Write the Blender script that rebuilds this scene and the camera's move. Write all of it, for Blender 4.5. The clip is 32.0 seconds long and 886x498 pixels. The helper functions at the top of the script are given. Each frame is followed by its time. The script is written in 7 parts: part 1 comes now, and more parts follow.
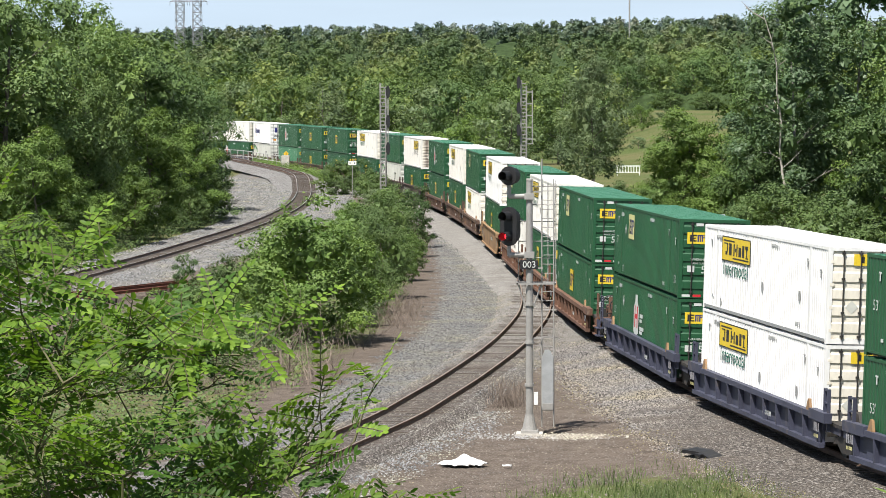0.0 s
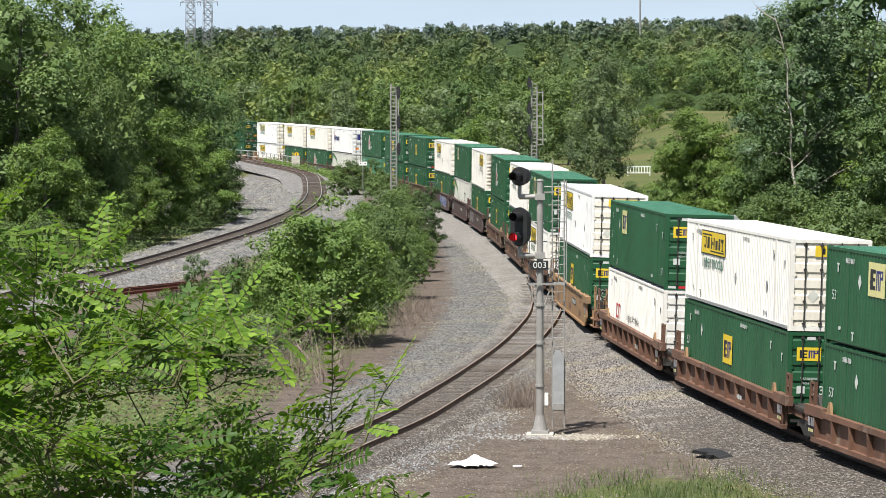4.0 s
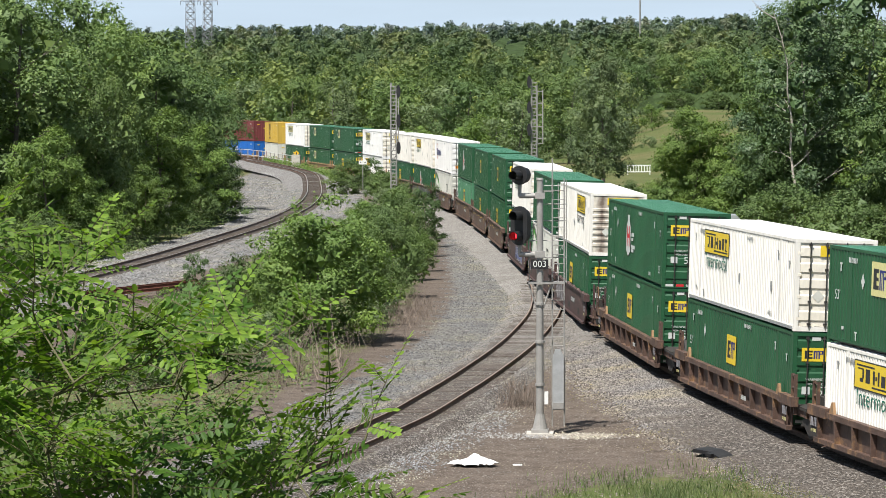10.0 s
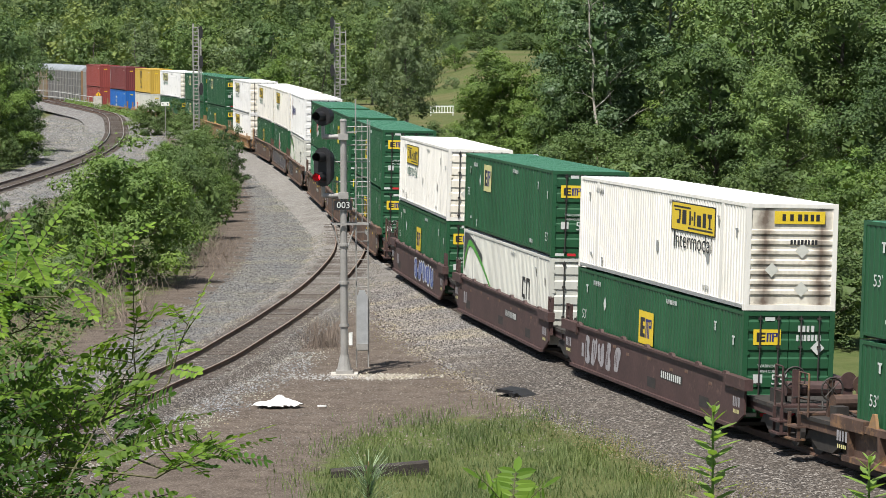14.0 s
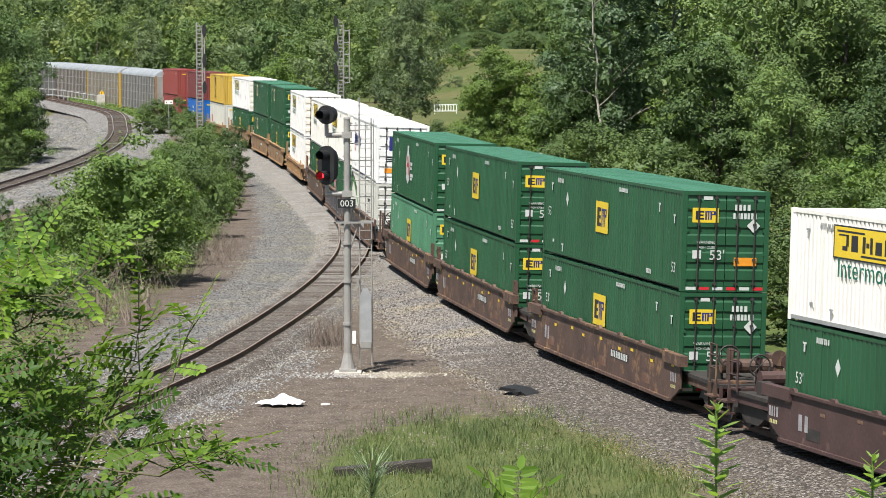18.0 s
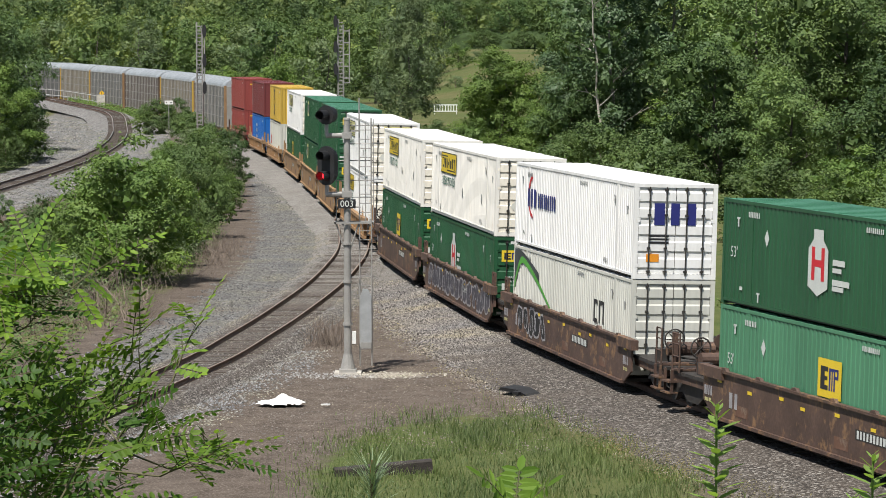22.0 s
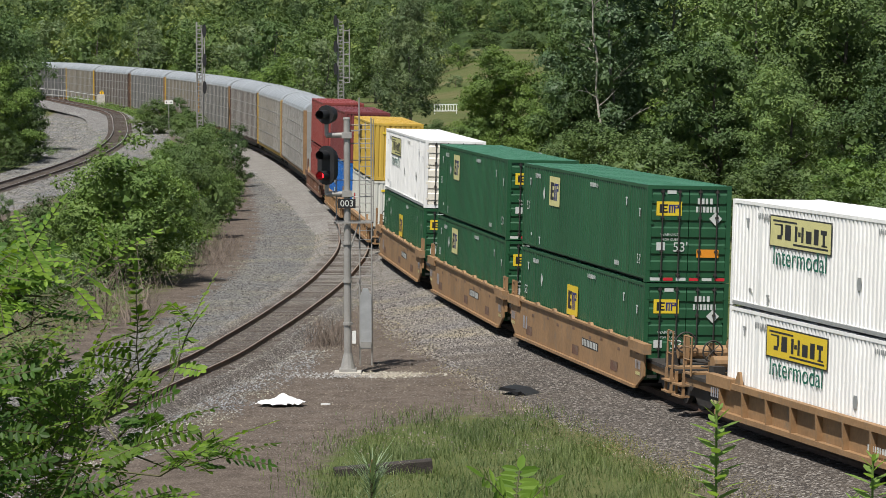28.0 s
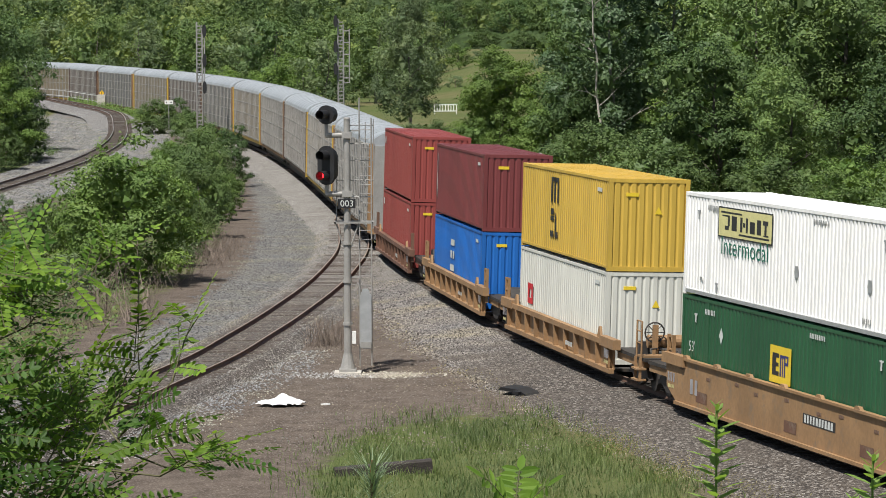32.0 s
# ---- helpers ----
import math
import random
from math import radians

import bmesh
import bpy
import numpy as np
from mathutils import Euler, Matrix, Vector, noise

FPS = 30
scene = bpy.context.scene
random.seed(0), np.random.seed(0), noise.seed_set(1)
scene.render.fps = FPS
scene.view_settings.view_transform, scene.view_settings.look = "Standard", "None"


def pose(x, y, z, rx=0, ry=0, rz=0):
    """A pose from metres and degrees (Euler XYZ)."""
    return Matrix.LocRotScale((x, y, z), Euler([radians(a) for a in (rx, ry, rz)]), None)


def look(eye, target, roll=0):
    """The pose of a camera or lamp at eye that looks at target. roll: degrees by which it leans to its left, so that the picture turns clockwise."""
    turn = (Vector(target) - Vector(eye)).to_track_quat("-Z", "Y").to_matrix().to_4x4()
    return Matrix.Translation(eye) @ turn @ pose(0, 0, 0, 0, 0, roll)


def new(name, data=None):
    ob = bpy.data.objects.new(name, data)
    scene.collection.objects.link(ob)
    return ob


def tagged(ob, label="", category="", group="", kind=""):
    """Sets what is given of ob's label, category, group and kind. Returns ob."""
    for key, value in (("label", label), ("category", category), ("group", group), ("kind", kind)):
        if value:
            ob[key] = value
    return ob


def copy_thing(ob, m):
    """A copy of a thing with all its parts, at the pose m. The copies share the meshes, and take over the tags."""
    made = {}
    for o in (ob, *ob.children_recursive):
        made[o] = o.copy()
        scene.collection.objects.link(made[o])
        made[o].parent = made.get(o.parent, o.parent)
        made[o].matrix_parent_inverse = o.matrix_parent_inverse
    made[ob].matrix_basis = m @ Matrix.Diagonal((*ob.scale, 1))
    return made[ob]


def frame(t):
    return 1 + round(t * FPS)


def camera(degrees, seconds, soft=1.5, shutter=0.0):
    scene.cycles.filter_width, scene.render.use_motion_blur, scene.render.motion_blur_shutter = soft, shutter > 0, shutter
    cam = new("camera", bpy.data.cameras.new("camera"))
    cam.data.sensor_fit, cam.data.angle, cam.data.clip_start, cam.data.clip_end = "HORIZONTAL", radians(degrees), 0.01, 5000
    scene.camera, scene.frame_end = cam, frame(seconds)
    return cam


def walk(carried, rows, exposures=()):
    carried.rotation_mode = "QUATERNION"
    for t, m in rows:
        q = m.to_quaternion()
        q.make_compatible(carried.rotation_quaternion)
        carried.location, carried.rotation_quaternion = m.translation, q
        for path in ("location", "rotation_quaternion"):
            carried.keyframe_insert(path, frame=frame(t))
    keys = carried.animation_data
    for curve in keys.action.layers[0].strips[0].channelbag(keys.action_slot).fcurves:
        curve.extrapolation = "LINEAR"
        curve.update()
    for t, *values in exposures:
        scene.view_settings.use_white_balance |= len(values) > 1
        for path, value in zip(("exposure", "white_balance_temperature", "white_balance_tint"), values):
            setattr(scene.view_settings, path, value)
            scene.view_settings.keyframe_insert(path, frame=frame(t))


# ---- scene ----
cam = camera(16.63, 32.0, soft=.8)
EYE_Z = 10.78
# seconds, yaw, pitch, roll
PAN = [
    (0.0, 3.453, -2.916, .11), (0.2, 3.26, -2.925, .11), (0.5, 3.179, -2.937, .11), (1.0, 3.194, -2.913, .11),
    (1.25, 3.33, -2.905, .12), (1.5, 3.584, -2.899, .13), (2.0, 3.663, -2.908, .12), (2.5, 3.662, -2.91, .12), (3.5, 3.653, -2.907, .12),
    (5.5, 3.65, -2.906, .12), (6.5, 3.65, -2.928, .12), (9.0, 3.651, -2.928, .12), (11.0, 3.65, -2.925, .12),
    (11.5, 3.65, -2.938, .12), (12.0, 3.632, -2.906, .12), (12.2, 3.2, -2.9, .12), (12.5, 3.025, -2.894, .12),
    (12.7, 3.02, -2.9, .12), (12.8, 3.0, -3.01, .12), (12.9, 2.99, -3.88, .12), (13.0, 2.977, -4.0, .12), (13.2, 2.66, -4.003, .12),
    (13.5, 1.349, -4.012, .12), (13.8, .28, -4.03, .13), (14.0, -.066, -4.048, .14), (14.3, -.39, -4.06, .14),
    (14.5, -.55, -4.065, .14), (15.0, -.57, -4.075, .14), (15.6, -.3, -4.085, .14), (16.2, -.03, -4.094, .15), (16.5, .005, -4.096, .15),
    (17.0, 0, -4.094, .15), (17.5, 0, -4.081, .15), (22.0, 0, -4.074, .15), (24.0, 0, -4.07, .15), (28.0, 0, -4.08, .15), (32.0, 0, -4.078, .15)]
walk(cam, [(t, pose(0, 0, EYE_Z, 90 + p, r, y)) for t, y, p, r in PAN],
     exposures=[(0, 0.86), (3, 0.82), (6, 0.74), (9, 0.74), (12, 0.78), (14, 0.65), (17, 0.67), (19, 0.94), (21, 0.74), (23, 0.32), (25.5, 0.30), (28, 0.32), (29, 0.72), (30, 0.72), (31, 0.48), (32, 0.45)])

# ---- light ----
SUN_AZ, SUN_EL = radians(-152), radians(62)          # azimuth from +y towards +x: ahead-left is negative
world = bpy.data.worlds.new("sky")
scene.world = world
world.use_nodes = True
wt = world.node_tree
sky = wt.nodes.new("ShaderNodeTexSky")
sky.sky_type, sky.sun_disc = "NISHITA", False
sky.sun_elevation, sky.sun_rotation = SUN_EL, SUN_AZ
sky.air_density, sky.dust_density, sky.ozone_density = 1.0, 1.6, 2.0
sky_at, veil, thin_cloud, sky_tone = (wt.nodes.new("ShaderNode" + k) for k in ("TexCoord", "TexNoise", "MapRange", "Mix"))
sky_map, height, low = (wt.nodes.new("ShaderNode" + k) for k in ("Mapping", "SeparateXYZ", "MapRange"))
sky_map.inputs["Scale"].default_value = (3, 3, 26)                                # level veils of thin cloud
wt.links.new(sky_at.outputs["Generated"], sky_map.inputs[0])
wt.links.new(sky_map.outputs[0], veil.inputs["Vector"])
wt.links.new(sky_at.outputs["Generated"], height.inputs[0])
veil.inputs["Scale"].default_value, veil.inputs["Detail"].default_value = 1.6, 5
for node, vals in ((thin_cloud, (.35, .7, .82, 1.0)), (low, (0, .3, 1, .12))):    # bright summer haze towards the horizon
    for k, val in enumerate(vals):
        node.inputs[k + 1].default_value = val
wt.links.new(veil.outputs[0], thin_cloud.inputs[0])
wt.links.new(height.outputs[2], low.inputs[0])
haze = wt.nodes.new("ShaderNodeMath")
haze.operation = "MULTIPLY"
wt.links.new(thin_cloud.outputs[0], haze.inputs[0])
wt.links.new(low.outputs[0], haze.inputs[1])
sky_tone.data_type = "RGBA"
sky_tone.inputs[7].default_value = (8.2, 10.1, 12.2, 1)
wt.links.new(haze.outputs[0], sky_tone.inputs[0])
wt.links.new(sky.outputs[0], sky_tone.inputs[6])
wt.links.new(sky_tone.outputs[2], wt.nodes["Background"].inputs[0])
wt.nodes["Background"].inputs[1].default_value = 0.05
sun_data = bpy.data.lights.new("sun", "SUN")
sun_data.energy, sun_data.angle, sun_data.color = 5.0, radians(.53), (1.0, .965, .91)
sun = new("sun", sun_data)
to_sun = Vector((math.sin(SUN_AZ) * math.cos(SUN_EL), math.cos(SUN_AZ) * math.cos(SUN_EL), math.sin(SUN_EL)))
sun.matrix_world = look(to_sun * 300, (0, 0, 0))


# ---- building helpers ----
class Geo:
    """Vertices and faces of one mesh, gathered piece by piece."""

    def __init__(self):
        self.v, self.f, self.k = [], [], []

    def add(self, verts, faces, slot=0):
        n = len(self.v)
        self.v += [tuple(p) for p in verts]
        self.f += [tuple(n + i for i in q) for q in faces]
        self.k += [slot] * len(faces)
        return self

    def box(self, a, b, slot=0):
        (x0, y0, z0), (x1, y1, z1) = a, b
        return self.add([(x, y, z) for z in (z0, z1) for x, y in ((x0, y0), (x1, y0), (x1, y1), (x0, y1))],
                        [(3, 2, 1, 0), (4, 5, 6, 7), (0, 1, 5, 4), (1, 2, 6, 5), (2, 3, 7, 6), (3, 0, 4, 7)], slot)

    def prism(self, outline, axis, lo, hi, slot=0):
        """An outline of (a, b) pairs drawn out along an axis: 'x' takes (y, z), 'y' takes (x, z), 'z' takes (x, y)."""
        put = {"x": lambda a, b, c: (c, a, b), "y": lambda a, b, c: (a, c, b), "z": lambda a, b, c: (a, b, c)}[axis]
        n = len(outline)
        verts = [put(a, b, lo) for a, b in outline] + [put(a, b, hi) for a, b in outline]
        faces = [tuple(range(n))[::-1], tuple(range(n, 2 * n))] + [(i, (i + 1) % n, n + (i + 1) % n, n + i) for i in range(n)]
        return self.add(verts, faces, slot)

    def tube(self, a, b, r, r2=None, sides=8, slot=0):
        a, b = Vector(a), Vector(b)
        q = (b - a).to_track_quat("Z", "Y")
        r2 = r if r2 is None else r2
        ring = [(math.cos(i * math.tau / sides), math.sin(i * math.tau / sides)) for i in range(sides)]
        verts = [a + q @ Vector((c * r, s * r, 0)) for c, s in ring] + [b + q @ Vector((c * r2, s * r2, 0)) for c, s in ring]
        faces = [(i, (i + 1) % sides, sides + (i + 1) % sides, sides + i) for i in range(sides)]
        return self.add(verts, faces + [tuple(range(sides))[::-1], tuple(range(sides, 2 * sides))], slot)

    def mesh(self, name, mats, smooth=False):
        me = bpy.data.meshes.new(name)
        me.from_pydata(self.v, [], self.f)
        for m in (mats if isinstance(mats, (list, tuple)) else [mats]):
            me.materials.append(m)
        if any(self.k):
            me.polygons.foreach_set("material_index", self.k)
        if smooth:
            me.polygons.foreach_set("use_smooth", [True] * len(me.polygons))
        me.update()
        return me


def part(name, geo, mat, parent=None, label="", at=None, smooth=False):
    ob = new(name, geo.mesh(name, mat, smooth) if isinstance(geo, Geo) else geo)
    if parent is not None:
        ob.parent = parent
    if at is not None:
        ob.matrix_basis = at
    return tagged(ob, label)


def thing(name, label, category, at=None, group="", kind="", data=None):
    ob = new(name, data)
    if at is not None:
        ob.matrix_basis = at
    return tagged(ob, label, category, group, kind)


def rows_mesh(name, verts, quads, mats, smooth=False):
    """A mesh from numpy arrays of vertices and of quads."""
    me = bpy.data.meshes.new(name)
    n, k = len(quads), quads.shape[1]
    me.vertices.add(len(verts))
    me.vertices.foreach_set("co", np.asarray(verts, np.float32).ravel())
    me.loops.add(n * k)
    me.loops.foreach_set("vertex_index", np.asarray(quads, np.int32).ravel())
    me.polygons.add(n)
    me.polygons.foreach_set("loop_start", np.arange(n, dtype=np.int32) * k)
    for m in (mats if isinstance(mats, (list, tuple)) else [mats]):
        me.materials.append(m)
    me.update(calc_edges=True)
    if smooth:
        me.polygons.foreach_set("use_smooth", [True] * n)
    return me


# ---- materials ----
def material(name, color, rough=.6, metal=0.0, vary=.15, scale=3.0, bump=0.0, bump_scale=40.0, second=None, amount=.5, stretch=(1, 1, 1), fine=.12, spec=.5, coords="Object"):
    """A surface with broad and fine variation of its colour; second: a colour of stains, dust or rust that covers a share of it."""
    m = bpy.data.materials.new(name)
    m.use_nodes = True
    nt = m.node_tree
    N, Lk = nt.nodes, nt.links
    b = N["Principled BSDF"]
    b.inputs["Roughness"].default_value, b.inputs["Metallic"].default_value, b.inputs["Specular IOR Level"].default_value = rough, metal, spec
    tc = N.new("ShaderNodeTexCoord")
    mp = N.new("ShaderNodeMapping")
    mp.inputs["Scale"].default_value = stretch
    Lk.new(tc.outputs[coords], mp.inputs[0])
    n1, n2 = N.new("ShaderNodeTexNoise"), N.new("ShaderNodeTexNoise")
    for n, sc, det in ((n1, scale, 4), (n2, scale * 9, 3)):
        n.inputs["Scale"].default_value, n.inputs["Detail"].default_value = sc, det
        Lk.new(mp.outputs[0], n.inputs["Vector"])
    def mix(fac, a, bb, kind="MIX"):
        x = N.new("ShaderNodeMix")
        x.data_type, x.blend_type = "RGBA", kind
        for sock, val in ((x.inputs[0], fac), (x.inputs[6], a), (x.inputs[7], bb)):
            if hasattr(val, "links"):
                Lk.new(val, sock)
            else:
                sock.default_value = val
        return x.outputs[2]
    def ramp(sock, lo, hi, a=0.0, z=1.0):
        r = N.new("ShaderNodeMapRange")
        r.inputs[1].default_value, r.inputs[2].default_value, r.inputs[3].default_value, r.inputs[4].default_value = lo, hi, a, z
        Lk.new(sock, r.inputs[0])
        return r.outputs[0]
    c = (*color, 1)
    dark, light = tuple(x * (1 - vary) for x in color) + (1,), tuple(min(1, x * (1 + vary)) for x in color) + (1,)
    col = mix(ramp(n1.outputs[0], .3, .7), dark, light)
    col = mix(ramp(n2.outputs[0], .35, .65), col, mix(1.0, col, (1 - fine, 1 - fine, 1 - fine, 1), "MULTIPLY"))
    if second is not None:
        n3 = N.new("ShaderNodeTexNoise")
        n3.inputs["Scale"].default_value, n3.inputs["Detail"].default_value, n3.inputs["Roughness"].default_value = scale * 1.7, 6, .7
        mp2 = N.new("ShaderNodeMapping")
        mp2.inputs["Scale"].default_value, mp2.inputs["Location"].default_value = stretch, (7.3, 2.1, 4.4)
        Lk.new(tc.outputs[coords], mp2.inputs[0])
        Lk.new(mp2.outputs[0], n3.inputs["Vector"])
        edge = .72 - .34 * amount
        col = mix(ramp(n3.outputs[0], edge, edge + .14), col, (*second, 1))
    Lk.new(col, b.inputs["Base Color"])
    if bump:
        n4, bp = N.new("ShaderNodeTexNoise"), N.new("ShaderNodeBump")
        n4.inputs["Scale"].default_value, n4.inputs["Detail"].default_value = bump_scale, 3
        Lk.new(tc.outputs[coords], n4.inputs["Vector"])
        bp.inputs["Strength"].default_value, bp.inputs["Distance"].default_value = min(1, bump), .03
        Lk.new(n4.outputs[0], bp.inputs["Height"])
        Lk.new(bp.outputs[0], b.inputs["Normal"])
    return m


def leaf_material(name, a, b, thin=.27, rough=.55, patch=.35, yellow=.22, spec=.25):
    """Foliage: each leaf has its own shade between a and b, whole sprays lean to a darker or a yellower green, and light passes through."""
    m = bpy.data.materials.new(name)
    m.use_nodes = True
    nt = m.node_tree
    N, Lk = nt.nodes, nt.links
    g, oi, tc = N.new("ShaderNodeNewGeometry"), N.new("ShaderNodeObjectInfo"), N.new("ShaderNodeTexCoord")
    def mix(fac, p, q, kind="MIX"):
        x = N.new("ShaderNodeMix")
        x.data_type, x.blend_type = "RGBA", kind
        for sock, val in ((x.inputs[0], fac), (x.inputs[6], p), (x.inputs[7], q)):
            if hasattr(val, "links"):
                Lk.new(val, sock)
            else:
                sock.default_value = val
        return x.outputs[2]
    def span(sock, lo, hi, p, q):
        r = N.new("ShaderNodeMapRange")
        for k, val in enumerate((lo, hi, p, q)):
            r.inputs[k + 1].default_value = val
        Lk.new(sock, r.inputs[0])
        return r.outputs[0]
    n = N.new("ShaderNodeTexNoise")
    n.inputs["Scale"].default_value, n.inputs["Detail"].default_value = patch, 3
    Lk.new(tc.outputs["Object"], n.inputs["Vector"])
    col = mix(g.outputs["Random Per Island"], (*a, 1), (*b, 1))
    if yellow:
        col = mix(span(n.outputs[0], .5, .72, 0, 1), col, mix(1.0, col, (1 + yellow * 1.2, 1 + yellow, .95, 1), "MULTIPLY"))
        col = mix(span(n.outputs[0], .5, .3, 0, 1), col, mix(1.0, col, (1 - yellow, 1 - .8 * yellow, 1 - .5 * yellow, 1), "MULTIPLY"))
    col = mix(1.0, col, span(oi.outputs["Random"], 0, 1, .72, 1.15), "MULTIPLY")
    p = N["Principled BSDF"]
    p.inputs["Roughness"].default_value, p.inputs["Specular IOR Level"].default_value = rough, spec
    t, ms = N.new("ShaderNodeBsdfTranslucent"), N.new("ShaderNodeMixShader")
    Lk.new(col, p.inputs["Base Color"])
    Lk.new(mix(1.0, col, (1.1, 1.15, .55, 1), "MULTIPLY"), t.inputs[0])
    ms.inputs[0].default_value = thin
    Lk.new(p.outputs[0], ms.inputs[1])
    Lk.new(t.outputs[0], ms.inputs[2])
    Lk.new(ms.outputs[0], N["Material Output"].inputs[0])
    return m


def glow(name, color, strength):
    m = material(name, color, .2, fine=0, vary=.02)
    b = m.node_tree.nodes["Principled BSDF"]
    b.inputs["Emission Color"].default_value, b.inputs["Emission Strength"].default_value = (*color, 1), strength
    return m


STREAK = (1, 1, .12)                                   # stains that run down
M_GREEN = material("green container paint", (.017, .082, .034), .42, vary=.16, scale=.5, second=(.034, .1, .05), amount=.3, stretch=STREAK)
M_GREEN_LIGHT = material("faded green container paint", (.07, .21, .115), .5, vary=.14, scale=.5, second=(.14, .26, .18), amount=.3, stretch=STREAK)
# Roof green is set lighter than the green of the walls.
M_GREEN_ROOF = material("lighter green roof paint", (.05, .175, .1), .5, vary=.16, scale=.7, second=(.085, .22, .14), amount=.4)
M_WHITE = material("white container paint", (.82, .815, .79), .45, vary=.06, scale=.6, second=(.55, .5, .42), amount=.22, stretch=STREAK)
M_CREAM = material("dusty cream container paint", (.8, .775, .71), .5, vary=.08, scale=.6, second=(.48, .4, .3), amount=.3, stretch=STREAK)
M_WHITE_ROOF = material("white roof", (.82, .82, .81), .5, vary=.03, scale=.4, second=(.7, .69, .66), amount=.12, fine=.04)


def soot_material():
    """Cream end wall with two rusty soot trails that run down it."""
    m = material("rust-streaked cream end", (.76, .71, .6), .55, vary=.08, scale=1.2, second=(.55, .43, .3), amount=.35, stretch=(1, 1, .5))
    N, Lk = m.node_tree.nodes, m.node_tree.links
    b, tc = N["Principled BSDF"], [n for n in N if n.type == "TEX_COORD"][0]
    old = b.inputs["Base Color"].links[0].from_socket
    xyz, nz = N.new("ShaderNodeSeparateXYZ"), N.new("ShaderNodeTexNoise")
    nz.inputs["Scale"].default_value, nz.inputs["Detail"].default_value = 3.5, 5
    Lk.new(tc.outputs["Object"], xyz.inputs[0])
    Lk.new(tc.outputs["Object"], nz.inputs["Vector"])
    def calc(op, p, q):
        n = N.new("ShaderNodeMath")
        n.operation = op
        for k, val in enumerate((p, q)):
            if hasattr(val, "links"):
                Lk.new(val, n.inputs[k])
            else:
                n.inputs[k].default_value = val
        return n.outputs[0]
    def trail(at, half):
        away = calc("ABSOLUTE", calc("SUBTRACT", xyz.outputs[1], at), 0)
        r = N.new("ShaderNodeMapRange")
        for k, val in enumerate((0, half, 1, 0)):
            r.inputs[k + 1].default_value = val
        Lk.new(away, r.inputs[0])
        return r.outputs[0]
    both = calc("MAXIMUM", trail(-.75, .62), trail(.84, .5))
    r = N.new("ShaderNodeMapRange")
    for k, val in enumerate((.52, 1.05, 0, .9)):
        r.inputs[k + 1].default_value = val
    Lk.new(calc("ADD", calc("MULTIPLY", both, .75), calc("MULTIPLY", nz.outputs[0], .6)), r.inputs[0])
    x = N.new("ShaderNodeMix")
    x.data_type = "RGBA"
    Lk.new(r.outputs[0], x.inputs[0])
    Lk.new(old, x.inputs[6])
    x.inputs[7].default_value = (.085, .05, .033, 1)
    Lk.new(x.outputs[2], b.inputs["Base Color"])
    return m


M_SOOT = soot_material()
M_WORN_DOOR = material("rust-stained cream doors", (.78, .73, .62), .55, vary=.08, scale=.9, second=(.42, .25, .14), amount=.36, stretch=(1, 1, .4))
M_PALE = material("pale grey container paint", (.58, .58, .52), .5, vary=.08, scale=.6, second=(.5, .49, .45), amount=.3, stretch=STREAK)
M_MAROON = material("maroon container paint", (.16, .035, .035), .5, vary=.15, scale=.6, second=(.24, .08, .07), amount=.3, stretch=STREAK)
M_RED = material("faded red container paint", (.25, .05, .042), .5, vary=.15, scale=.6, second=(.32, .1, .08), amount=.3, stretch=STREAK)
M_BLUE = material("blue container paint", (.012, .12, .42), .45, vary=.15, scale=.6, second=(.05, .2, .45), amount=.25, stretch=STREAK)
M_YELLOW = material("ochre-yellow container paint", (.52, .345, .055), .5, vary=.12, scale=.6, second=(.4, .3, .12), amount=.3, stretch=STREAK)
M_TAN = material("tan-orange wagon paint", (.275, .162, .076), .7, vary=.16, scale=1.1, second=(.19, .135, .085), amount=.5, stretch=(1, 1, .8), fine=.14)
M_BROWN = material("brown wagon paint", (.088, .052, .038), .65, vary=.28, scale=1.3, second=(.23, .13, .062), amount=.55, stretch=(1, 1, .8), fine=.25)
M_RUST = material("rust-brown wagon paint", (.135, .068, .042), .7, vary=.3, scale=.9, second=(.2, .15, .11), amount=.45, stretch=(1, 1, .5))
M_MAROON_CAR = material("maroon wagon paint", (.068, .037, .033), .65, vary=.2, scale=1.3, second=(.14, .085, .07), amount=.38, stretch=(1, 1, .8), fine=.25)
M_NAVY = material("dusty navy wagon paint", (.045, .048, .075), .6, vary=.2, scale=.8, second=(.12, .1, .09), amount=.45, stretch=(1, 1, .5))
M_DARK = material("grimy dark steel", (.03, .026, .023), .7, vary=.3, scale=3, second=(.07, .05, .035), amount=.4)
M_STEEL = material("galvanised steel", (.5, .51, .51), .45, .6, vary=.1, scale=4)
M_SILVER = material("weathered aluminium paint", (.3, .29, .27), .55, .1, vary=.12, scale=2, second=(.28, .26, .23), amount=.3)
M_BLACK = material("flat black paint", (.012, .012, .013), .6, vary=.2, scale=5)
M_LOGO_Y = material("yellow logo paint", (.72, .52, .03), .5, vary=.05)
M_LOGO_FADED = material("faded yellow logo paint", (.62, .58, .26), .5, vary=.08)
M_LOGO_BLUE = material("navy lettering", (.02, .025, .16), .5, vary=.05)
M_LOGO_GREEN = material("green lettering", (.01, .13, .085), .5, vary=.05)
M_LOGO_BRIGHT = material("bright green paint", (.09, .36, .05), .5, vary=.1)
M_LOGO_SLATE = material("dark slate paint", (.045, .05, .055), .5, vary=.2, scale=.6)
M_LOGO_WHITE = material("white lettering", (.56, .58, .55), .5, vary=.05)
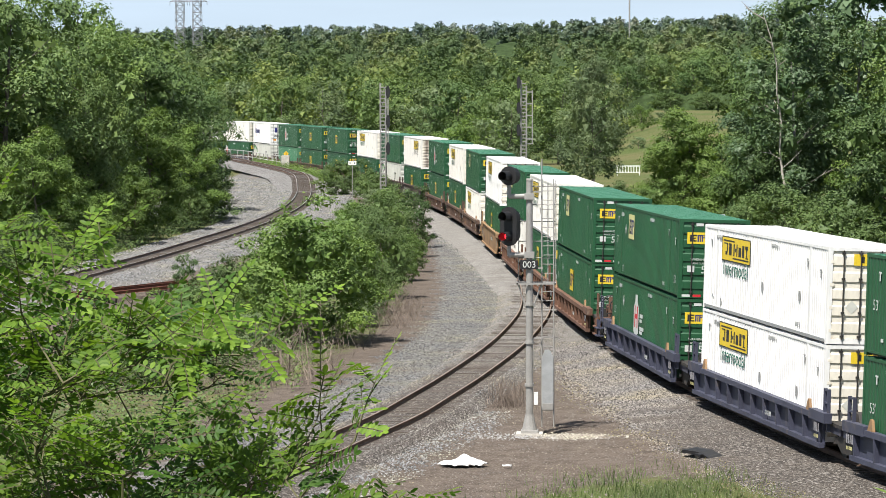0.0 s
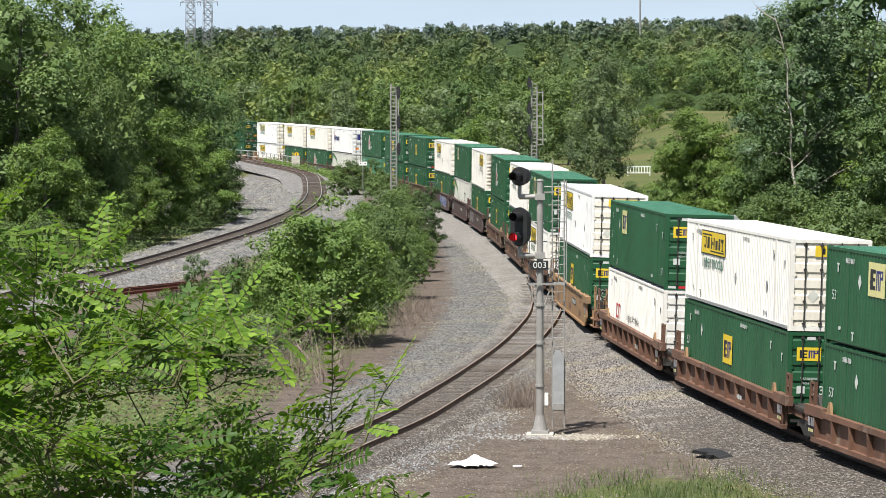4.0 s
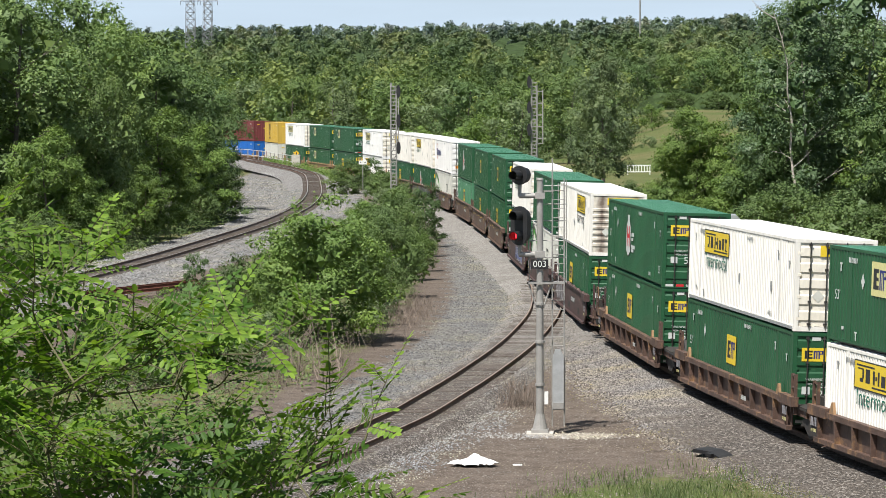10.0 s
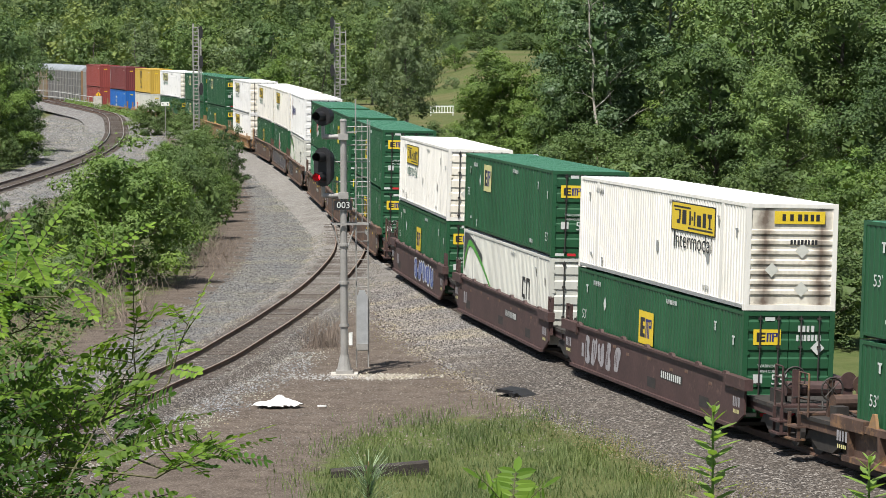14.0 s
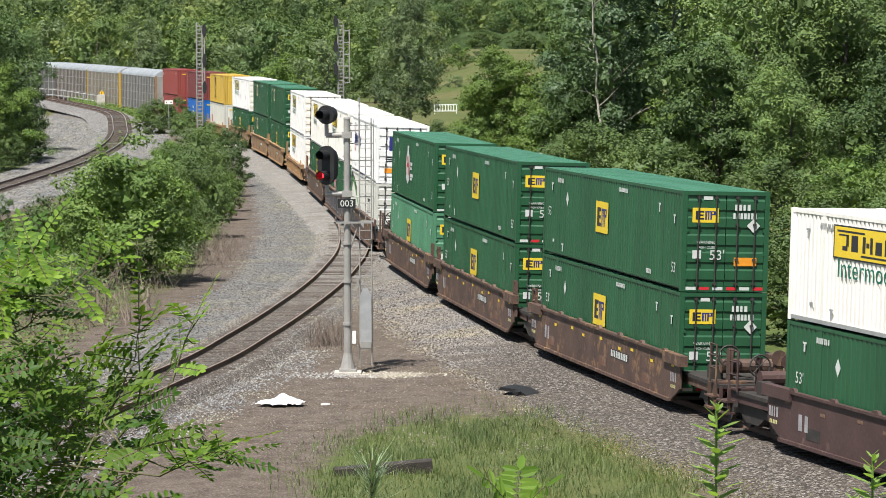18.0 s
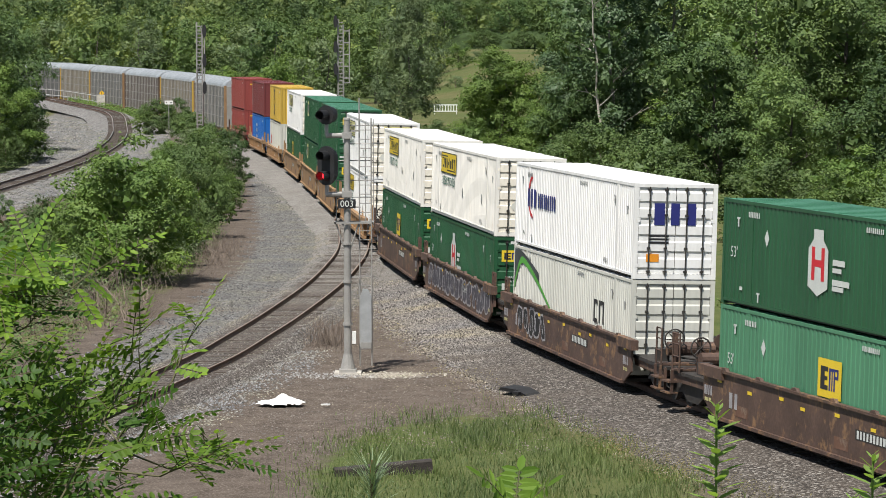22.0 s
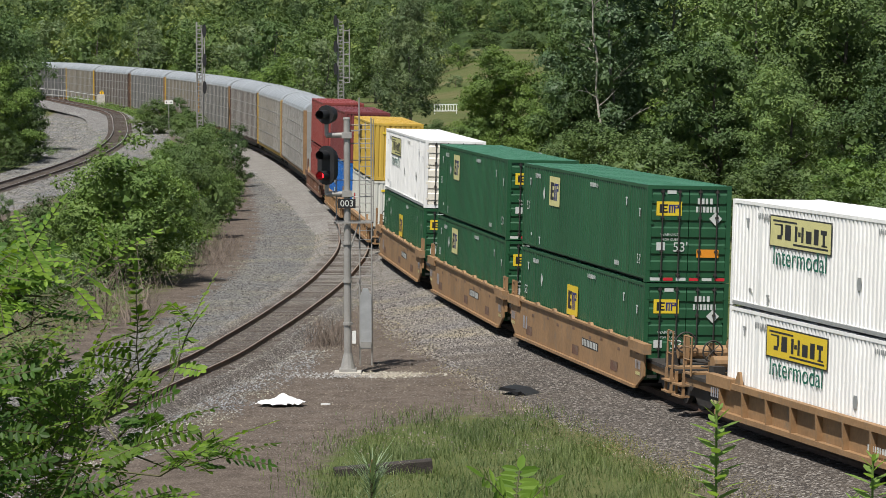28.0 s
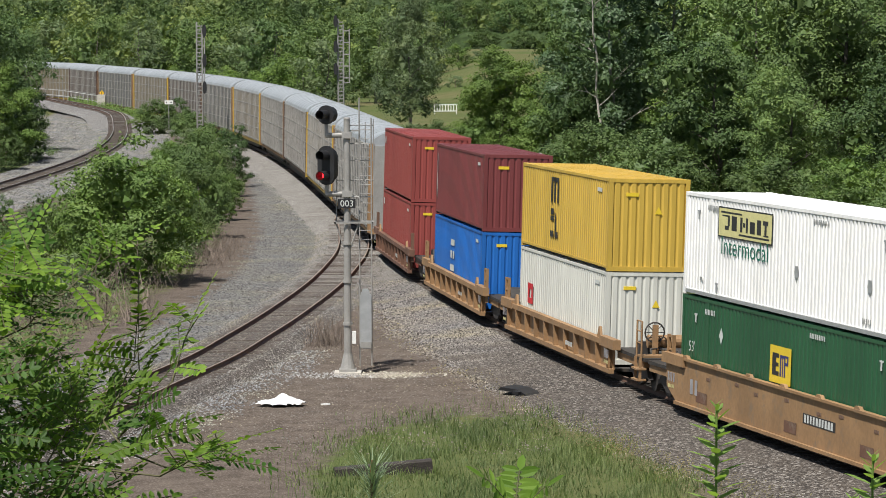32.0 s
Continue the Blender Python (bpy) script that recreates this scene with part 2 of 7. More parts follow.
M_LOGO_RED = material("red lettering", (.55, .02, .03), .5, vary=.05)
M_LOGO_BLACK = material("black lettering", (.02, .02, .022), .5, vary=.05)
M_LOGO_ORANGE = material("orange placard", (.75, .28, .02), .5, vary=.05)
# ---- the railway lines ----
def bend(knots, s):
    return float(np.interp(s, [k[0] for k in knots], [k[1] for k in knots])) / 1000


TRAIN_BEND = [(-90, 0), (-75, 7.4), (-60, 7.41), (0, 4.41), (50, 1.39), (100, .02), (150, -.49), (200, -1.18), (250, -.96), (300, -1.15), (340, 1.65), (370, -17.3), (385, -22), (430, -22), (450, 0)]
S_LO, S_HI = -560, 900


def lay_train_line():
    """Centre line of the train's track, by arc length from a point beside the signal: x, y, heading at every metre."""
    n = S_HI - S_LO + 1
    xs, ys, hs = np.zeros(n), np.zeros(n), np.zeros(n)
    o = -S_LO
    xs[o], ys[o], hs[o] = 10.498, 77.615, -.2795
    for step in (1, -1):
        i = o
        while 0 <= i + step < n:
            s = S_LO + i
            h = hs[i] + step * bend(TRAIN_BEND, s + step / 2)
            mid = (hs[i] + h) / 2
            xs[i + step], ys[i + step], hs[i + step] = xs[i] + step * math.sin(mid), ys[i] + step * math.cos(mid), h
            i += step
    return xs, ys, hs


LX, LY, LH = lay_train_line()
LS = np.arange(S_LO, S_HI + 1)


def rail_z(s):
    return .00217 * s + float(np.interp(s, [-60, 10, 25, 62, 120, 200], [.1, .07, .03, -.1, -.06, 0]))


def on_line(s):
    return Vector((np.interp(s, LS, LX), np.interp(s, LS, LY), rail_z(s)))


def lean(s):
    return .0297 * float(np.clip((200 - s) / 100, 0, 1))


def ride(s, half=7.5):
    """The pose of a thing whose middle is at s on the train's line: its x runs forwards, its z up, z = 0 at the rails."""
    a, b = on_line(s + half), on_line(s - half)
    fx = (b - a).normalized()
    right = Vector((a.y - b.y, b.x - a.x, 0)).normalized()
    up = (Vector((0, 0, 1)) + right * lean(s)).normalized()
    fy = up.cross(fx).normalized()
    up = fx.cross(fy)
    m = Matrix((fx, fy, up)).transposed().to_4x4()
    m.translation = (a + b) / 2 - right * lean(s) * 6.15
    return m


def smooth_path(points, step=1.0):
    """A curve through points (x, y, z), sampled evenly."""
    p = np.array(points, float)
    p = np.vstack([2 * p[0] - p[1], p, 2 * p[-1] - p[-2]])
    out = []
    for i in range(1, len(p) - 2):
        for u in np.linspace(0, 1, 24, endpoint=False):
            a, b, c, d = p[i - 1], p[i], p[i + 1], p[i + 2]
            out.append(.5 * (2 * b + (c - a) * u + (2 * a - 5 * b + 4 * c - d) * u * u + (3 * b - a - 3 * c + d) * u ** 3))
    out = np.array(out + [p[-2]])
    d = np.concatenate([[0], np.cumsum(np.linalg.norm(np.diff(out[:, :2], axis=0), axis=1))])
    s = np.arange(0, d[-1], step)
    return np.stack([np.interp(s, d, out[:, k]) for k in range(3)], 1)


def base_z(y):
    return .00217 * (min(y, 480) - 77.6)


def sway_path(points):
    return smooth_path([(x, y, base_z(y) + dz) for x, y, dz in points])


def beside_train(s, off, dz):
    p, h = on_line(s), float(np.interp(s, LS, LH))
    return (p.x - off * math.cos(h), p.y + off * math.sin(h), dz)


MID_LINE = sway_path([(-34, 34, 0), (-26, 47, 0), (-19.5, 60, 0), (-14.6, 72, 0), (-11.6, 81, 0), (-9.95, 88, 0), (-9.0, 93.5, 0), (-7.75, 100.8, 0), (-7.0, 107.5, 0), (-6.2, 115.5, 0), (-5.22, 128, 0),
                      (-4.7, 139, 0), (-4.5, 150, 0), (-4.85, 163, 0), (-5.55, 176, 0)])
LEFT_LINE = sway_path([(-37, 120, 0), (-34.6, 145, 0), (-32.9, 168, 0), (-32, 183, 0), (-31.2, 199, 0), (-30.6, 220, 0), (-30.2, 240, 0), (-30.3, 260, 0), (-31.1, 282, 0), (-32.8, 306, 0), (-35.6, 334, .05)]
                      + [beside_train(s, 4.9, dz) for s, dz in ((292, .62), (312, .95), (335, 1.1), (355, 1.15), (375, 1.15), (395, 1.1), (430, 1.0))])


def frames_of(path):
    t = np.gradient(path[:, :2], axis=0)
    t /= np.linalg.norm(t, axis=1)[:, None]
    return np.stack([t[:, 1], -t[:, 0]], 1)                # to the right


def extrude(path, outline, closed=True):
    """An outline of (across, up) pairs drawn along a path."""
    n, k, r = len(path), len(outline), frames_of(path)
    v = np.zeros((n, k, 3))
    for j, (a, z) in enumerate(outline):
        v[:, j, :2], v[:, j, 2] = path[:, :2] + r * a, path[:, 2] + z
    ring = k if closed else k - 1
    i, j = np.meshgrid(np.arange(n - 1), np.arange(ring), indexing="ij")
    q = np.stack([i * k + j, i * k + (j + 1) % k, (i + 1) * k + (j + 1) % k, (i + 1) * k + j], -1).reshape(-1, 4)
    return v.reshape(-1, 3), q


RAIL_SHAPE = [(-.07, -.17), (.07, -.17), (.07, -.155), (.012, -.135), (.012, -.04), (.036, -.03), (.036, -.002), (.028, 0), (-.028, 0), (-.036, -.002), (-.036, -.03), (-.012, -.04), (-.012, -.135), (-.07, -.155)]

# ---- train: containers ----
def text_mesh(body, size, mat, name="lettering"):
    cu = bpy.data.curves.new(name, "FONT")
    cu.body, cu.size, cu.align_x, cu.align_y, cu.resolution_u = body, size, "CENTER", "CENTER", 3
    ob = bpy.data.objects.new(name, cu)
    me = bpy.data.meshes.new_from_object(ob)
    bpy.data.objects.remove(ob)
    me.materials.clear()
    me.materials.append(mat)
    return me


SIDE = Matrix(((1, 0, 0, 0), (0, 0, -1, 0), (0, 1, 0, 0), (0, 0, 0, 1)))          # a drawing in x, y stood up on the side that faces -y
FRONT = Matrix(((0, 0, 1, 0), (1, 0, 0, 0), (0, 1, 0, 0), (0, 0, 0, 1)))           # ... on the end that faces +x


def decal(name, geo, mat, parent, x, z, half_w, on="side", label="", front_x=0.0):
    """Flat paint 4 mm proud of the near side or of the front end."""
    m = Matrix.Translation((x, -half_w - .004, z)) @ SIDE if on == "side" else Matrix.Translation((front_x + .004, x, z)) @ FRONT
    ob = part(name, geo, mat, parent, label, m)
    return tagged(ob, label, kind="stuff") if name in ("number_bar", "stencil_plate", "yellow_stencil") else ob


def flat(*rects):
    g = Geo()
    for x0, y0, x1, y1 in rects:
        g.add([(x0, y0, 0), (x1, y0, 0), (x1, y1, 0), (x0, y1, 0)], [(0, 1, 2, 3)])
    return g


def corrugated(L, x0, x1, z0, z1, y, pitch, depth, facing):
    """A wall of upright ribs between x0 and x1 in the plane y, ribs standing back from it by depth."""
    g = Geo()
    n = max(2, round((x1 - x0) / pitch))
    p = (x1 - x0) / n
    pts = []
    for i in range(n):
        a = x0 + i * p
        pts += [(a, y), (a + .5 * p, y), (a + .6 * p, y - facing * depth), (a + .9 * p, y - facing * depth)]
    pts.append((x1, y))
    for i in range(len(pts) - 1):
        (ax, ay), (bx, by) = pts[i], pts[i + 1]
        q = [(ax, ay, z0), (bx, by, z0), (bx, by, z1), (ax, ay, z1)]
        g.add(q if facing < 0 else q[::-1], [(0, 1, 2, 3)])
    return g


CONTAINER_W, CONTAINER_H = 2.59, 2.88


def container(kind_name, label, L, paint, roof_paint, door_paint, pitch, depth, front, marks):
    """A shipping container, x forwards, bottom at z = 0. front: 'doors', 'ribs' or 'slats' on the end that faces forwards."""
    c = thing("shipping_container", label, "container", group="containers on the train")
    W, H, hl, hw = CONTAINER_W, CONTAINER_H, L / 2, CONTAINER_W / 2
    post = .14
    frame = Geo()
    for sx in (-1, 1):
        for sy in (-1, 1):
            frame.box((sx * hl - (post if sx > 0 else 0), sy * hw - (post if sy > 0 else 0), .12), (sx * hl + (post if sx < 0 else 0), sy * hw + (post if sy < 0 else 0), H - .12))
    for sy in (-1, 1):
        y0, y1 = (hw - .1, hw) if sy > 0 else (-hw, -hw + .1)
        frame.box((-hl + post, y0, .09), (hl - post, y1, .16))
        frame.box((-hl + post, y0, H - .1), (hl - post, y1, H - .012))
    for sx in (-1, 1):
        x0, x1 = (hl - .1, hl) if sx > 0 else (-hl, -hl + .1)
        frame.box((x0, -hw + post, 0), (x1, hw - post, .15))
        frame.box((x0, -hw + post, H - .12), (x1, hw - post, H - .012))
    if L > 14:                                            # lifting posts at the 40 foot places
        for sx in (-1, 1):
            for sy in (-1, 1):
                frame.box((sx * 6.05 - .09, sy * hw - (.1 if sy > 0 else -.003), .16), (sx * 6.05 + .09, sy * hw + (.003 if sy > 0 else .1), H - .1))
    part("frame", frame, paint, c)
    for sy, nm in ((-1, "side_wall"), (1, "side_wall")):
        part(nm, corrugated(L, -hl + post, hl - post, .16, H - .1, sy * (hw - .015), pitch, depth, sy), paint, c)
    roof = Geo()
    n = 26
    for i in range(n):
        a, b = -hl + .05 + (L - .1) * i / n, -hl + .05 + (L - .1) * (i + 1) / n
        m = (b - a) * .5
        roof.add([(a, -hw + .04, H - .012), (a + m, -hw + .04, H - .012), (a + m, hw - .04, H - .012), (a, hw - .04, H - .012)], [(0, 1, 2, 3)])
        roof.add([(a + m, -hw + .09, H + .004), (b, -hw + .09, H + .004), (b, hw - .09, H + .004), (a + m, hw - .09, H + .004)], [(0, 1, 2, 3)])
        roof.add([(a + m, -hw + .04, H - .012), (b, -hw + .04, H - .012), (b, -hw + .09, H + .004), (a + m, -hw + .09, H + .004)], [(0, 1, 2, 3)])
        roof.add([(a + m, hw - .04, H - .012), (a + m, hw - .09, H + .004), (b, hw - .09, H + .004), (b, hw - .04, H - .012)], [(0, 1, 2, 3)])
        for xr in (a + m, b):
            roof.add([(xr, -hw + .04, H - .012), (xr, hw - .04, H - .012), (xr, hw - .09, H + .004), (xr, -hw + .09, H + .004)], [(0, 1, 2, 3)])
    part("roof", roof, roof_paint, c)
    floor = Geo().box((-hl + .12, -hw + .1, .03), (hl - .12, hw - .1, .13))
    part("underframe", floor, M_DARK, c)
    face = [(-hl + .07, -hw + post), (-hl + .07, hw - post)]
    for i in range(10, 0, -1):
        y, w = -hw + post + (W - 2 * post) * i / 10, (W - 2 * post) / 10
        x = -hl + (.02 if i % 2 else .045)
        face += [(x, y), (x, y - w)]
    back = Geo().prism(face, "z", .15, H - .12)
    part("rear_wall", back, paint, c)
    for sx in (-1, 1):
        for sy in (-1, 1):
            for z in (0, H - .12):
                a, b = (hl - .18, hl + .002) if sx > 0 else (-hl - .002, -hl + .18)
                d, e = (hw - .16, hw + .002) if sy > 0 else (-hw - .002, -hw + .16)
                part("corner_casting", Geo().box((a, d, z), (b, e, z + .12)), paint, c)
    if front == "doors":
        for sy in (-1, 1):
            y0, y1 = (-hw + .15, -.012) if sy < 0 else (.012, hw - .15)
            face = [(hl - .07, .16), (hl - .035, .16)]
            for k in range(5):
                z = .3 + k * .5
                face += [(hl - .035, z), (hl - .005, z + .05), (hl - .005, z + .3), (hl - .035, z + .35)]
            g = Geo().prism(face + [(hl - .035, H - .13), (hl - .07, H - .13)], "y", y0, y1)
            d = part("door", g, door_paint, c)
            for u in (.28, .74):
                y = y0 + (y1 - y0) * u
                bar = Geo().tube((hl + .03, y, .12), (hl + .03, y, H - .1), .02, sides=6)
                for z in (.2, .9, 1.9, 2.66):
                    bar.box((hl - .035, y - .05, z), (hl + .045, y + .05, z + .06))
                part("locking_bar", bar, M_DARK, d)
            for k in range(4):
                z = .35 + k * .68
                ye = y0 - .02 if sy < 0 else y1 + .02
                part("hinge", Geo().box((hl - .03, ye - .06, z), (hl + .004, ye + .06, z + .09)), door_paint, d)
    elif front == "ribs":
        g = Geo()
        k = 9
        face = [(hl - .07, hw - post), (hl - .07, -hw + post)]
        w = (W - 2 * post) / k
        for i in range(k):
            y = -hw + post + w * i
            face += [(hl - .045, y), (hl - .045, y + .1 * w), (hl - .012, y + .3 * w), (hl - .012, y + .8 * w)]
        g.prism((face + [(hl - .045, hw - post)])[::-1], "z", .15, H - .12)
        part("end_wall", g, paint, c)
        part("data_plate", Geo().box((hl - .015, -.75, H - .55), (hl + .004, -.35, H - .44)), M_LOGO_Y, c)
    else:
        face = [(hl - .07, .15), (hl - .03, .15)]
        for i in range(7):
            z = .4 + i * .27
            face += [(hl - .03, z), (hl, z + .04), (hl, z + .13), (hl - .03, z + .17)]
        g = Geo().prism(face + [(hl - .03, H - .12), (hl - .07, H - .12)], "y", -hw + post, hw - post)
        part("end_wall", g, door_paint, c)
    marks(c, L, hl, hw, H)
    return c


def glyphs(n, w, h, seed=1):
    """A row of n small upright bars with gaps, for writing that cannot be read."""
    rng = random.Random(seed * 31 + n)
    g, p = Geo(), w / n
    for k in range(n):
        x, q = -w / 2 + k * p, p * rng.uniform(.5, .74)
        g.add([(x, -h / 2, 0), (x + q, -h / 2, 0), (x + q, h / 2, 0), (x, h / 2, 0)], [(0, 1, 2, 3)])
    return g


def small_marks(c, L, hl, hw, H, mat):
    """Rows of numbers and small plates that no one can read, as plain bars."""
    decal("number_bar", glyphs(7, .8, .15, 1), mat, c, -hl + 2.2, H - .36, hw)
    decal("number_bar", glyphs(9, 1.05, .13, 2), mat, c, hl - 6.3, H - .3, hw)
    decal("number_bar", glyphs(5, .55, .14, 3), mat, c, hl - 3.3, .34, hw)
    for x, z in ((-hl + 1.1, H - .6), (hl - .8, H - .85), (hl - 2.35, H - .6), (-hl + 2.6, .34)):
        decal("mark", flat((-.05, -.13, .05, .08), (-.12, .08, .12, .13)), mat, c, x, z, hw)
    decal("mark", flat((-.1, -.05, .1, .05)), mat, c, -hl + 1.4, .5, hw)


def logo_plate(c, x, z, w, h, hw, plate, ink, on="side", front_x=0.0):
    p = decal("logo", flat((-w / 2, -h / 2, w / 2, h / 2)), plate, c, x, z, hw, on, "", front_x)
    g = flat((-.38 * w, -.3 * h, -.2 * w, .3 * h), (-.2 * w, -.3 * h, -.06 * w, -.18 * h), (-.2 * w, -.05 * h, -.08 * w, .05 * h), (-.2 * w, .18 * h, -.06 * w, .3 * h))
    g2 = flat((-.02 * w, .2 * h, .18 * w, .28 * h), (-.02 * w, -.3 * h, .05 * w, .2 * h), (.09 * w, -.3 * h, .14 * w, .2 * h), (.18 * w, -.3 * h, .24 * w, .28 * h), (.24 * w, .02 * h, .38 * w, .1 * h), (.32 * w, .08 * h, .38 * w, .28 * h), (.24 * w, .22 * h, .34 * w, .28 * h))
    for gg, m in ((g, M_LOGO_BLACK), (g2, ink)):
        o = part("logo_shape", gg, m, p)
        o.matrix_basis = Matrix.Translation((0, 0, .004))
    return p


def green_marks(big="plate", upper=True):
    def f(c, L, hl, hw, H):
        small_marks(c, L, hl, hw, H, M_LOGO_WHITE)
        if big == "plate":
            logo_plate(c, -3.5 if upper is True else -.65, H * (.73 if upper is True else .56), 1.45, .98, hw, M_LOGO_FADED if upper is True else M_LOGO_Y, M_LOGO_BLUE)
        else:
            g = Geo()
            g.add([(-.62, -.62, 0), (0, -.85, 0), (.62, -.62, 0), (.62, .35, 0), (.3, .6, 0), (.3, .85, 0), (-.3, .85, 0), (-.3, .6, 0), (-.62, .35, 0)], [tuple(range(9))])
            p = decal("logo", g, M_LOGO_WHITE, c, -1.6, H * .54, hw)
            part("logo_shape", flat((-.4, -.45, -.2, .4), (.2, -.45, .4, .4), (-.2, -.1, .2, .08)), M_LOGO_RED, p, at=Matrix.Translation((0, 0, .004)))
            for k, (wd, zz) in enumerate(((.75, .12), (.55, -.06), (1.05, -.38), (.7, -.52))):
                decal("logo_bar", flat((0, 0, wd, .15 if k % 2 == 0 else .12)), M_LOGO_WHITE, c, -.7, H * .5 + zz, hw)
        decal("size_number", text_mesh("53'", .42, M_LOGO_WHITE), M_LOGO_WHITE, c, hl - .75, .62, hw)
        decal("size_number", text_mesh("53'", .42, M_LOGO_WHITE), M_LOGO_WHITE, c, -hl + .85, H * .5, hw)
        decal("diamond_mark", Geo().add([(0, -.24, 0), (.16, 0, 0), (0, .24, 0), (-.16, 0, 0)], [(0, 1, 2, 3)]), M_LOGO_WHITE, c, -hl + 3.1, H * .68, hw)
        if L > 14:
            logo_plate(c, -.62, H * .76, .78, .42, hw, M_LOGO_Y, M_LOGO_BLUE, "front", hl)
            decal("size_number", text_mesh("53'", .4, M_LOGO_WHITE), M_LOGO_WHITE, c, -.25, H * .36, hw, "front", "", hl + .01)
            decal("number_bar", glyphs(4, .5, .17, 5), M_LOGO_WHITE, c, .5, H * .84, hw, "front", "", hl + .004)
            decal("number_bar", glyphs(7, .75, .17, 6), M_LOGO_WHITE, c, .58, H * .755, hw, "front", "", hl + .004)
            decal("lettering", text_mesh("WARNING", .12, M_LOGO_WHITE), M_LOGO_WHITE, c, -.58, H * .49, hw, "front", "", hl + .012)
            decal("lettering", text_mesh("HIGH CUBE", .1, M_LOGO_WHITE), M_LOGO_WHITE, c, -.58, H * .44, hw, "front", "", hl + .012)
            decal("paper_label", flat((-.13, -.12, .13, .12)), M_LOGO_WHITE, c, -.85, H * .37, hw, "front", "", hl)
            decal("paper_label", flat((-.14, -.05, .14, .05)), M_LOGO_WHITE, c, -.55, H * .93, hw, "front", "", hl + .001)
            decal("placard", flat((-.34, -.12, .34, .12)), M_LOGO_ORANGE if upper else M_LOGO_WHITE, c, .6, H * .3, hw, "front", "", hl)
            decal("diamond_placard", Geo().add([(0, -.2, 0), (.2, 0, 0), (0, .2, 0), (-.2, 0, 0)], [(0, 1, 2, 3)]), M_LOGO_WHITE, c, .82, H * .66, hw, "front", "", hl)
            for k in range(6):
                decal("reflector", flat((-.15, -.045, .15, .045)), M_LOGO_RED if k % 2 else M_LOGO_WHITE, c, -1.0 + k * .4, .09, hw, "front", "", hl + .001)
    return f


def white_marks(plate=None, far_logo=False):
    plate = plate or M_LOGO_Y
    def f(c, L, hl, hw, H):
        small_marks(c, L, hl, hw, H, M_STEEL)
        x = -hl + 4.6 if not far_logo else hl - 4.6
        k = 2.1
        p = decal("logo", flat((-.95 * k, -.42, .95 * k, .42)), M_LOGO_BLACK, c, x, H * .76, hw)
        part("logo_panel", flat((-.92 * k, -.38, .92 * k, .38)), plate, p, at=Matrix.Translation((0, 0, .003)))
        bars = ((-.7, -.2, -.56, -.09), (-.6, -.09, -.53, .2), (-.46, -.2, -.28, .2), (-.16, -.2, -.08, .2), (-.06, -.06, .02, .06), (.04, -.2, .11, .2), (.18, -.2, .35, .12), (.42, -.2, .56, .2), (.62, .08, .8, .2), (.68, -.2, .75, .08))
        for a, b, c2, d in bars:
            part("logo_bar", flat((a * k, b, c2 * k, d)), M_LOGO_BLACK, p, at=Matrix.Translation((0, 0, .006)))
        for a, b, c2, d in ((-.85, .25, -.1, .3), (-.8, .16, -.55, .2), (-.2, -.31, .85, -.26), (.65, -.22, .82, -.18)):
            part("logo_rule", flat((a * k, b, c2 * k, d)), M_LOGO_BLACK, p, at=Matrix.Translation((0, 0, .006)))
        word = decal("lettering", text_mesh("Intermodal", .72, M_LOGO_BLACK if far_logo else M_LOGO_GREEN), None, c, x, H * .53, hw)
        word.matrix_basis = word.matrix_basis @ Matrix.Diagonal((1.1, 1, 1, 1)) @ Matrix.Translation((0, 0, .004))
        for xx in (-hl + 8.3, hl - 3.2):
            decal("vent_mark", Geo().add([(-.1, -.16, 0), (.1, -.16, 0), (.14, 0, 0), (.1, .16, 0), (-.1, .16, 0), (-.14, 0, 0)], [(0, 1, 2, 3, 4, 5)]), M_STEEL, c, xx, H * .42, hw)
        for k, (zz, w) in enumerate(((.2, L - .4),)):
            decal("sill_band", flat((-w / 2, -.05, w / 2, .05)), M_STEEL, c, 0, .09, hw + .001)
        decal("logo", flat((-.72, -.17, .72, .17)), plate, c, .2, H * .87, hw, "front", "", hl + .001)
        for a, wd in ((-.5, .1), (-.28, .1), (-.06, .12), (.12, .11), (.3, .1), (.46, .1)):
            decal("logo_bar", flat((0, -.09, wd, .09)), M_LOGO_BLACK, c, .2 + a, H * .87, hw, "front", "", hl + .006)
        for zz in (.2, .56):
            decal("diamond_placard", Geo().add([(0, -.21, 0), (.21, 0, 0), (0, .21, 0), (-.21, 0, 0)], [(0, 1, 2, 3)]), M_PALE, c, .3, H * zz, hw, "front", "", hl)
        decal("diamond_placard", Geo().add([(0, -.2, 0), (.2, 0, 0), (0, .2, 0), (-.2, 0, 0)], [(0, 1, 2, 3)]), M_PALE, c, -.55, H * .38, hw, "front", "", hl)
        decal("number_bar", glyphs(8, .8, .13, 7), M_LOGO_BLACK, c, .35, H * .64, hw, "front", "", hl + .004)
    return f


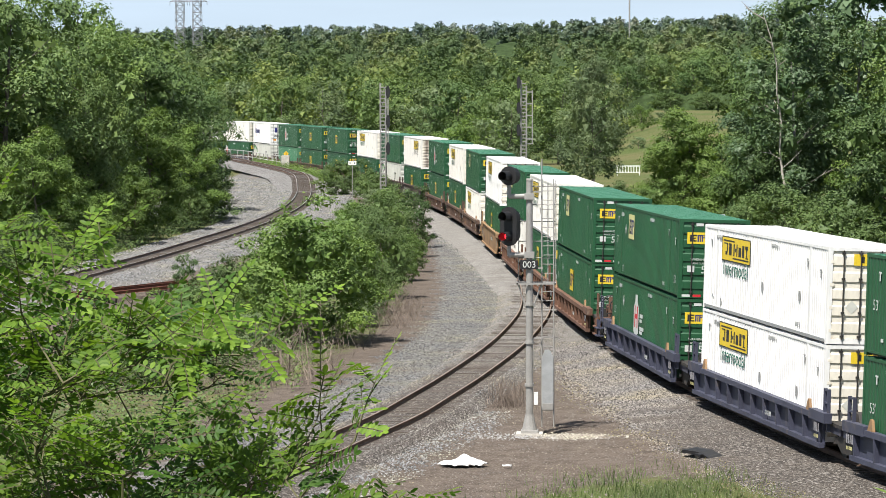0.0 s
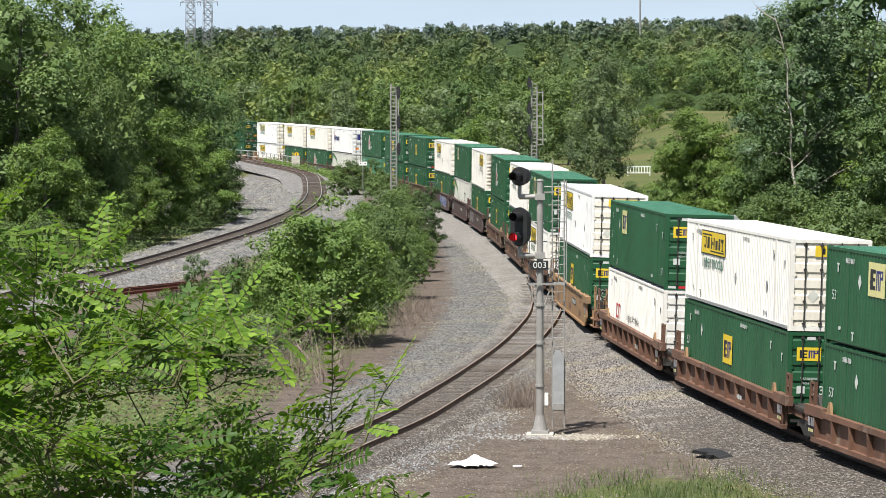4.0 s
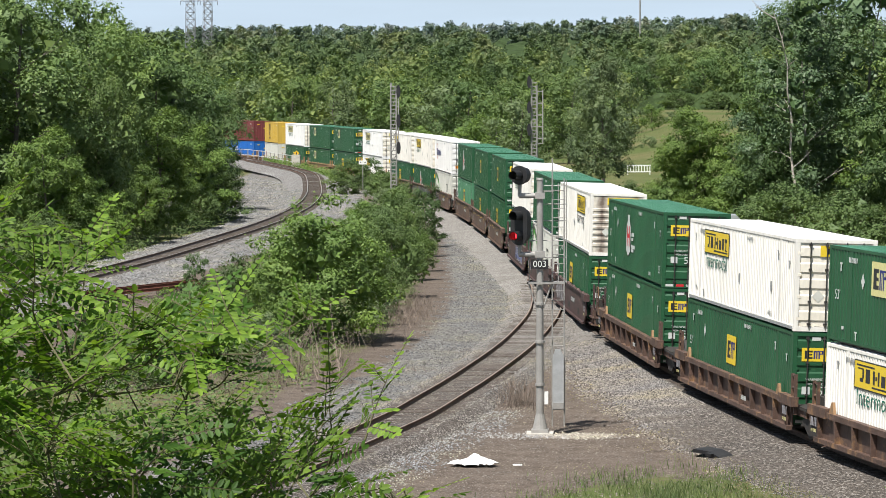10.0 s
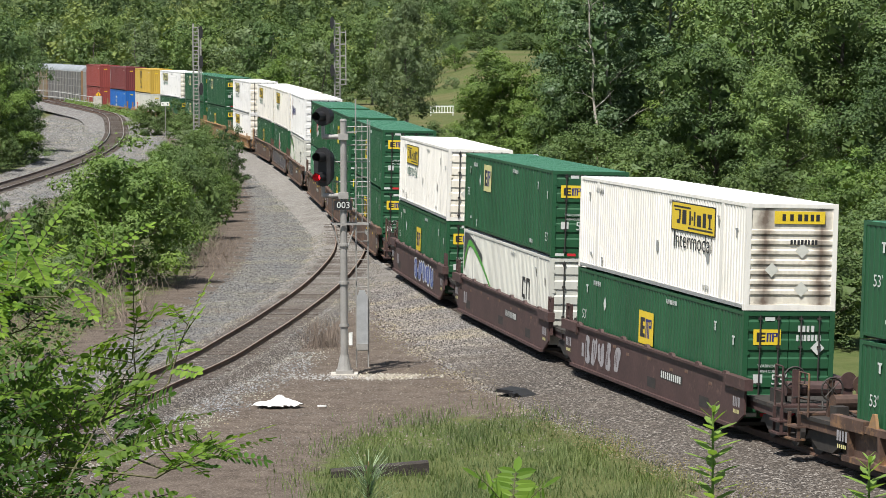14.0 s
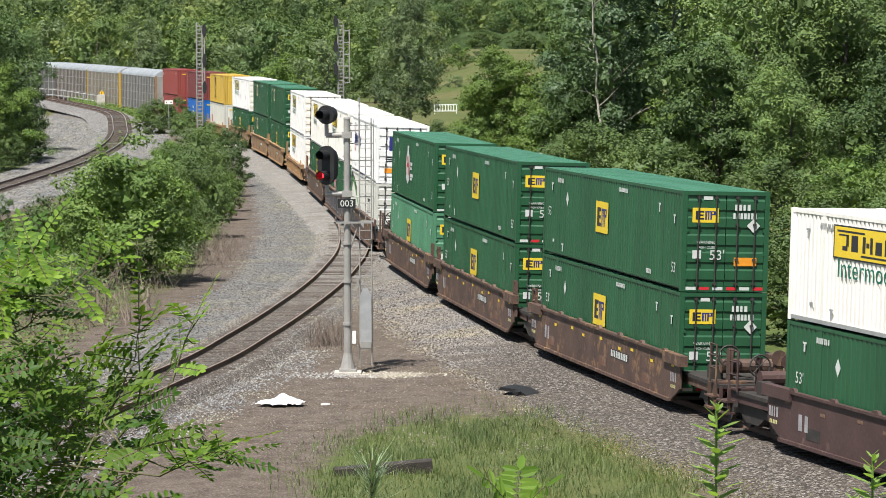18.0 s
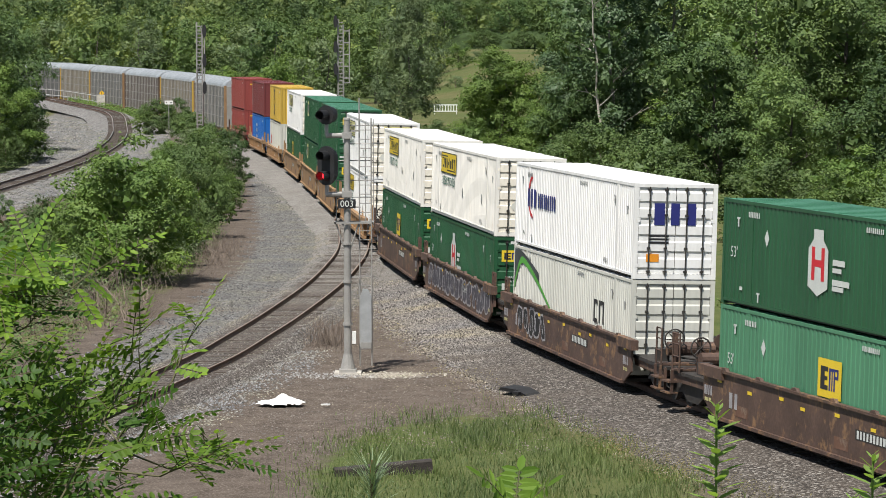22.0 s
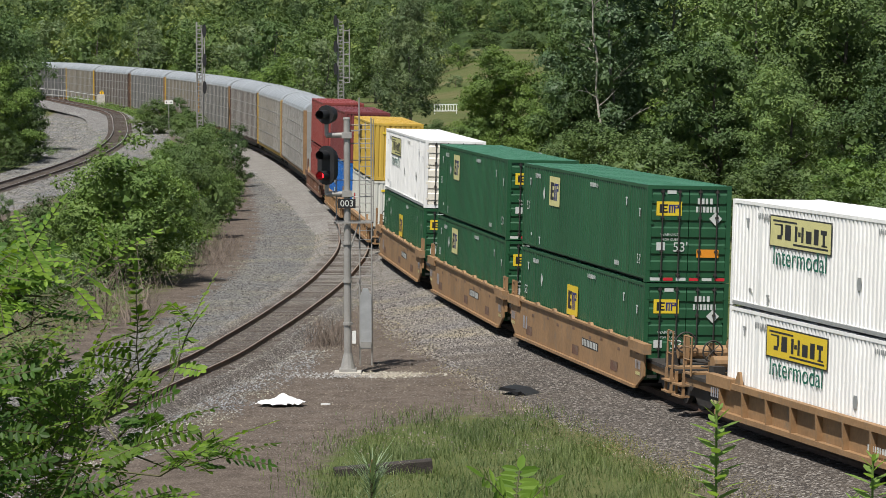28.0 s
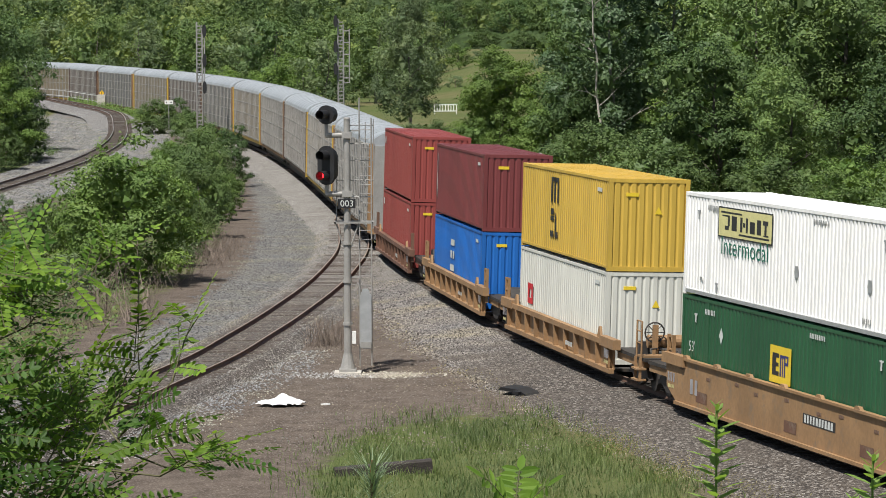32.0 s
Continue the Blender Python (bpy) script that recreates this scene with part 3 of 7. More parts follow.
def stg_marks(c, L, hl, hw, H):
    small_marks(c, L, hl, hw, H, M_STEEL)
    decal("logo_shape", glyphs(3, 1.35, .62, 11), M_LOGO_BLUE, c, -hl + 2.6, H * .6, hw)
    decal("logo_shape", glyphs(9, 2.6, .5, 12), M_LOGO_BLUE, c, -hl + 4.75, H * .585, hw)
    g = Geo()
    for k in range(14):
        a, b = math.radians(100 + k * 12), math.radians(100 + k * 12 + 12)
        if 5 < k < 8:
            continue
        g.add([(math.cos(a) * .75, math.sin(a) * .75, 0), (math.cos(b) * .75, math.sin(b) * .75, 0), (math.cos(b) * .62, math.sin(b) * .62, 0), (math.cos(a) * .62, math.sin(a) * .62, 0)], [(0, 1, 2, 3)])
    decal("logo_ring", g, M_LOGO_RED, c, -hl + 2.7, H * .62, hw)
    decal("logo_shape", glyphs(3, 1.55, .66, 14), M_LOGO_BLUE, c, .1, H * .68, hw, "front", "", hl + .004)
    decal("placard", flat((-.2, -.12, .2, .12)), M_LOGO_ORANGE, c, -.7, H * .22, hw, "front", "", hl)
    for k in range(3):
        decal("warning_bar", flat((-.3, -.03, .3, .03)), M_LOGO_BLACK, c, -.5, H * .45 - k * .1, hw, "front", "", hl)


def arc_marks(c, L, hl, hw, H):
    """A black corner, a green sweep and a two-letter sign as plain strokes."""
    small_marks(c, L, hl, hw, H, M_STEEL)
    g, k = Geo(), Geo()
    def sweep(u):                                        # rises from the corner, then falls away along the side
        x = -hl + .16 + 7.4 * u
        return x, 1.55 + 1.0 * math.sin(min(u / .16, 1) * math.pi / 2) - 2.35 * max(0, (u - .16) / .84) ** 1.35
    n = 24
    for i in range(n):
        (xa, za), (xb, zb) = sweep(i / n), sweep((i + 1) / n)
        ta, tb = .26 * (1 - .75 * i / n), .26 * (1 - .75 * (i + 1) / n)
        g.add([(xa, za - ta, 0), (xb, zb - tb, 0), (xb, zb, 0), (xa, za, 0)], [(0, 1, 2, 3)])
        if i < 12:
            za2, zb2 = 2.74 - .13 * max(0, i - 3) ** 1.2 / 3, 2.74 - .13 * max(0, i - 2) ** 1.2 / 3
            k.add([(xa, za, 0), (xb, zb, 0), (xb, max(zb, zb2), 0), (xa, max(za, za2), 0)], [(0, 1, 2, 3)])
    decal("logo_sweep", g, M_LOGO_BRIGHT, c, 0, 0, hw + .003)
    decal("logo_corner", k, M_LOGO_SLATE, c, 0, 0, hw + .001)
    decal("logo_shape", flat((0, 0, .5, .12), (0, .12, .12, .6), (0, .6, .5, .72), (.68, 0, .8, .72), (.8, .6, 1.15, .72), (1.15, 0, 1.27, .72)), M_LOGO_BLACK, c, hl - 4.6, H * .42, hw)
    decal("logo_shape", flat((0, 0, .3, .08), (0, .08, .08, .4), (0, .4, .3, .48), (.42, 0, .5, .48), (.5, .4, .72, .48), (.72, 0, .8, .48)), M_LOGO_BLACK, c, .1, H * .1, hw, "front", "", hl + .003)


def cream_marks(c, L, hl, hw, H):
    small_marks(c, L, hl, hw, H, M_LOGO_BLACK)
    decal("logo_shape", flat((0, 0, .5, .1), (0, .1, .1, .5), (0, .5, .5, .6), (.65, 0, .75, .6), (.75, .5, 1.1, .6), (1.1, 0, 1.2, .6)), M_LOGO_RED, c, -hl + 2.8, H * .32, hw)
    decal("lettering", text_mesh("Logistics Worldwide", .42, M_LOGO_BLACK), None, c, -.3, H * .4, hw)


def forty_marks(ink, shapes, z=.55):
    def f(c, L, hl, hw, H):
        decal("logo", flat(*shapes), ink, c, -1.2 if z > .5 else -hl + 1.6, H * z, hw)
        decal("number_bar", flat((-.3, -.06, .3, .06)), M_LOGO_WHITE, c, hl - 1.2, H - .4, hw)
        decal("warning_sign", Geo().add([(-.12, 0, 0), (.12, 0, 0), (0, .24, 0)], [(0, 1, 2)]), M_LOGO_Y, c, .3, H * .62, hw, "front", "", hl)
    return f


def container_types():
    T = {}
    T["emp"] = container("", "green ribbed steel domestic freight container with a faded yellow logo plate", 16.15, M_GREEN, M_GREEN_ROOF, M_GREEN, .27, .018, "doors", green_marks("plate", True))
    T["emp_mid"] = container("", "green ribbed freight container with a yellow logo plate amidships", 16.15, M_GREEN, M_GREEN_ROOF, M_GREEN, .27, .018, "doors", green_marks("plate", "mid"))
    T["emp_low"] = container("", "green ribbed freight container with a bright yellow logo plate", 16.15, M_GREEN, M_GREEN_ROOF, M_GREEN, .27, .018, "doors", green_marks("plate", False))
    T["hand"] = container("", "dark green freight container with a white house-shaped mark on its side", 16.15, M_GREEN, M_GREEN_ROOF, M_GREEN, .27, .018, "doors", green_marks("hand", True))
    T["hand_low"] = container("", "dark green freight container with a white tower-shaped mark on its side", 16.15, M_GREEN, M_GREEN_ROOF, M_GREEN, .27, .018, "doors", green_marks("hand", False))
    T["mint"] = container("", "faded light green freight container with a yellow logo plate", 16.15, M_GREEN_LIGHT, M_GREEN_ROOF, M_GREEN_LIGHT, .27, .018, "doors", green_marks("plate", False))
    T["white"] = container("", "white ribbed freight container with yellow logo panel and green lettering", 16.15, M_WHITE, M_WHITE_ROOF, M_WORN_DOOR, .235, .04, "doors", white_marks())
    T["pale"] = container("", "white ribbed freight container with a sun-faded logo panel", 16.15, M_WHITE, M_WHITE_ROOF, M_WORN_DOOR, .235, .04, "doors", white_marks(M_LOGO_FADED))
    T["cream"] = container("", "dusty cream-white freight container with a faded yellow logo panel", 16.15, M_CREAM, M_WHITE_ROOF, M_WORN_DOOR, .235, .04, "doors", white_marks())
    T["sooty"] = container("", "cream-white freight container with a sooty slatted end wall", 16.15, M_CREAM, M_WHITE_ROOF, M_SOOT, .235, .04, "slats", white_marks(None, True))
    T["stg"] = container("", "clean white ribbed container with blue letter shapes and red ring", 16.15, M_WHITE, M_WHITE_ROOF, M_WHITE, .235, .04, "doors", stg_marks)
    T["arc"] = container("", "pale grey freight container with a black corner and green sweep", 16.15, M_PALE, M_WHITE_ROOF, M_PALE, .235, .03, "doors", arc_marks)
    T["logistics"] = container("", "cream freight container with rust spots and black lettering", 16.15, M_CREAM, M_WHITE_ROOF, M_CREAM, .235, .03, "doors", cream_marks)
    T["maroon"] = container("", "maroon forty-foot shipping container with a white name on its end", 12.19, M_MAROON, M_MAROON, M_MAROON, .28, .036, "ribs", forty_marks(M_LOGO_WHITE, ((-4.6, -.9, -4.5, .9),)))
    T["red"] = container("", "faded red forty-foot shipping container", 12.19, M_RED, M_RED, M_RED, .28, .036, "ribs", forty_marks(M_LOGO_WHITE, ((-4.6, .6, -4.2, .9),)))
    T["blue"] = container("", "bright blue forty-foot shipping container with white marks", 12.19, M_BLUE, M_BLUE, M_BLUE, .28, .036, "ribs", forty_marks(M_LOGO_WHITE, ((-.5, .3, .5, .55), (-.5, -.2, -.1, .1), (.1, -.2, .5, .1), (-.5, -.7, .5, -.45))))
    T["ochre"] = container("", "ochre-yellow forty-foot shipping container with large black letter shapes", 12.19, M_YELLOW, M_YELLOW, M_YELLOW, .28, .036, "ribs", forty_marks(M_LOGO_BLACK, ((-.55, .15, -.35, 1.0), (-.1, .15, .1, 1.0), (.35, .15, .55, 1.0), (-.35, .85, .35, 1.0), (-.55, -1.0, -.05, -.8), (-.55, -.45, -.05, -.3), (.1, -1.0, .55, -.8), (.1, -.8, .25, -.2), (-.55, -.25, -.1, -.05))))
    T["grey"] = container("", "light grey forty-foot shipping container with a red logo", 12.19, M_PALE, M_PALE, M_PALE, .28, .036, "ribs", forty_marks(M_LOGO_RED, ((-.35, -.3, -.1, .4), (-.1, -.3, .2, -.1), (.2, -.3, .45, .4), (-.1, .2, .2, .4)), .45))
    return T


# ---- train: wagons ----
def bogie(parent, x):
    g = Geo().box((x - .5, -.55, .42), (x + .5, .55, .62))
    b = part("bogie", g, M_DARK, parent)
    for sy in (-1, 1):
        y = sy * 1.0
        fr = Geo().prism([(x - 1.15, .38), (x - .95, .62), (x - .3, .7), (x + .3, .7), (x + .95, .62), (x + 1.15, .38), (x + .8, .42), (x + .4, .2), (x - .4, .2), (x - .8, .42)], "y", y - .07, y + .07)
        part("side_frame", fr, M_DARK, b)
    for dx in (-.88, .88):
        for sy in (-1, 1):
            y = sy * .76
            w = Geo().tube((x + dx, y - .06, .42), (x + dx, y + .06, .42), .42, sides=18)
            w.tube((x + dx, y + sy * .06, .42), (x + dx, y + sy * .1, .42), .12, sides=10)
            part("wheel", w, M_DARK, b)
    return b


def well_car(label, paint, ribbed, length, front_gap, rear_gap):
    """A double-stack well wagon: two side walls round a sunken well, end platforms, bogies. x forwards, z = 0 at the rails."""
    c = thing("well_car", label, "rail wagon", group="wagons of the train")
    half = length / 2 + .35
    lo, hi, y = (.22, 1.2, 1.42) if ribbed else (.14, 1.4, 1.42)
    for sy in (-1, 1):
        if ribbed:
            w = Geo().box((-half, sy * (y - .095) - .015, lo + .1), (half, sy * (y - .095) + .015, hi - .12))
            s = part("side_wall", w, paint, c)
            part("top_chord", Geo().prism([(sy * y - .1, hi - .17), (sy * y + .1, hi - .17), (sy * y + .1, hi), (sy * y - .1, hi)], "x", -half - .5, half + .5), paint, s)
            part("bottom_chord", Geo().box((-half, sy * y - .09, lo), (half, sy * y + .09, lo + .14)), paint, s)
            n = 11
            for i in range(n):
                x = -half + .3 + (2 * half - .6) * i / (n - 1)
                g = Geo().prism([(sy * (y - .085), lo + .14), (sy * (y + .07), lo + .14), (sy * (y + .1), hi - .17), (sy * (y - .085), hi - .17)][::sy], "x", x - .05, x + .05)
                part("rib", g, paint, s)
            for x in (-half + 1.5, half - 1.5):
                part("guide", Geo().prism([(x - .22, hi), (x + .22, hi), (x + .1, hi + .34), (x - .02, hi + .34)], "y", sy * y - .05, sy * y + .03), M_TAN, s)
        else:
            o = [(-half - .35, lo + .4), (-half + .5, lo), (half - .5, lo), (half + .35, lo + .4), (half + .35, hi - .1), (half - .1, hi), (-half + .1, hi), (-half - .35, hi - .1)]
            s = part("side_wall", Geo().prism(o, "y", sy * y - .03, sy * y + .03), paint, c)
            part("top_chord", Geo().box((-half, sy * y - .1, hi), (half, sy * y + .06, hi + .07)), paint, s)
            part("bottom_chord", Geo().box((-half + .5, sy * y - .12, lo - .04), (half - .5, sy * y + .05, lo + .05)), paint, s)
            for i in range(7):
                x = -half + 1.2 + (2 * half - 2.4) * i / 6
                part("guide", Geo().prism([(x - .2, hi + .07), (x + .2, hi + .07), (x + .12, hi + .15), (x - .12, hi + .15)], "y", sy * y - .08, sy * y + .02), paint, s)
    for sx in (-1, 1):
        e = length / 2
        for sy in (-1, 1):
            part("corner_guide", Geo().box((min(sx * (e - .8), sx * (e + .95)), sy * y - .12, hi - .2), (max(sx * (e - .8), sx * (e + .95)), sy * y + .12, hi + .1)), paint, c)
    for sx, gap in ((1, front_gap), (-1, rear_gap)):
        x0, x1 = sx * (length / 2 + .2), sx * (length / 2 + gap)
        a, b = min(x0, x1), max(x0, x1)
        deck = Geo().box((a, -1.25, .92), (b, 1.25, 1.02))
        d = part("end_platform", deck, M_DARK, c)
        bm = Geo().box((a, -.3, .66), (b, .3, .92))
        for sy in (-1, 1):
            bm.box((a, sy * 1.1 - .1, .7), (a + .9 * (b - a), sy * 1.1 + .1, 1.0))
        part("end_beam", bm, paint, d)
        if gap > 3.0:                                      # a coupled end with ladder, handbrake and steps
            xe = x1 - sx * .25
            for sy in (-1, 1):
                for dx in (0, -sx * .55):
                    part("handrail", Geo().tube((xe + dx, sy * 1.3, 1.0), (xe + dx, sy * 1.3, 2.1), .03, sides=6), paint, d)
                for z in (1.45, 1.8, 2.1):
                    part("rung", Geo().tube((xe, sy * 1.3, z), (xe - sx * .55, sy * 1.3, z), .02, sides=6), paint, d)
                part("stirrup", Geo().prism([(xe - .37, 1.05), (xe - .37, .33), (xe + .22, .33), (xe + .22, 1.05), (xe + .17, 1.05), (xe + .17, .38), (xe - .32, .38), (xe - .32, 1.05)], "y", sy * 1.38 - .04, sy * 1.38 + .04), paint, d)
            part("brake_stand", Geo().box((xe - .06, .35, 1.1), (xe + .06, .6, 1.75)).tube((xe + sx * .06, .47, 1.75), (xe + sx * .1, .47, 1.75), .22, sides=14), paint, d)
            part("coupler", Geo().box((min(x1, x1 + sx * .55), -.12, .78), (max(x1, x1 + sx * .55), .12, 1.0)), M_DARK, d)
            part("air_reservoir", Geo().tube((xe - sx * 1.0, -.85, 1.42), (xe - sx * 1.0, .75, 1.42), .2, sides=12).box((xe - sx * 1.0 - .06, -.6, 1.02), (xe - sx * 1.0 + .06, -.5, 1.3)).box((xe - sx * 1.0 - .06, .4, 1.02), (xe - sx * 1.0 + .06, .5, 1.3)), paint, d)
            wheel = Geo()
            for k in range(14):
                p, q = math.tau * k / 14, math.tau * (k + 1) / 14
                wheel.tube((xe - sx * .7, -.72 + math.cos(p) * .3, 1.72 + math.sin(p) * .3), (xe - sx * .7, -.72 + math.cos(q) * .3, 1.72 + math.sin(q) * .3), .025, sides=5)
            for k in range(4):
                p = math.pi * k / 4
                wheel.tube((xe - sx * .7, -.72 - math.cos(p) * .3, 1.72 - math.sin(p) * .3), (xe - sx * .7, -.72 + math.cos(p) * .3, 1.72 + math.sin(p) * .3), .014, sides=4)
            part("brake_wheel", wheel, M_DARK, d)
            part("brake_post", Geo().box((xe - sx * .62 - .06, -.8, 1.0), (xe - sx * .62 + .06, -.64, 1.95)), paint, d)
            for z in (.36, .68):
                part("step", Geo().box((xe - .4, -1.5, z), (xe + .25, -1.2, z + .05)), paint, d)
            part("crossover_walk", Geo().box((min(xe, xe - sx * .45), -1.3, 1.03), (max(xe, xe - sx * .45), 1.3, 1.09)), paint, d)
            part("pipework", Geo().tube((xe - sx * 1.5, -.4, 1.12), (xe, -.2, 1.2), .03, sides=6).tube((xe - sx * 1.6, .2, 1.25), (xe - sx * .3, -.9, 1.25), .025, sides=6).tube((xe, -.2, 1.2), (x1 + sx * .3, -.35, .55), .03, sides=6), M_DARK, d)
            part("valve_box", Geo().box((xe - sx * 1.45 - .18, -1.05, 1.02), (xe - sx * 1.45 + .18, -.7, 1.38)), M_DARK, d)
        else:
            xe = sx * (length / 2 + .62)
            for dx in (-.2, .2):
                part("grab_post", Geo().box((xe + dx - .035, -1.42, .75), (xe + dx + .035, -1.32, 2.0)), paint, d)
            part("grab_rung", Geo().box((xe - .2, -1.4, 1.92), (xe + .2, -1.34, 1.98)).box((xe - .2, -1.4, 1.55), (xe + .2, -1.34, 1.6)), paint, d)
            part("platform_hump", Geo().prism([(xe - .5, 1.02), (xe + .5, 1.02), (xe + .3, 1.3), (xe - .3, 1.3)], "y", -.5, .5), M_DARK, d)
    for i in range(6):
        x = -length / 2 + .2 + (length - .8) * i / 5
        part("cross_member", Geo().box((x, -1.35, lo), (x + .4, 1.35, lo + .1)), M_DARK, c)
    return c


AUTO_LEN = 27.4


M_POST = material("weathered grey post steel", (.3, .29, .27), .6, .2, vary=.2, scale=1.5, second=(.16, .12, .09), amount=.4)
M_SCREEN = material("grey perforated screen steel", (.11, .11, .107), .55, .2, vary=.25, scale=1.2, second=(.24, .22, .19), amount=.4, stretch=STREAK)


def autorack(label, side, post_paint, roof):
    """A covered car-carrier wagon with screened sides and a bowed roof."""
    c = thing("autorack_wagon", label, "rail wagon", group="wagons of the train")
    hl, hw, z0, z1 = AUTO_LEN / 2, 1.5, 1.0, 5.1
    for sy in (-1, 1):
        w = part("side_wall", Geo().box((-hl + .3, sy * hw - .03, z0), (hl - .3, sy * hw + .03, z1)), side, c)
        n = 22
        for i in range(n + 1):
            x = -hl + .3 + (2 * hl - .6) * i / n
            part("post", Geo().box((x - .06, sy * hw - .05, z0), (x + .06, sy * (hw + .06) + .03 * sy, z1)) if sy > 0 else Geo().box((x - .06, -hw - .09, z0), (x + .06, -hw + .05, z1)), post_paint if i in (0, n) else M_POST, w)
        for k in range(5):
            z = z0 + .1 + k * .98
            part("rail_band", Geo().box((-hl + .3, sy * hw - (.06 if sy < 0 else 0), z), (hl - .3, sy * hw + (.06 if sy > 0 else 0), z + .07)), M_POST, w)
    o = [(math.cos(a) * 1.52, 5.1 + math.sin(a) * .78) for a in [math.pi * i / 12 for i in range(13)]]
    part("roof", Geo().prism(o + [(-1.52, 5.02), (1.52, 5.02)], "x", -hl + .2, hl - .2), roof, c, smooth=False)
    seam = Geo().prism([(math.cos(a) * 1.545, 5.1 + math.sin(a) * .805) for a in [math.pi * k / 12 for k in range(13)]], "x", -.04, .04).mesh("roof_seam", roof)
    for i in range(12):
        part("roof_seam", seam, None, c, at=Matrix.Translation((-hl + .6 + (2 * hl - 1.2) * i / 11, 0, 0)))
    for sx in (-1, 1):
        for sy in (-1, 1):
            a, b = (hl - .3, hl - .16) if sx > 0 else (-hl + .16, -hl + .3)
            y0, y1 = (.02, hw) if sy > 0 else (-hw, -.02)
            g = Geo().box((a, y0, z0), (b, y1, 5.1))
            part("end_door", g, M_SILVER, c)
            part("corner_post", Geo().box((min(a, b) - .12, y1 - .14 if sy > 0 else y0 - .1, z0 - .2), (max(a, b) + .02, y1 + .1 if sy > 0 else y0 + .14, 5.2)), post_paint, c)
    part("sill", Geo().box((-hl + .1, -1.45, .72), (hl - .1, 1.45, 1.0)), post_paint, c)
    part("skirt", Geo().prism([(-hl + 3.4, .72), (-hl + 4.6, .4), (hl - 4.6, .4), (hl - 3.4, .72)], "y", -1.3, 1.3), M_DARK, c)
    for sx in (-1, 1):
        bogie(c, sx * (hl - 3.0))
        part("coupler", Geo().box((min(sx * (hl - .1), sx * (hl + .45)), -.12, .78), (max(sx * (hl - .1), sx * (hl + .45)), .12, 1.0)), M_DARK, c)
    return c


# middle of each wagon along the line at the start, its paint and build, lower and upper container
CONSIST = [
    (1.3, "navy", 1, "emp_low", "emp"), (21.0, "navy", 1, "white", "white"), (41.8, "navy", 1, "hand_low", "emp"),
    (65.6, "rust", 1, "emp_low", "emp"), (85.7, "rust", 1, "emp_low", "cream"), (106.4, "rust", 1, "logistics", "emp"),
    (130.1, "tan", 0, "emp_low", "white"), (154.4, "brown", 1, "cream", "emp"), (174.2, "brown", 1, "emp_low", "cream"),
    (196.1, "brown", 1, "emp_low", "hand"), (219.7, "maroon", 0, "emp_low", "sooty"), (239.6, "maroon", 0, "arc", "emp"),
    (260.2, "maroon", 0, "emp_low", "cream"), (284.6, "brown", 0, "emp_low", "emp_mid"), (305.2, "brown", 0, "emp_low", "emp_mid"),
    (324.5, "brown", 0, "mint", "hand"), (348.7, "brown", 0, "arc", "stg"), (368.6, "brown", 0, "hand_low", "cream"),
    (388.1, "brown", 0, "emp_low", "cream"), (412.9, "tan", 1, "white", "pale"), (436.5, "tan", 0, "emp_low", "emp"),
    (455.5, "tan", 0, "emp", "emp"), (476.2, "tan", 0, "emp_low", "pale"), (498.2, "tan", 1, "grey", "ochre"),
    (517.8, "tan", 1, "blue", "maroon"), (538.3, "rust", 1, "red", "red")]
AUTORACK_FROM, AUTORACK_STEP = 562.5, 28.3
SPEED = 14.85
M_SPRAY_BLUE = material("blue spray paint", (.05, .09, .3), .5, vary=.2, scale=3)
M_SPRAY_GREY = material("grey spray paint", (.3, .29, .3), .5, vary=.2, scale=3)
M_SPRAY_DARK = material("dark spray paint", (.05, .045, .06), .5, vary=.2, scale=3)
GRAFFITI = {12: (2.6, 5.2, M_SPRAY_BLUE, M_LOGO_WHITE, 4), 17: (.5, 14.5, M_SPRAY_DARK, M_SPRAY_GREY, 6), 16: (-4.4, 3.4, M_BLACK, M_SPRAY_GREY, 7), 10: (-4.6, 3.2, M_SPRAY_GREY, M_MAROON_CAR, 9)}
RIDERS = []                                            # (object, place along the line at the start, height over the rails)
PAINT = {"navy": (M_NAVY, "dusty navy-blue"), "rust": (M_RUST, "rusty brown"), "tan": (M_TAN, "tan-orange"), "brown": (M_BROWN, "weathered brown"), "maroon": (M_MAROON_CAR, "dark maroon")}


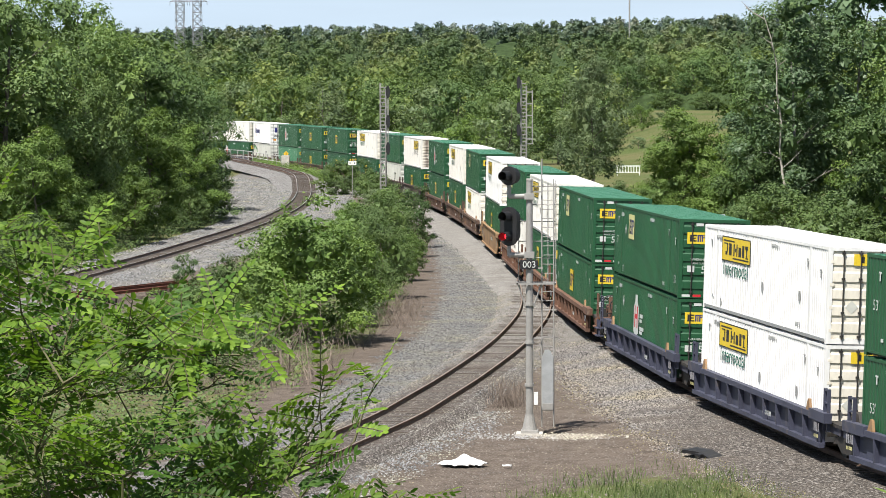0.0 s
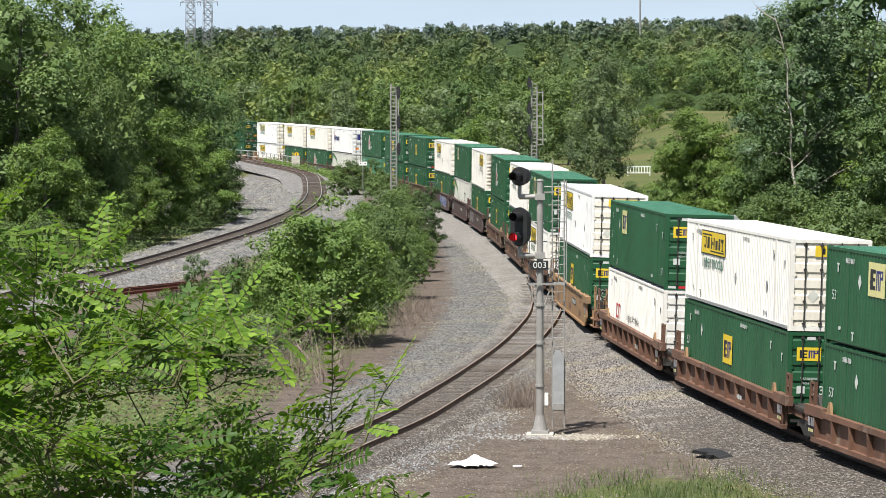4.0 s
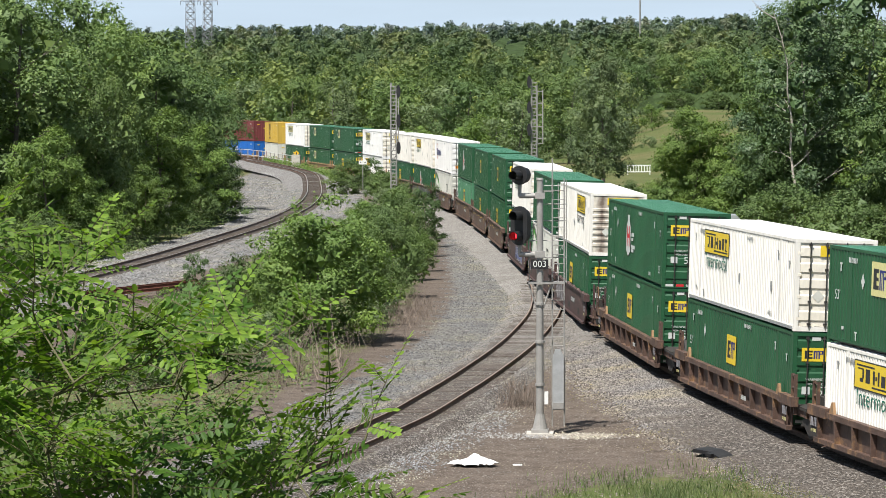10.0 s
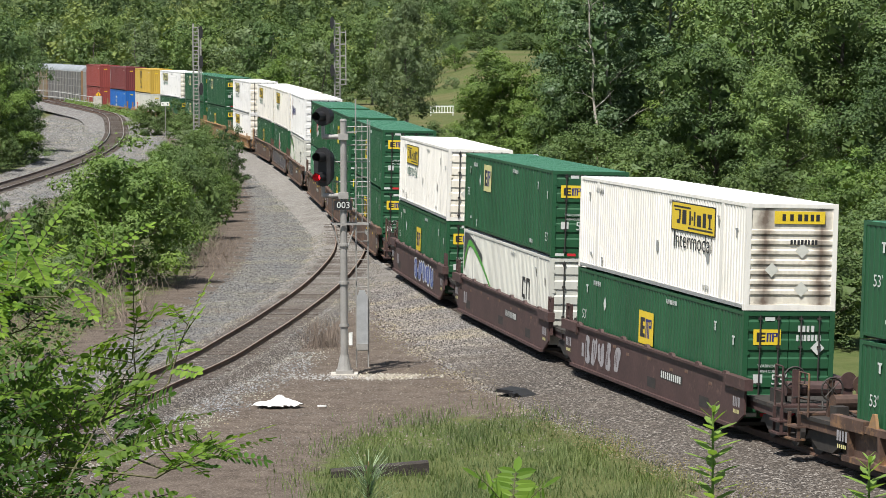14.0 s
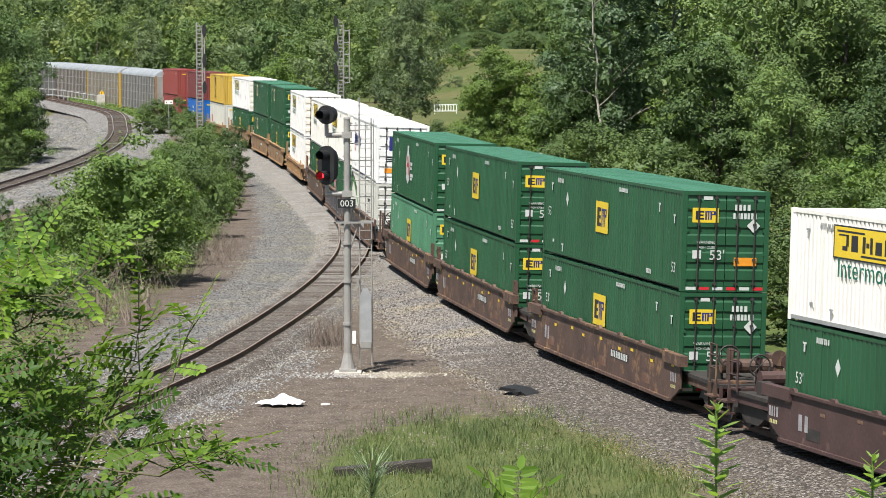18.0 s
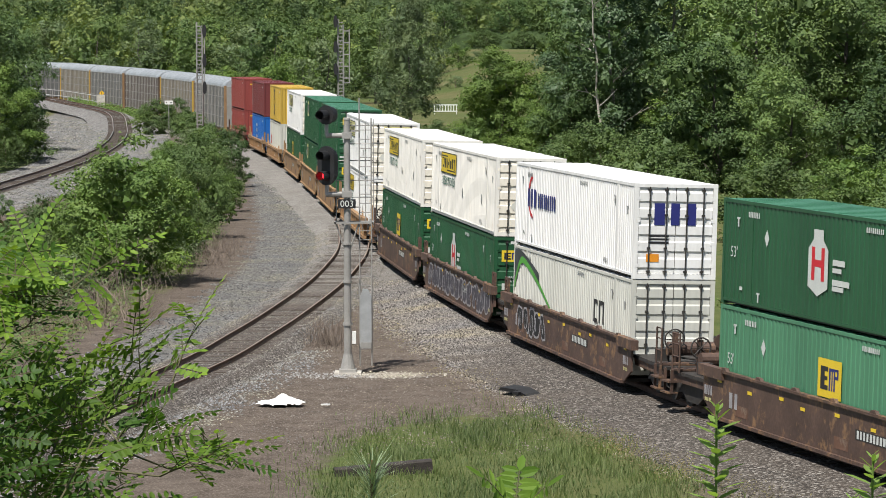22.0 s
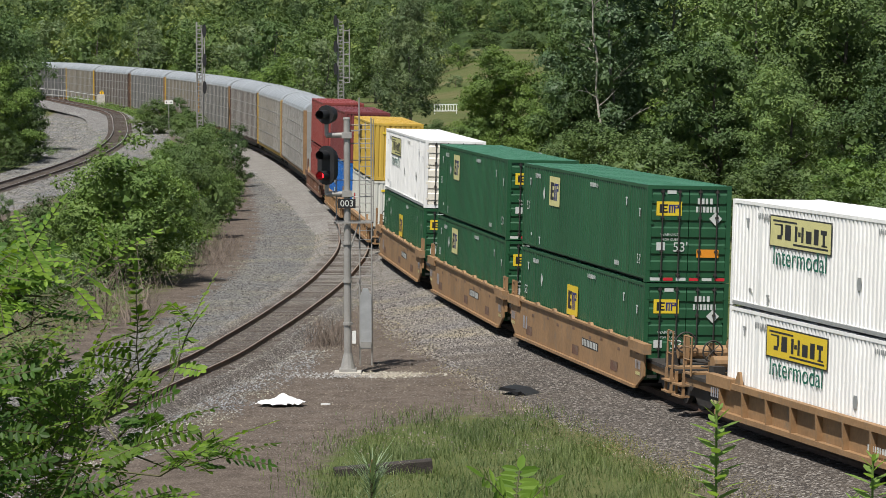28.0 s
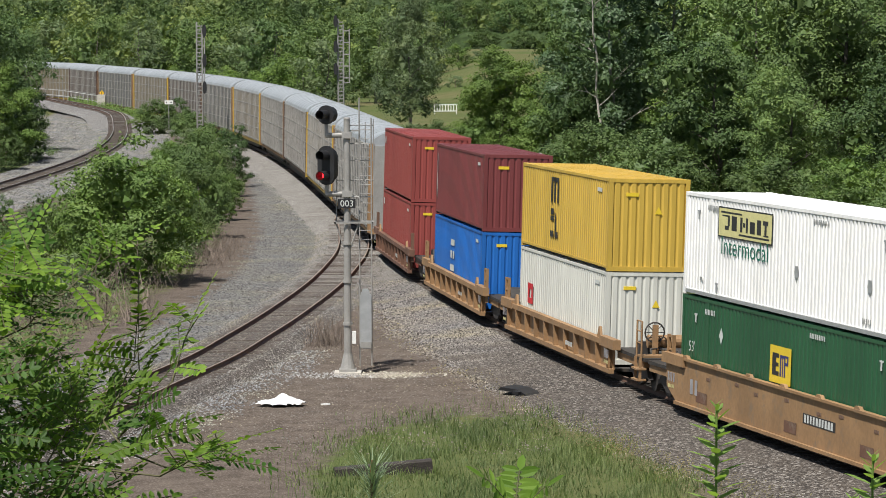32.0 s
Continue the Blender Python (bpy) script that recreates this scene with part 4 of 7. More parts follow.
def build_train():
    types = container_types()
    first = set()
    made_cars = {}
    for i, (s, color, ribbed, low, high) in enumerate(CONSIST):
        gap_f = (s - CONSIST[i - 1][0]) if i else 21.0
        gap_r = (CONSIST[i + 1][0] - s) if i + 1 < len(CONSIST) else AUTORACK_FROM - s - 5.0
        length = 16.15 if low not in ("grey", "blue", "red") else 14.2
        ends = tuple(round(min(max(g / 2 - length / 2, 1.2), 4.2), 2) for g in (gap_f, gap_r))
        paint, word = PAINT[color]
        car = well_car(word + (" ribbed" if ribbed else " smooth-sided") + " double-stack well wagon on steel rails", paint, ribbed, length, ends[0] - (.25 if ends[0] > 3 else .05), ends[1] - (.25 if ends[1] > 3 else .05))
        bogie(car, -(length / 2 + (ends[1] if ends[1] < 2.3 else ends[1] - 1.6)))
        if ends[0] >= 2.3:
            bogie(car, length / 2 + ends[0] - 1.6)
        if i in GRAFFITI:
            graffiti(car, *GRAFFITI[i])
        hx = length / 2
        for k in range(9 if not ribbed else 0):
            decal("reflector", flat((-.15, -.045, .15, .045)), M_LOGO_Y if color == "brown" else M_RUST, car, -hx + .5 + k * (2 * hx - 1) / 8 + (k % 3) * .25, 1.06 if k % 2 else 1.16, 1.456)
        for xx in (-hx - .3, hx + .1):
            decal("stencil_plate", glyphs(4, .6, .26, 21), M_SPRAY_GREY, car, xx, .82, 1.456 if not ribbed else 1.525)
            decal("yellow_stencil", glyphs(5, .5, .1, 22), M_LOGO_FADED, car, xx, .56, 1.456 if not ribbed else 1.525)
        for xx in (-hx + 2.2, .6, hx - 2.6):
            decal("weld_patch", flat((-.5, -.16, .35, .14)), M_DARK if color == "maroon" else M_RUST, car, xx, .5, 1.453) if not ribbed else None
        if not ribbed:
            decal("number_panel", flat((-1.05, -.13, 1.05, .13)), M_DARK, car, 2.4, .84, 1.452)
            decal("number_bar", glyphs(10, 1.9, .2, 23), M_LOGO_WHITE, car, 2.4, .84, 1.456)
            decal("mark", glyphs(2, .75, .42, 24), M_SPRAY_GREY, car, -hx + 1.6, .72, 1.456)
        else:
            decal("number_bar", glyphs(8, 1.1, .15, 25), M_LOGO_WHITE, car, 1.9, .6, 1.442)
        RIDERS.append((car, s, 0.0))
        for kind_name, z in ((low, .36), (high, .36 + CONTAINER_H + .03)):
            ob = types[kind_name]
            if kind_name in first:
                ob = copy_thing(ob, ob.matrix_basis)
            first.add(kind_name)
            RIDERS.append((ob, s, z))
    for k, ob in types.items():
        if k not in first:
            for o in (*ob.children_recursive, ob):
                bpy.data.objects.remove(o)
    looks = [("silver-roofed autorack wagon with grey screened sides", M_SCREEN, M_TAN), ("autorack wagon with dusty tan screened sides", material("tan screen steel", (.2, .165, .11), .6, .2, vary=.2, scale=1.0, second=(.2, .15, .1), amount=.4, stretch=STREAK), M_YELLOW),
             ("autorack wagon with dark brown screened sides", material("brown screen steel", (.09, .066, .052), .6, .1, vary=.2, scale=1.0, second=(.2, .16, .13), amount=.4, stretch=STREAK), M_BROWN)]
    roof = material("galvanised roof sheet", (.45, .47, .48), .45, .5, vary=.14, scale=.5, second=(.36, .35, .32), amount=.35)
    protos = [autorack(a, b, c, roof) for a, b, c in looks]
    order = [0, 1, 2, 0, 1, 0, 2, 1, 0, 2, 1, 1, 0]
    for i, k in enumerate(order):
        ob = protos[k] if i == order.index(k) else copy_thing(protos[k], Matrix())
        RIDERS.append((ob, AUTORACK_FROM + i * AUTORACK_STEP, 0.0))
    for ob, s, z in RIDERS:
        ob.matrix_basis = ride(s) @ Matrix.Translation((0, 0, z))


def graffiti(car, x, w, fill, edge, seed):
    """Sprayed, outlined letter-like shapes along the near side wall."""
    rng = random.Random(seed)
    n = max(5, int(w / .95))
    m = 22
    for k in range(n):
        cx = x + w * (k / (n - 1) - .5) + rng.uniform(-.12, .12)
        lean_, wide, tall = rng.uniform(-.35, .35), w / n * rng.uniform(.5, .72), rng.uniform(.44, .54)
        notch, deep = rng.uniform(0, math.tau), rng.uniform(.25, .6)
        pts = []
        for q in range(m):
            an = math.tau * q / m
            co, si = math.cos(an), math.sin(an)
            r = (abs(co) ** 4 + abs(si) ** 4) ** -.25
            away = math.cos(an - notch)
            r *= 1 - deep * max(0, away) ** 12 - .3 * max(0, math.cos(an - notch - 2.4)) ** 16 + rng.uniform(-.04, .04)
            px, py = co * r * wide, si * r * tall
            pts.append((px + py * lean_, py, 0))
        o = part("graffiti", Geo().add(pts, [tuple(range(m))]), edge, car, at=Matrix.Translation((cx, -1.456 - .001 * (k % 3), .78)) @ SIDE)
        part("graffiti_fill", Geo().add([(px * .82, py * .84, 0) for px, py, _ in pts], [tuple(range(m))]), fill, o, at=Matrix.Translation((0, 0, .004)))
        for q in range(2):
            a, b = Vector((rng.uniform(-.5, .5) * wide, -tall * .5, 0)), Vector((rng.uniform(-.5, .5) * wide, tall * .5, 0))
            part("graffiti_stroke", Geo().add([a - Vector((.025, 0, 0)), a + Vector((.025, 0, 0)), b + Vector((.025, 0, 0)), b - Vector((.025, 0, 0))], [(0, 1, 2, 3)]), edge, o, at=Matrix.Translation((0, 0, .007)))


def motions():
    for ob, s, z in RIDERS:
        half = 9.5 if "autorack" in ob.name else 7.5
        walk(ob, [(t, ride(s - SPEED * t, half) @ Matrix.Translation((0, 0, z))) for t in range(0, 33)])
    for ob, base, ax, ay, speed, shift in SWAYERS:
        rows = []
        for k in range(0, 33):
            a = k * speed + shift
            rows.append((k, base @ pose(0, 0, 0, ax * math.sin(a), ay * math.sin(a * .77 + 1), 0)))
        walk(ob, rows)


SWAYERS = []
build_train()
# ---- ground ----
M_TIE = material("weathered timber sleeper", (.075, .058, .046), .85, vary=.35, scale=3, second=(.17, .15, .128), amount=.42, bump=.4)
M_RAILSIDE = material("rusty rail steel", (.115, .066, .045), .65, .2, vary=.25, scale=4)
M_RAILTOP = material("worn rail steel", (.27, .21, .165), .5, .3, vary=.2, scale=4)
M_RAILBRIGHT = material("polished rail steel", (.5, .48, .45), .4, .6, vary=.1, scale=4)
M_RUSTRAIL = material("red-brown rusty rail", (.16, .055, .032), .75, vary=.25, scale=4)


def stone_material(name, tones, size, dust, relief=.6, far=None):
    """Loose stone: cells of different grey, with darker gaps and dust between them."""
    m = material(name, dust, .9, vary=.2, scale=.35, fine=.2)
    N, Lk = m.node_tree.nodes, m.node_tree.links
    b = N["Principled BSDF"]
    old = b.inputs["Base Color"].links[0].from_socket
    tc = [n for n in N if n.type == "TEX_COORD"][0]
    v = N.new("ShaderNodeTexVoronoi")
    v.inputs["Scale"].default_value, v.inputs["Randomness"].default_value = 1 / size, 1
    Lk.new(tc.outputs["Object"], v.inputs["Vector"])
    sep = N.new("ShaderNodeSeparateColor")
    Lk.new(v.outputs["Color"], sep.inputs[0])
    r = N.new("ShaderNodeValToRGB")
    r.color_ramp.interpolation = "CONSTANT"
    el = r.color_ramp.elements
    el[0].position, el[0].color = 0, (*tones[0], 1)
    el[1].position, el[1].color = .3, (*tones[1], 1)
    for p, c in zip((.55, .75, .92), tones[2:]):
        e = el.new(p)
        e.color = (*c, 1)
    Lk.new(sep.outputs[0], r.inputs[0])
    stones = r.outputs[0]
    if far:                                              # fresh pale stone was spread over the line's far stretch
        xyz, band, pale, both = N.new("ShaderNodeSeparateXYZ"), N.new("ShaderNodeMapRange"), N.new("ShaderNodeMix"), N.new("ShaderNodeMix")
        pale.data_type = both.data_type = "RGBA"
        Lk.new(tc.outputs["Object"], xyz.inputs[0])
        Lk.new(xyz.outputs[1], band.inputs[0])
        band.inputs[1].default_value, band.inputs[2].default_value = 112, 150
        Lk.new(sep.outputs[1], pale.inputs[0])
        pale.inputs[6].default_value, pale.inputs[7].default_value = (*far[0], 1), (*far[1], 1)
        Lk.new(band.outputs[0], both.inputs[0])
        Lk.new(stones, both.inputs[6])
        Lk.new(pale.outputs[2], both.inputs[7])
        stones = both.outputs[2]
    n = N.new("ShaderNodeTexNoise")
    n.inputs["Scale"].default_value, n.inputs["Detail"].default_value = .45, 5
    Lk.new(tc.outputs["Object"], n.inputs["Vector"])
    mr = N.new("ShaderNodeMapRange")
    mr.inputs[1].default_value, mr.inputs[2].default_value, mr.inputs[3].default_value, mr.inputs[4].default_value = .42, .7, .05, .45
    Lk.new(n.outputs[0], mr.inputs[0])
    x = N.new("ShaderNodeMix")
    x.data_type = "RGBA"
    Lk.new(mr.outputs[0], x.inputs[0])
    Lk.new(stones, x.inputs[6])
    Lk.new(old, x.inputs[7])
    Lk.new(x.outputs[2], b.inputs["Base Color"])
    bp = N.new("ShaderNodeBump")
    bp.inputs["Strength"].default_value, bp.inputs["Distance"].default_value, bp.invert = relief, size * .6, True
    Lk.new(v.outputs["Distance"], bp.inputs["Height"])
    Lk.new(bp.outputs[0], b.inputs["Normal"])
    return m


M_BALLAST = stone_material("dark mixed ballast", [(.02, .016, .013), (.045, .037, .03), (.085, .072, .06), (.15, .133, .116), (.28, .258, .232)], .06, (.085, .066, .05), .9, ((.07, .064, .057), (.33, .315, .29)))
M_GREYBALLAST = stone_material("pale limestone ballast", [(.065, .061, .057), (.125, .12, .114), (.175, .17, .162), (.235, .23, .222), (.32, .315, .305)], .11, (.17, .152, .134), .8)


def ground_material():
    """One sheet: dirt, stone dust and grass, by three masks that follow the paths and lines."""
    m = bpy.data.materials.new("earth, gravel and grass")
    m.use_nodes = True
    N, Lk = m.node_tree.nodes, m.node_tree.links
    b = N["Principled BSDF"]
    b.inputs["Roughness"].default_value, b.inputs["Specular IOR Level"].default_value = .95, .1
    tc, at = N.new("ShaderNodeTexCoord"), N.new("ShaderNodeVertexColor")
    at.layer_name = "cover"
    sep = N.new("ShaderNodeSeparateColor")
    Lk.new(at.outputs[0], sep.inputs[0])
    def noise_of(scale, detail=5):
        n = N.new("ShaderNodeTexNoise")
        n.inputs["Scale"].default_value, n.inputs["Detail"].default_value, n.inputs["Roughness"].default_value = scale, detail, .6
        Lk.new(tc.outputs["Object"], n.inputs["Vector"])
        return n.outputs[0]
    def span(sock, lo, hi):
        r = N.new("ShaderNodeMapRange")
        r.inputs[1].default_value, r.inputs[2].default_value = lo, hi
        Lk.new(sock, r.inputs[0])
        return r.outputs[0]
    def mix(f, a, c):
        x = N.new("ShaderNodeMix")
        x.data_type = "RGBA"
        for s, val in ((x.inputs[0], f), (x.inputs[6], a), (x.inputs[7], c)):
            if hasattr(val, "links"):
                Lk.new(val, s)
            else:
                s.default_value = (*val, 1) if isinstance(val, tuple) else val
        return x.outputs[2]
    def shift(mask, nz, soft):
        a = N.new("ShaderNodeMath")
        a.operation = "ADD"
        Lk.new(mask, a.inputs[0])
        s = N.new("ShaderNodeMath")
        s.operation = "MULTIPLY_ADD"
        Lk.new(nz, s.inputs[0])
        s.inputs[1].default_value, s.inputs[2].default_value = soft, -soft / 2
        Lk.new(s.outputs[0], a.inputs[1])
        return span(a.outputs[0], .4, .6)
    big, mid, small = noise_of(.25), noise_of(1.6), noise_of(14, 3)
    dirt = mix(span(mid, .35, .68), (.066, .052, .042), (.12, .097, .079))
    dirt = mix(span(small, .5, .72), dirt, (.2, .168, .142))
    v = N.new("ShaderNodeTexVoronoi")
    v.inputs["Scale"].default_value = 13
    Lk.new(tc.outputs["Object"], v.inputs["Vector"])
    sv = N.new("ShaderNodeSeparateColor")
    Lk.new(v.outputs["Color"], sv.inputs[0])
    gravel = mix(sv.outputs[0], (.088, .084, .078), (.172, .167, .158))
    gravel = mix(span(mid, .54, .82), gravel, mix(sv.outputs[1], (.1, .085, .07), (.21, .185, .155)))
    v2 = N.new("ShaderNodeTexVoronoi")
    v2.inputs["Scale"].default_value = 3.4
    Lk.new(tc.outputs["Object"], v2.inputs["Vector"])
    sv2 = N.new("ShaderNodeSeparateColor")
    Lk.new(v2.outputs["Color"], sv2.inputs[0])
    gravel = mix(span(sv2.outputs[0], .7, 1.0), gravel, mix(sv2.outputs[1], (.1, .094, .085), (.26, .252, .238)))
    gravel = mix(span(big, .58, .72), gravel, mix(sv.outputs[1], (.09, .072, .058), (.2, .165, .13)))
    wide = noise_of(.035, 6)
    grass = mix(span(mid, .35, .65), (.045, .075, .018), (.085, .11, .035))
    grass = mix(span(small, .5, .75), grass, (.13, .125, .06))
    grass = mix(span(wide, .42, .62), grass, mix(span(big, .35, .65), (.14, .122, .06), (.098, .1, .042)))
    col = mix(shift(sep.outputs[0], mid, .8), dirt, gravel)
    col = mix(shift(sep.outputs[1], mid, .9), col, grass)
    col = mix(shift(sep.outputs[2], small, .5), col, (.3, .265, .225))
    Lk.new(col, b.inputs["Base Color"])
    bp = N.new("ShaderNodeBump")
    bp.inputs["Strength"].default_value, bp.inputs["Distance"].default_value = .7, .05
    Lk.new(small, bp.inputs["Height"])
    Lk.new(bp.outputs[0], b.inputs["Normal"])
    return m


def dist_to(path, X, Y):
    d = np.full(X.shape, 1e9)
    for p in path[::3]:
        d = np.minimum(d, np.hypot(X - p[0], Y - p[1]))
    return d


TRAIN_PATH = np.array([[*on_line(s)] for s in range(-140, 431)])
FIELD_Y = [0, 480, 600, 800, 1100, 1500, 2000, 2600, 3500, 5000]
FIELD_Z = [0, 0, .6, 4.5, 13.5, 26, 42, 58, 25, 0]


def ground_z(x, y):
    """Height of the bare ground: the railway's level, a bank below the eye, hills far off."""
    x, y = np.asarray(x, float), np.asarray(y, float)
    z = .00217 * (np.clip(y, 0, 480) - 77.6) - .42 + np.interp(y, FIELD_Y, FIELD_Z)
    z = z + np.clip((30 - y) / 22, 0, 1) * 8.2 * np.clip((24 - np.abs(x + 4)) / 8, 0, 1)
    ridge = np.sin(x / 170 + 1.0) * 4 + np.sin(x / 61) * 1.6
    z = z + ridge * np.clip((y - 900) / 900, 0, 1)
    meadow = np.clip((x + 8) / 14, 0, 1) * np.clip((y - 390) / 120, 0, 1) * np.clip((900 - y) / 200, 0, 1)
    z = z + 4.0 * meadow * np.clip((70 - x) / 20, 0, 1)
    return z


def build_ground():
    xs = np.unique(np.concatenate([np.linspace(-3000, -150, 22), np.linspace(-150, -46, 40), np.arange(-46, 24, 1.0), np.linspace(24, 130, 36), np.linspace(130, 3000, 22)]))
    ys = np.unique(np.concatenate([np.linspace(-300, 0, 8), np.linspace(0, 60, 40), np.arange(60, 200, 1.0), np.arange(200, 520, 2.5), np.linspace(520, 2700, 70), np.linspace(2700, 4900, 12)]))
    X, Y = np.meshgrid(xs, ys)
    Z = ground_z(X, Y)
    bumpy = np.array([[noise.noise((x * .4, y * .4, 0)) for x in xs] for y in ys]) * .05 * ((Y > 40) & (Y < 500))
    near = np.minimum(dist_to(MID_LINE, X, Y), np.minimum(dist_to(LEFT_LINE, X, Y), dist_to(TRAIN_PATH, X, Y)))
    Z = Z + bumpy * np.clip((near - 2.5) / 3, 0, 1)
    # rise under the far end of the left line
    dl = dist_to(LEFT_LINE[len(LEFT_LINE) * 2 // 3:], X, Y)
    Z = Z + np.clip((5.0 - dl) / 3, 0, 1) * np.interp(Y, [330, 375, 430], [0, .75, .9])
    n, k = len(ys), len(xs)
    i, j = np.meshgrid(np.arange(n - 1), np.arange(k - 1), indexing="ij")
    q = np.stack([i * k + j, i * k + j + 1, (i + 1) * k + j + 1, (i + 1) * k + j], -1).reshape(-1, 4)
    me = rows_mesh("ground", np.stack([X, Y, Z], -1).reshape(-1, 3), q, ground_material(), True)
    dm, dt, dleft = dist_to(MID_LINE, X, Y), dist_to(TRAIN_PATH, X, Y), dist_to(LEFT_LINE, X, Y)
    edge = np.interp(Y, [60, 90, 106, 124, 140, 167, 234, 300], [-18.5, -14.6, -12.4, -10.5, -9.8, -10.4, -15.5, -24])
    mid_x = np.interp(Y, MID_LINE[:, 1], MID_LINE[:, 0])
    gravel = np.clip((X - edge) / 2.2 + .3, 0, 1) * np.clip((mid_x + .5 - X) / 1.5, 0, 1) * (Y > 60) * (Y < 300)
    gravel = np.maximum(gravel, np.clip((X - edge - .8) / 2.2 + .3, 0, 1) * (Y > 130) * (Y < 300) * (X < np.interp(Y, TRAIN_PATH[:, 1], TRAIN_PATH[:, 0])))
    gravel = np.maximum(gravel, np.clip((5.6 - dleft) / 2.2, 0, 1) * (Y < 420))
    gravel = np.maximum(gravel, np.clip((4.5 - dt) / 1.5, 0, 1) * .55)
    # the pale fan inside the left curve
    fan = np.clip((X + 52) / 4, 0, 1) * np.clip((-31 - X) / 1.5, 0, 1) * np.clip((Y - 262) / 14, 0, 1) * np.clip((420 - Y) / 30, 0, 1)
    gravel = np.maximum(gravel, fan)
    patch = np.clip((.95 - np.hypot((X - 1.5) / 5.2, (Y - 76) / 13.5)) * 2.5 + .4, 0, 1) * (X < np.interp(Y, TRAIN_PATH[:, 1], TRAIN_PATH[:, 0]) - 3.6)
    grass = np.maximum(patch, np.clip((Y - 430) / 30, 0, 1))
    grass = np.maximum(grass, np.clip((-33.5 - X) / 2, 0, 1) * (1 - fan) * (Y > 60))
    grass = np.maximum(grass, np.clip((X - np.interp(Y, TRAIN_PATH[:, 1], TRAIN_PATH[:, 0]) - 5) / 2, 0, 1))
    grass = np.maximum(grass, np.clip((58 - Y) / 6, 0, 1))
    between = np.clip((edge - X - .5) / 1.5, 0, 1) * np.clip((X + 26.5) / 3, 0, 1) * (Y < 330) * .55
    grass = np.maximum(grass, between)
    gravel = gravel * (1 - np.clip(between * 2, 0, 1))
    pale = np.clip(1.0 - np.hypot((X + 2.0) / 3.2, (Y - 98.6) / 1.5), 0, 1)
    col = np.stack([gravel, grass, pale, np.ones_like(pale)], -1).reshape(-1, 4)
    ca = me.color_attributes.new("cover", "FLOAT_COLOR", "POINT")
    ca.data.foreach_set("color", col.astype(np.float32).ravel())
    thing("ground", "bare dirt, pale gravel and rough grass around the railway lines", "ground", kind="structure", data=me)


def build_line(name, label, path, mats, shoulder, tie_from, tie_to, depth=.5, right=None, top_mat=M_RAILTOP, fill=-.184):
    ballast, rail_mat = mats
    right = right or shoulder
    v, q = extrude(path, [(-shoulder - .6, -depth - .25), (-shoulder, -depth), (-1.55, fill), (1.55, fill), (right, -depth), (right + .6, -depth - .25)], False)
    for i in range(len(v)):
        if i % 6 in (1, 2, 3, 4):
            v[i, 2] += noise.noise((v[i, 0] * .8, v[i, 1] * .8, i % 6)) * (.05 if i % 6 in (1, 4) else .025)
    root = thing(name, label, "railway track", kind="structure")
    part("ballast", rows_mesh("ballast", v, q[:, ::-1], ballast, True), None, root)
    for side in (-1, 1):
        v, q = extrude(path, [(a + side * .7535, z) for a, z in RAIL_SHAPE])
        me = rows_mesh("rail", v, q, [rail_mat, top_mat])
        idx = np.zeros(len(q), np.int32)
        idx[np.arange(len(q)) % len(RAIL_SHAPE) == 7] = 1
        me.polygons.foreach_set("material_index", idx)
        part("rail", me, None, root)
    r = frames_of(path)
    tie = Geo().box((-1.3, -.115, -.34), (1.3, .115, -.165)).mesh("sleeper", M_TIE)
    d = np.concatenate([[0], np.cumsum(np.linalg.norm(np.diff(path[:, :2], axis=0), axis=1))])
    rest, count = Geo(), 0
    rnd = random.Random(5)
    for s in np.arange(1, d[-1] - 1, .52):
        x, y, z = (np.interp(s, d, path[:, k]) for k in range(3))
        rx, ry = (np.interp(s, d, r[:, k]) for k in range(2))
        m = pose(x, y, z + rnd.uniform(-.012, .012), 0, 0, math.degrees(math.atan2(ry, rx)) + rnd.uniform(-1.5, 1.5))
        if tie_from < y < tie_to and count < 280:
            part("sleeper", tie, None, root, at=m)
            count += 1
        elif 50 < y < 420:
            rest.add([m @ Vector(c) for c in ((-1.3, -.115, -.34), (1.3, -.115, -.34), (1.3, .115, -.34), (-1.3, .115, -.34), (-1.3, -.115, -.165), (1.3, -.115, -.165), (1.3, .115, -.165), (-1.3, .115, -.165))],
                     [(4, 5, 6, 7), (0, 1, 5, 4), (1, 2, 6, 5), (2, 3, 7, 6), (3, 0, 4, 7)])
    if rest.f:
        tagged(part("sleepers_far", rest, M_TIE, root), kind="stuff")
    return root


build_ground()
build_line("track_main", "mainline track on dark stone ballast under the moving train", TRAIN_PATH, (M_BALLAST, M_RAILSIDE), 4.4, 60, 60, .42, 3.2)
build_line("track_siding", "rusty branch track on worn timber sleepers curving past the signal", MID_LINE, (M_BALLAST, M_RAILSIDE), 1.9, 76, 180, .36, fill=-.17)
build_line("track_curve", "curving branch track on pale limestone ballast", LEFT_LINE, (M_GREYBALLAST, M_RAILSIDE), 3.0, 160, 245, .5, None, M_RAILBRIGHT)

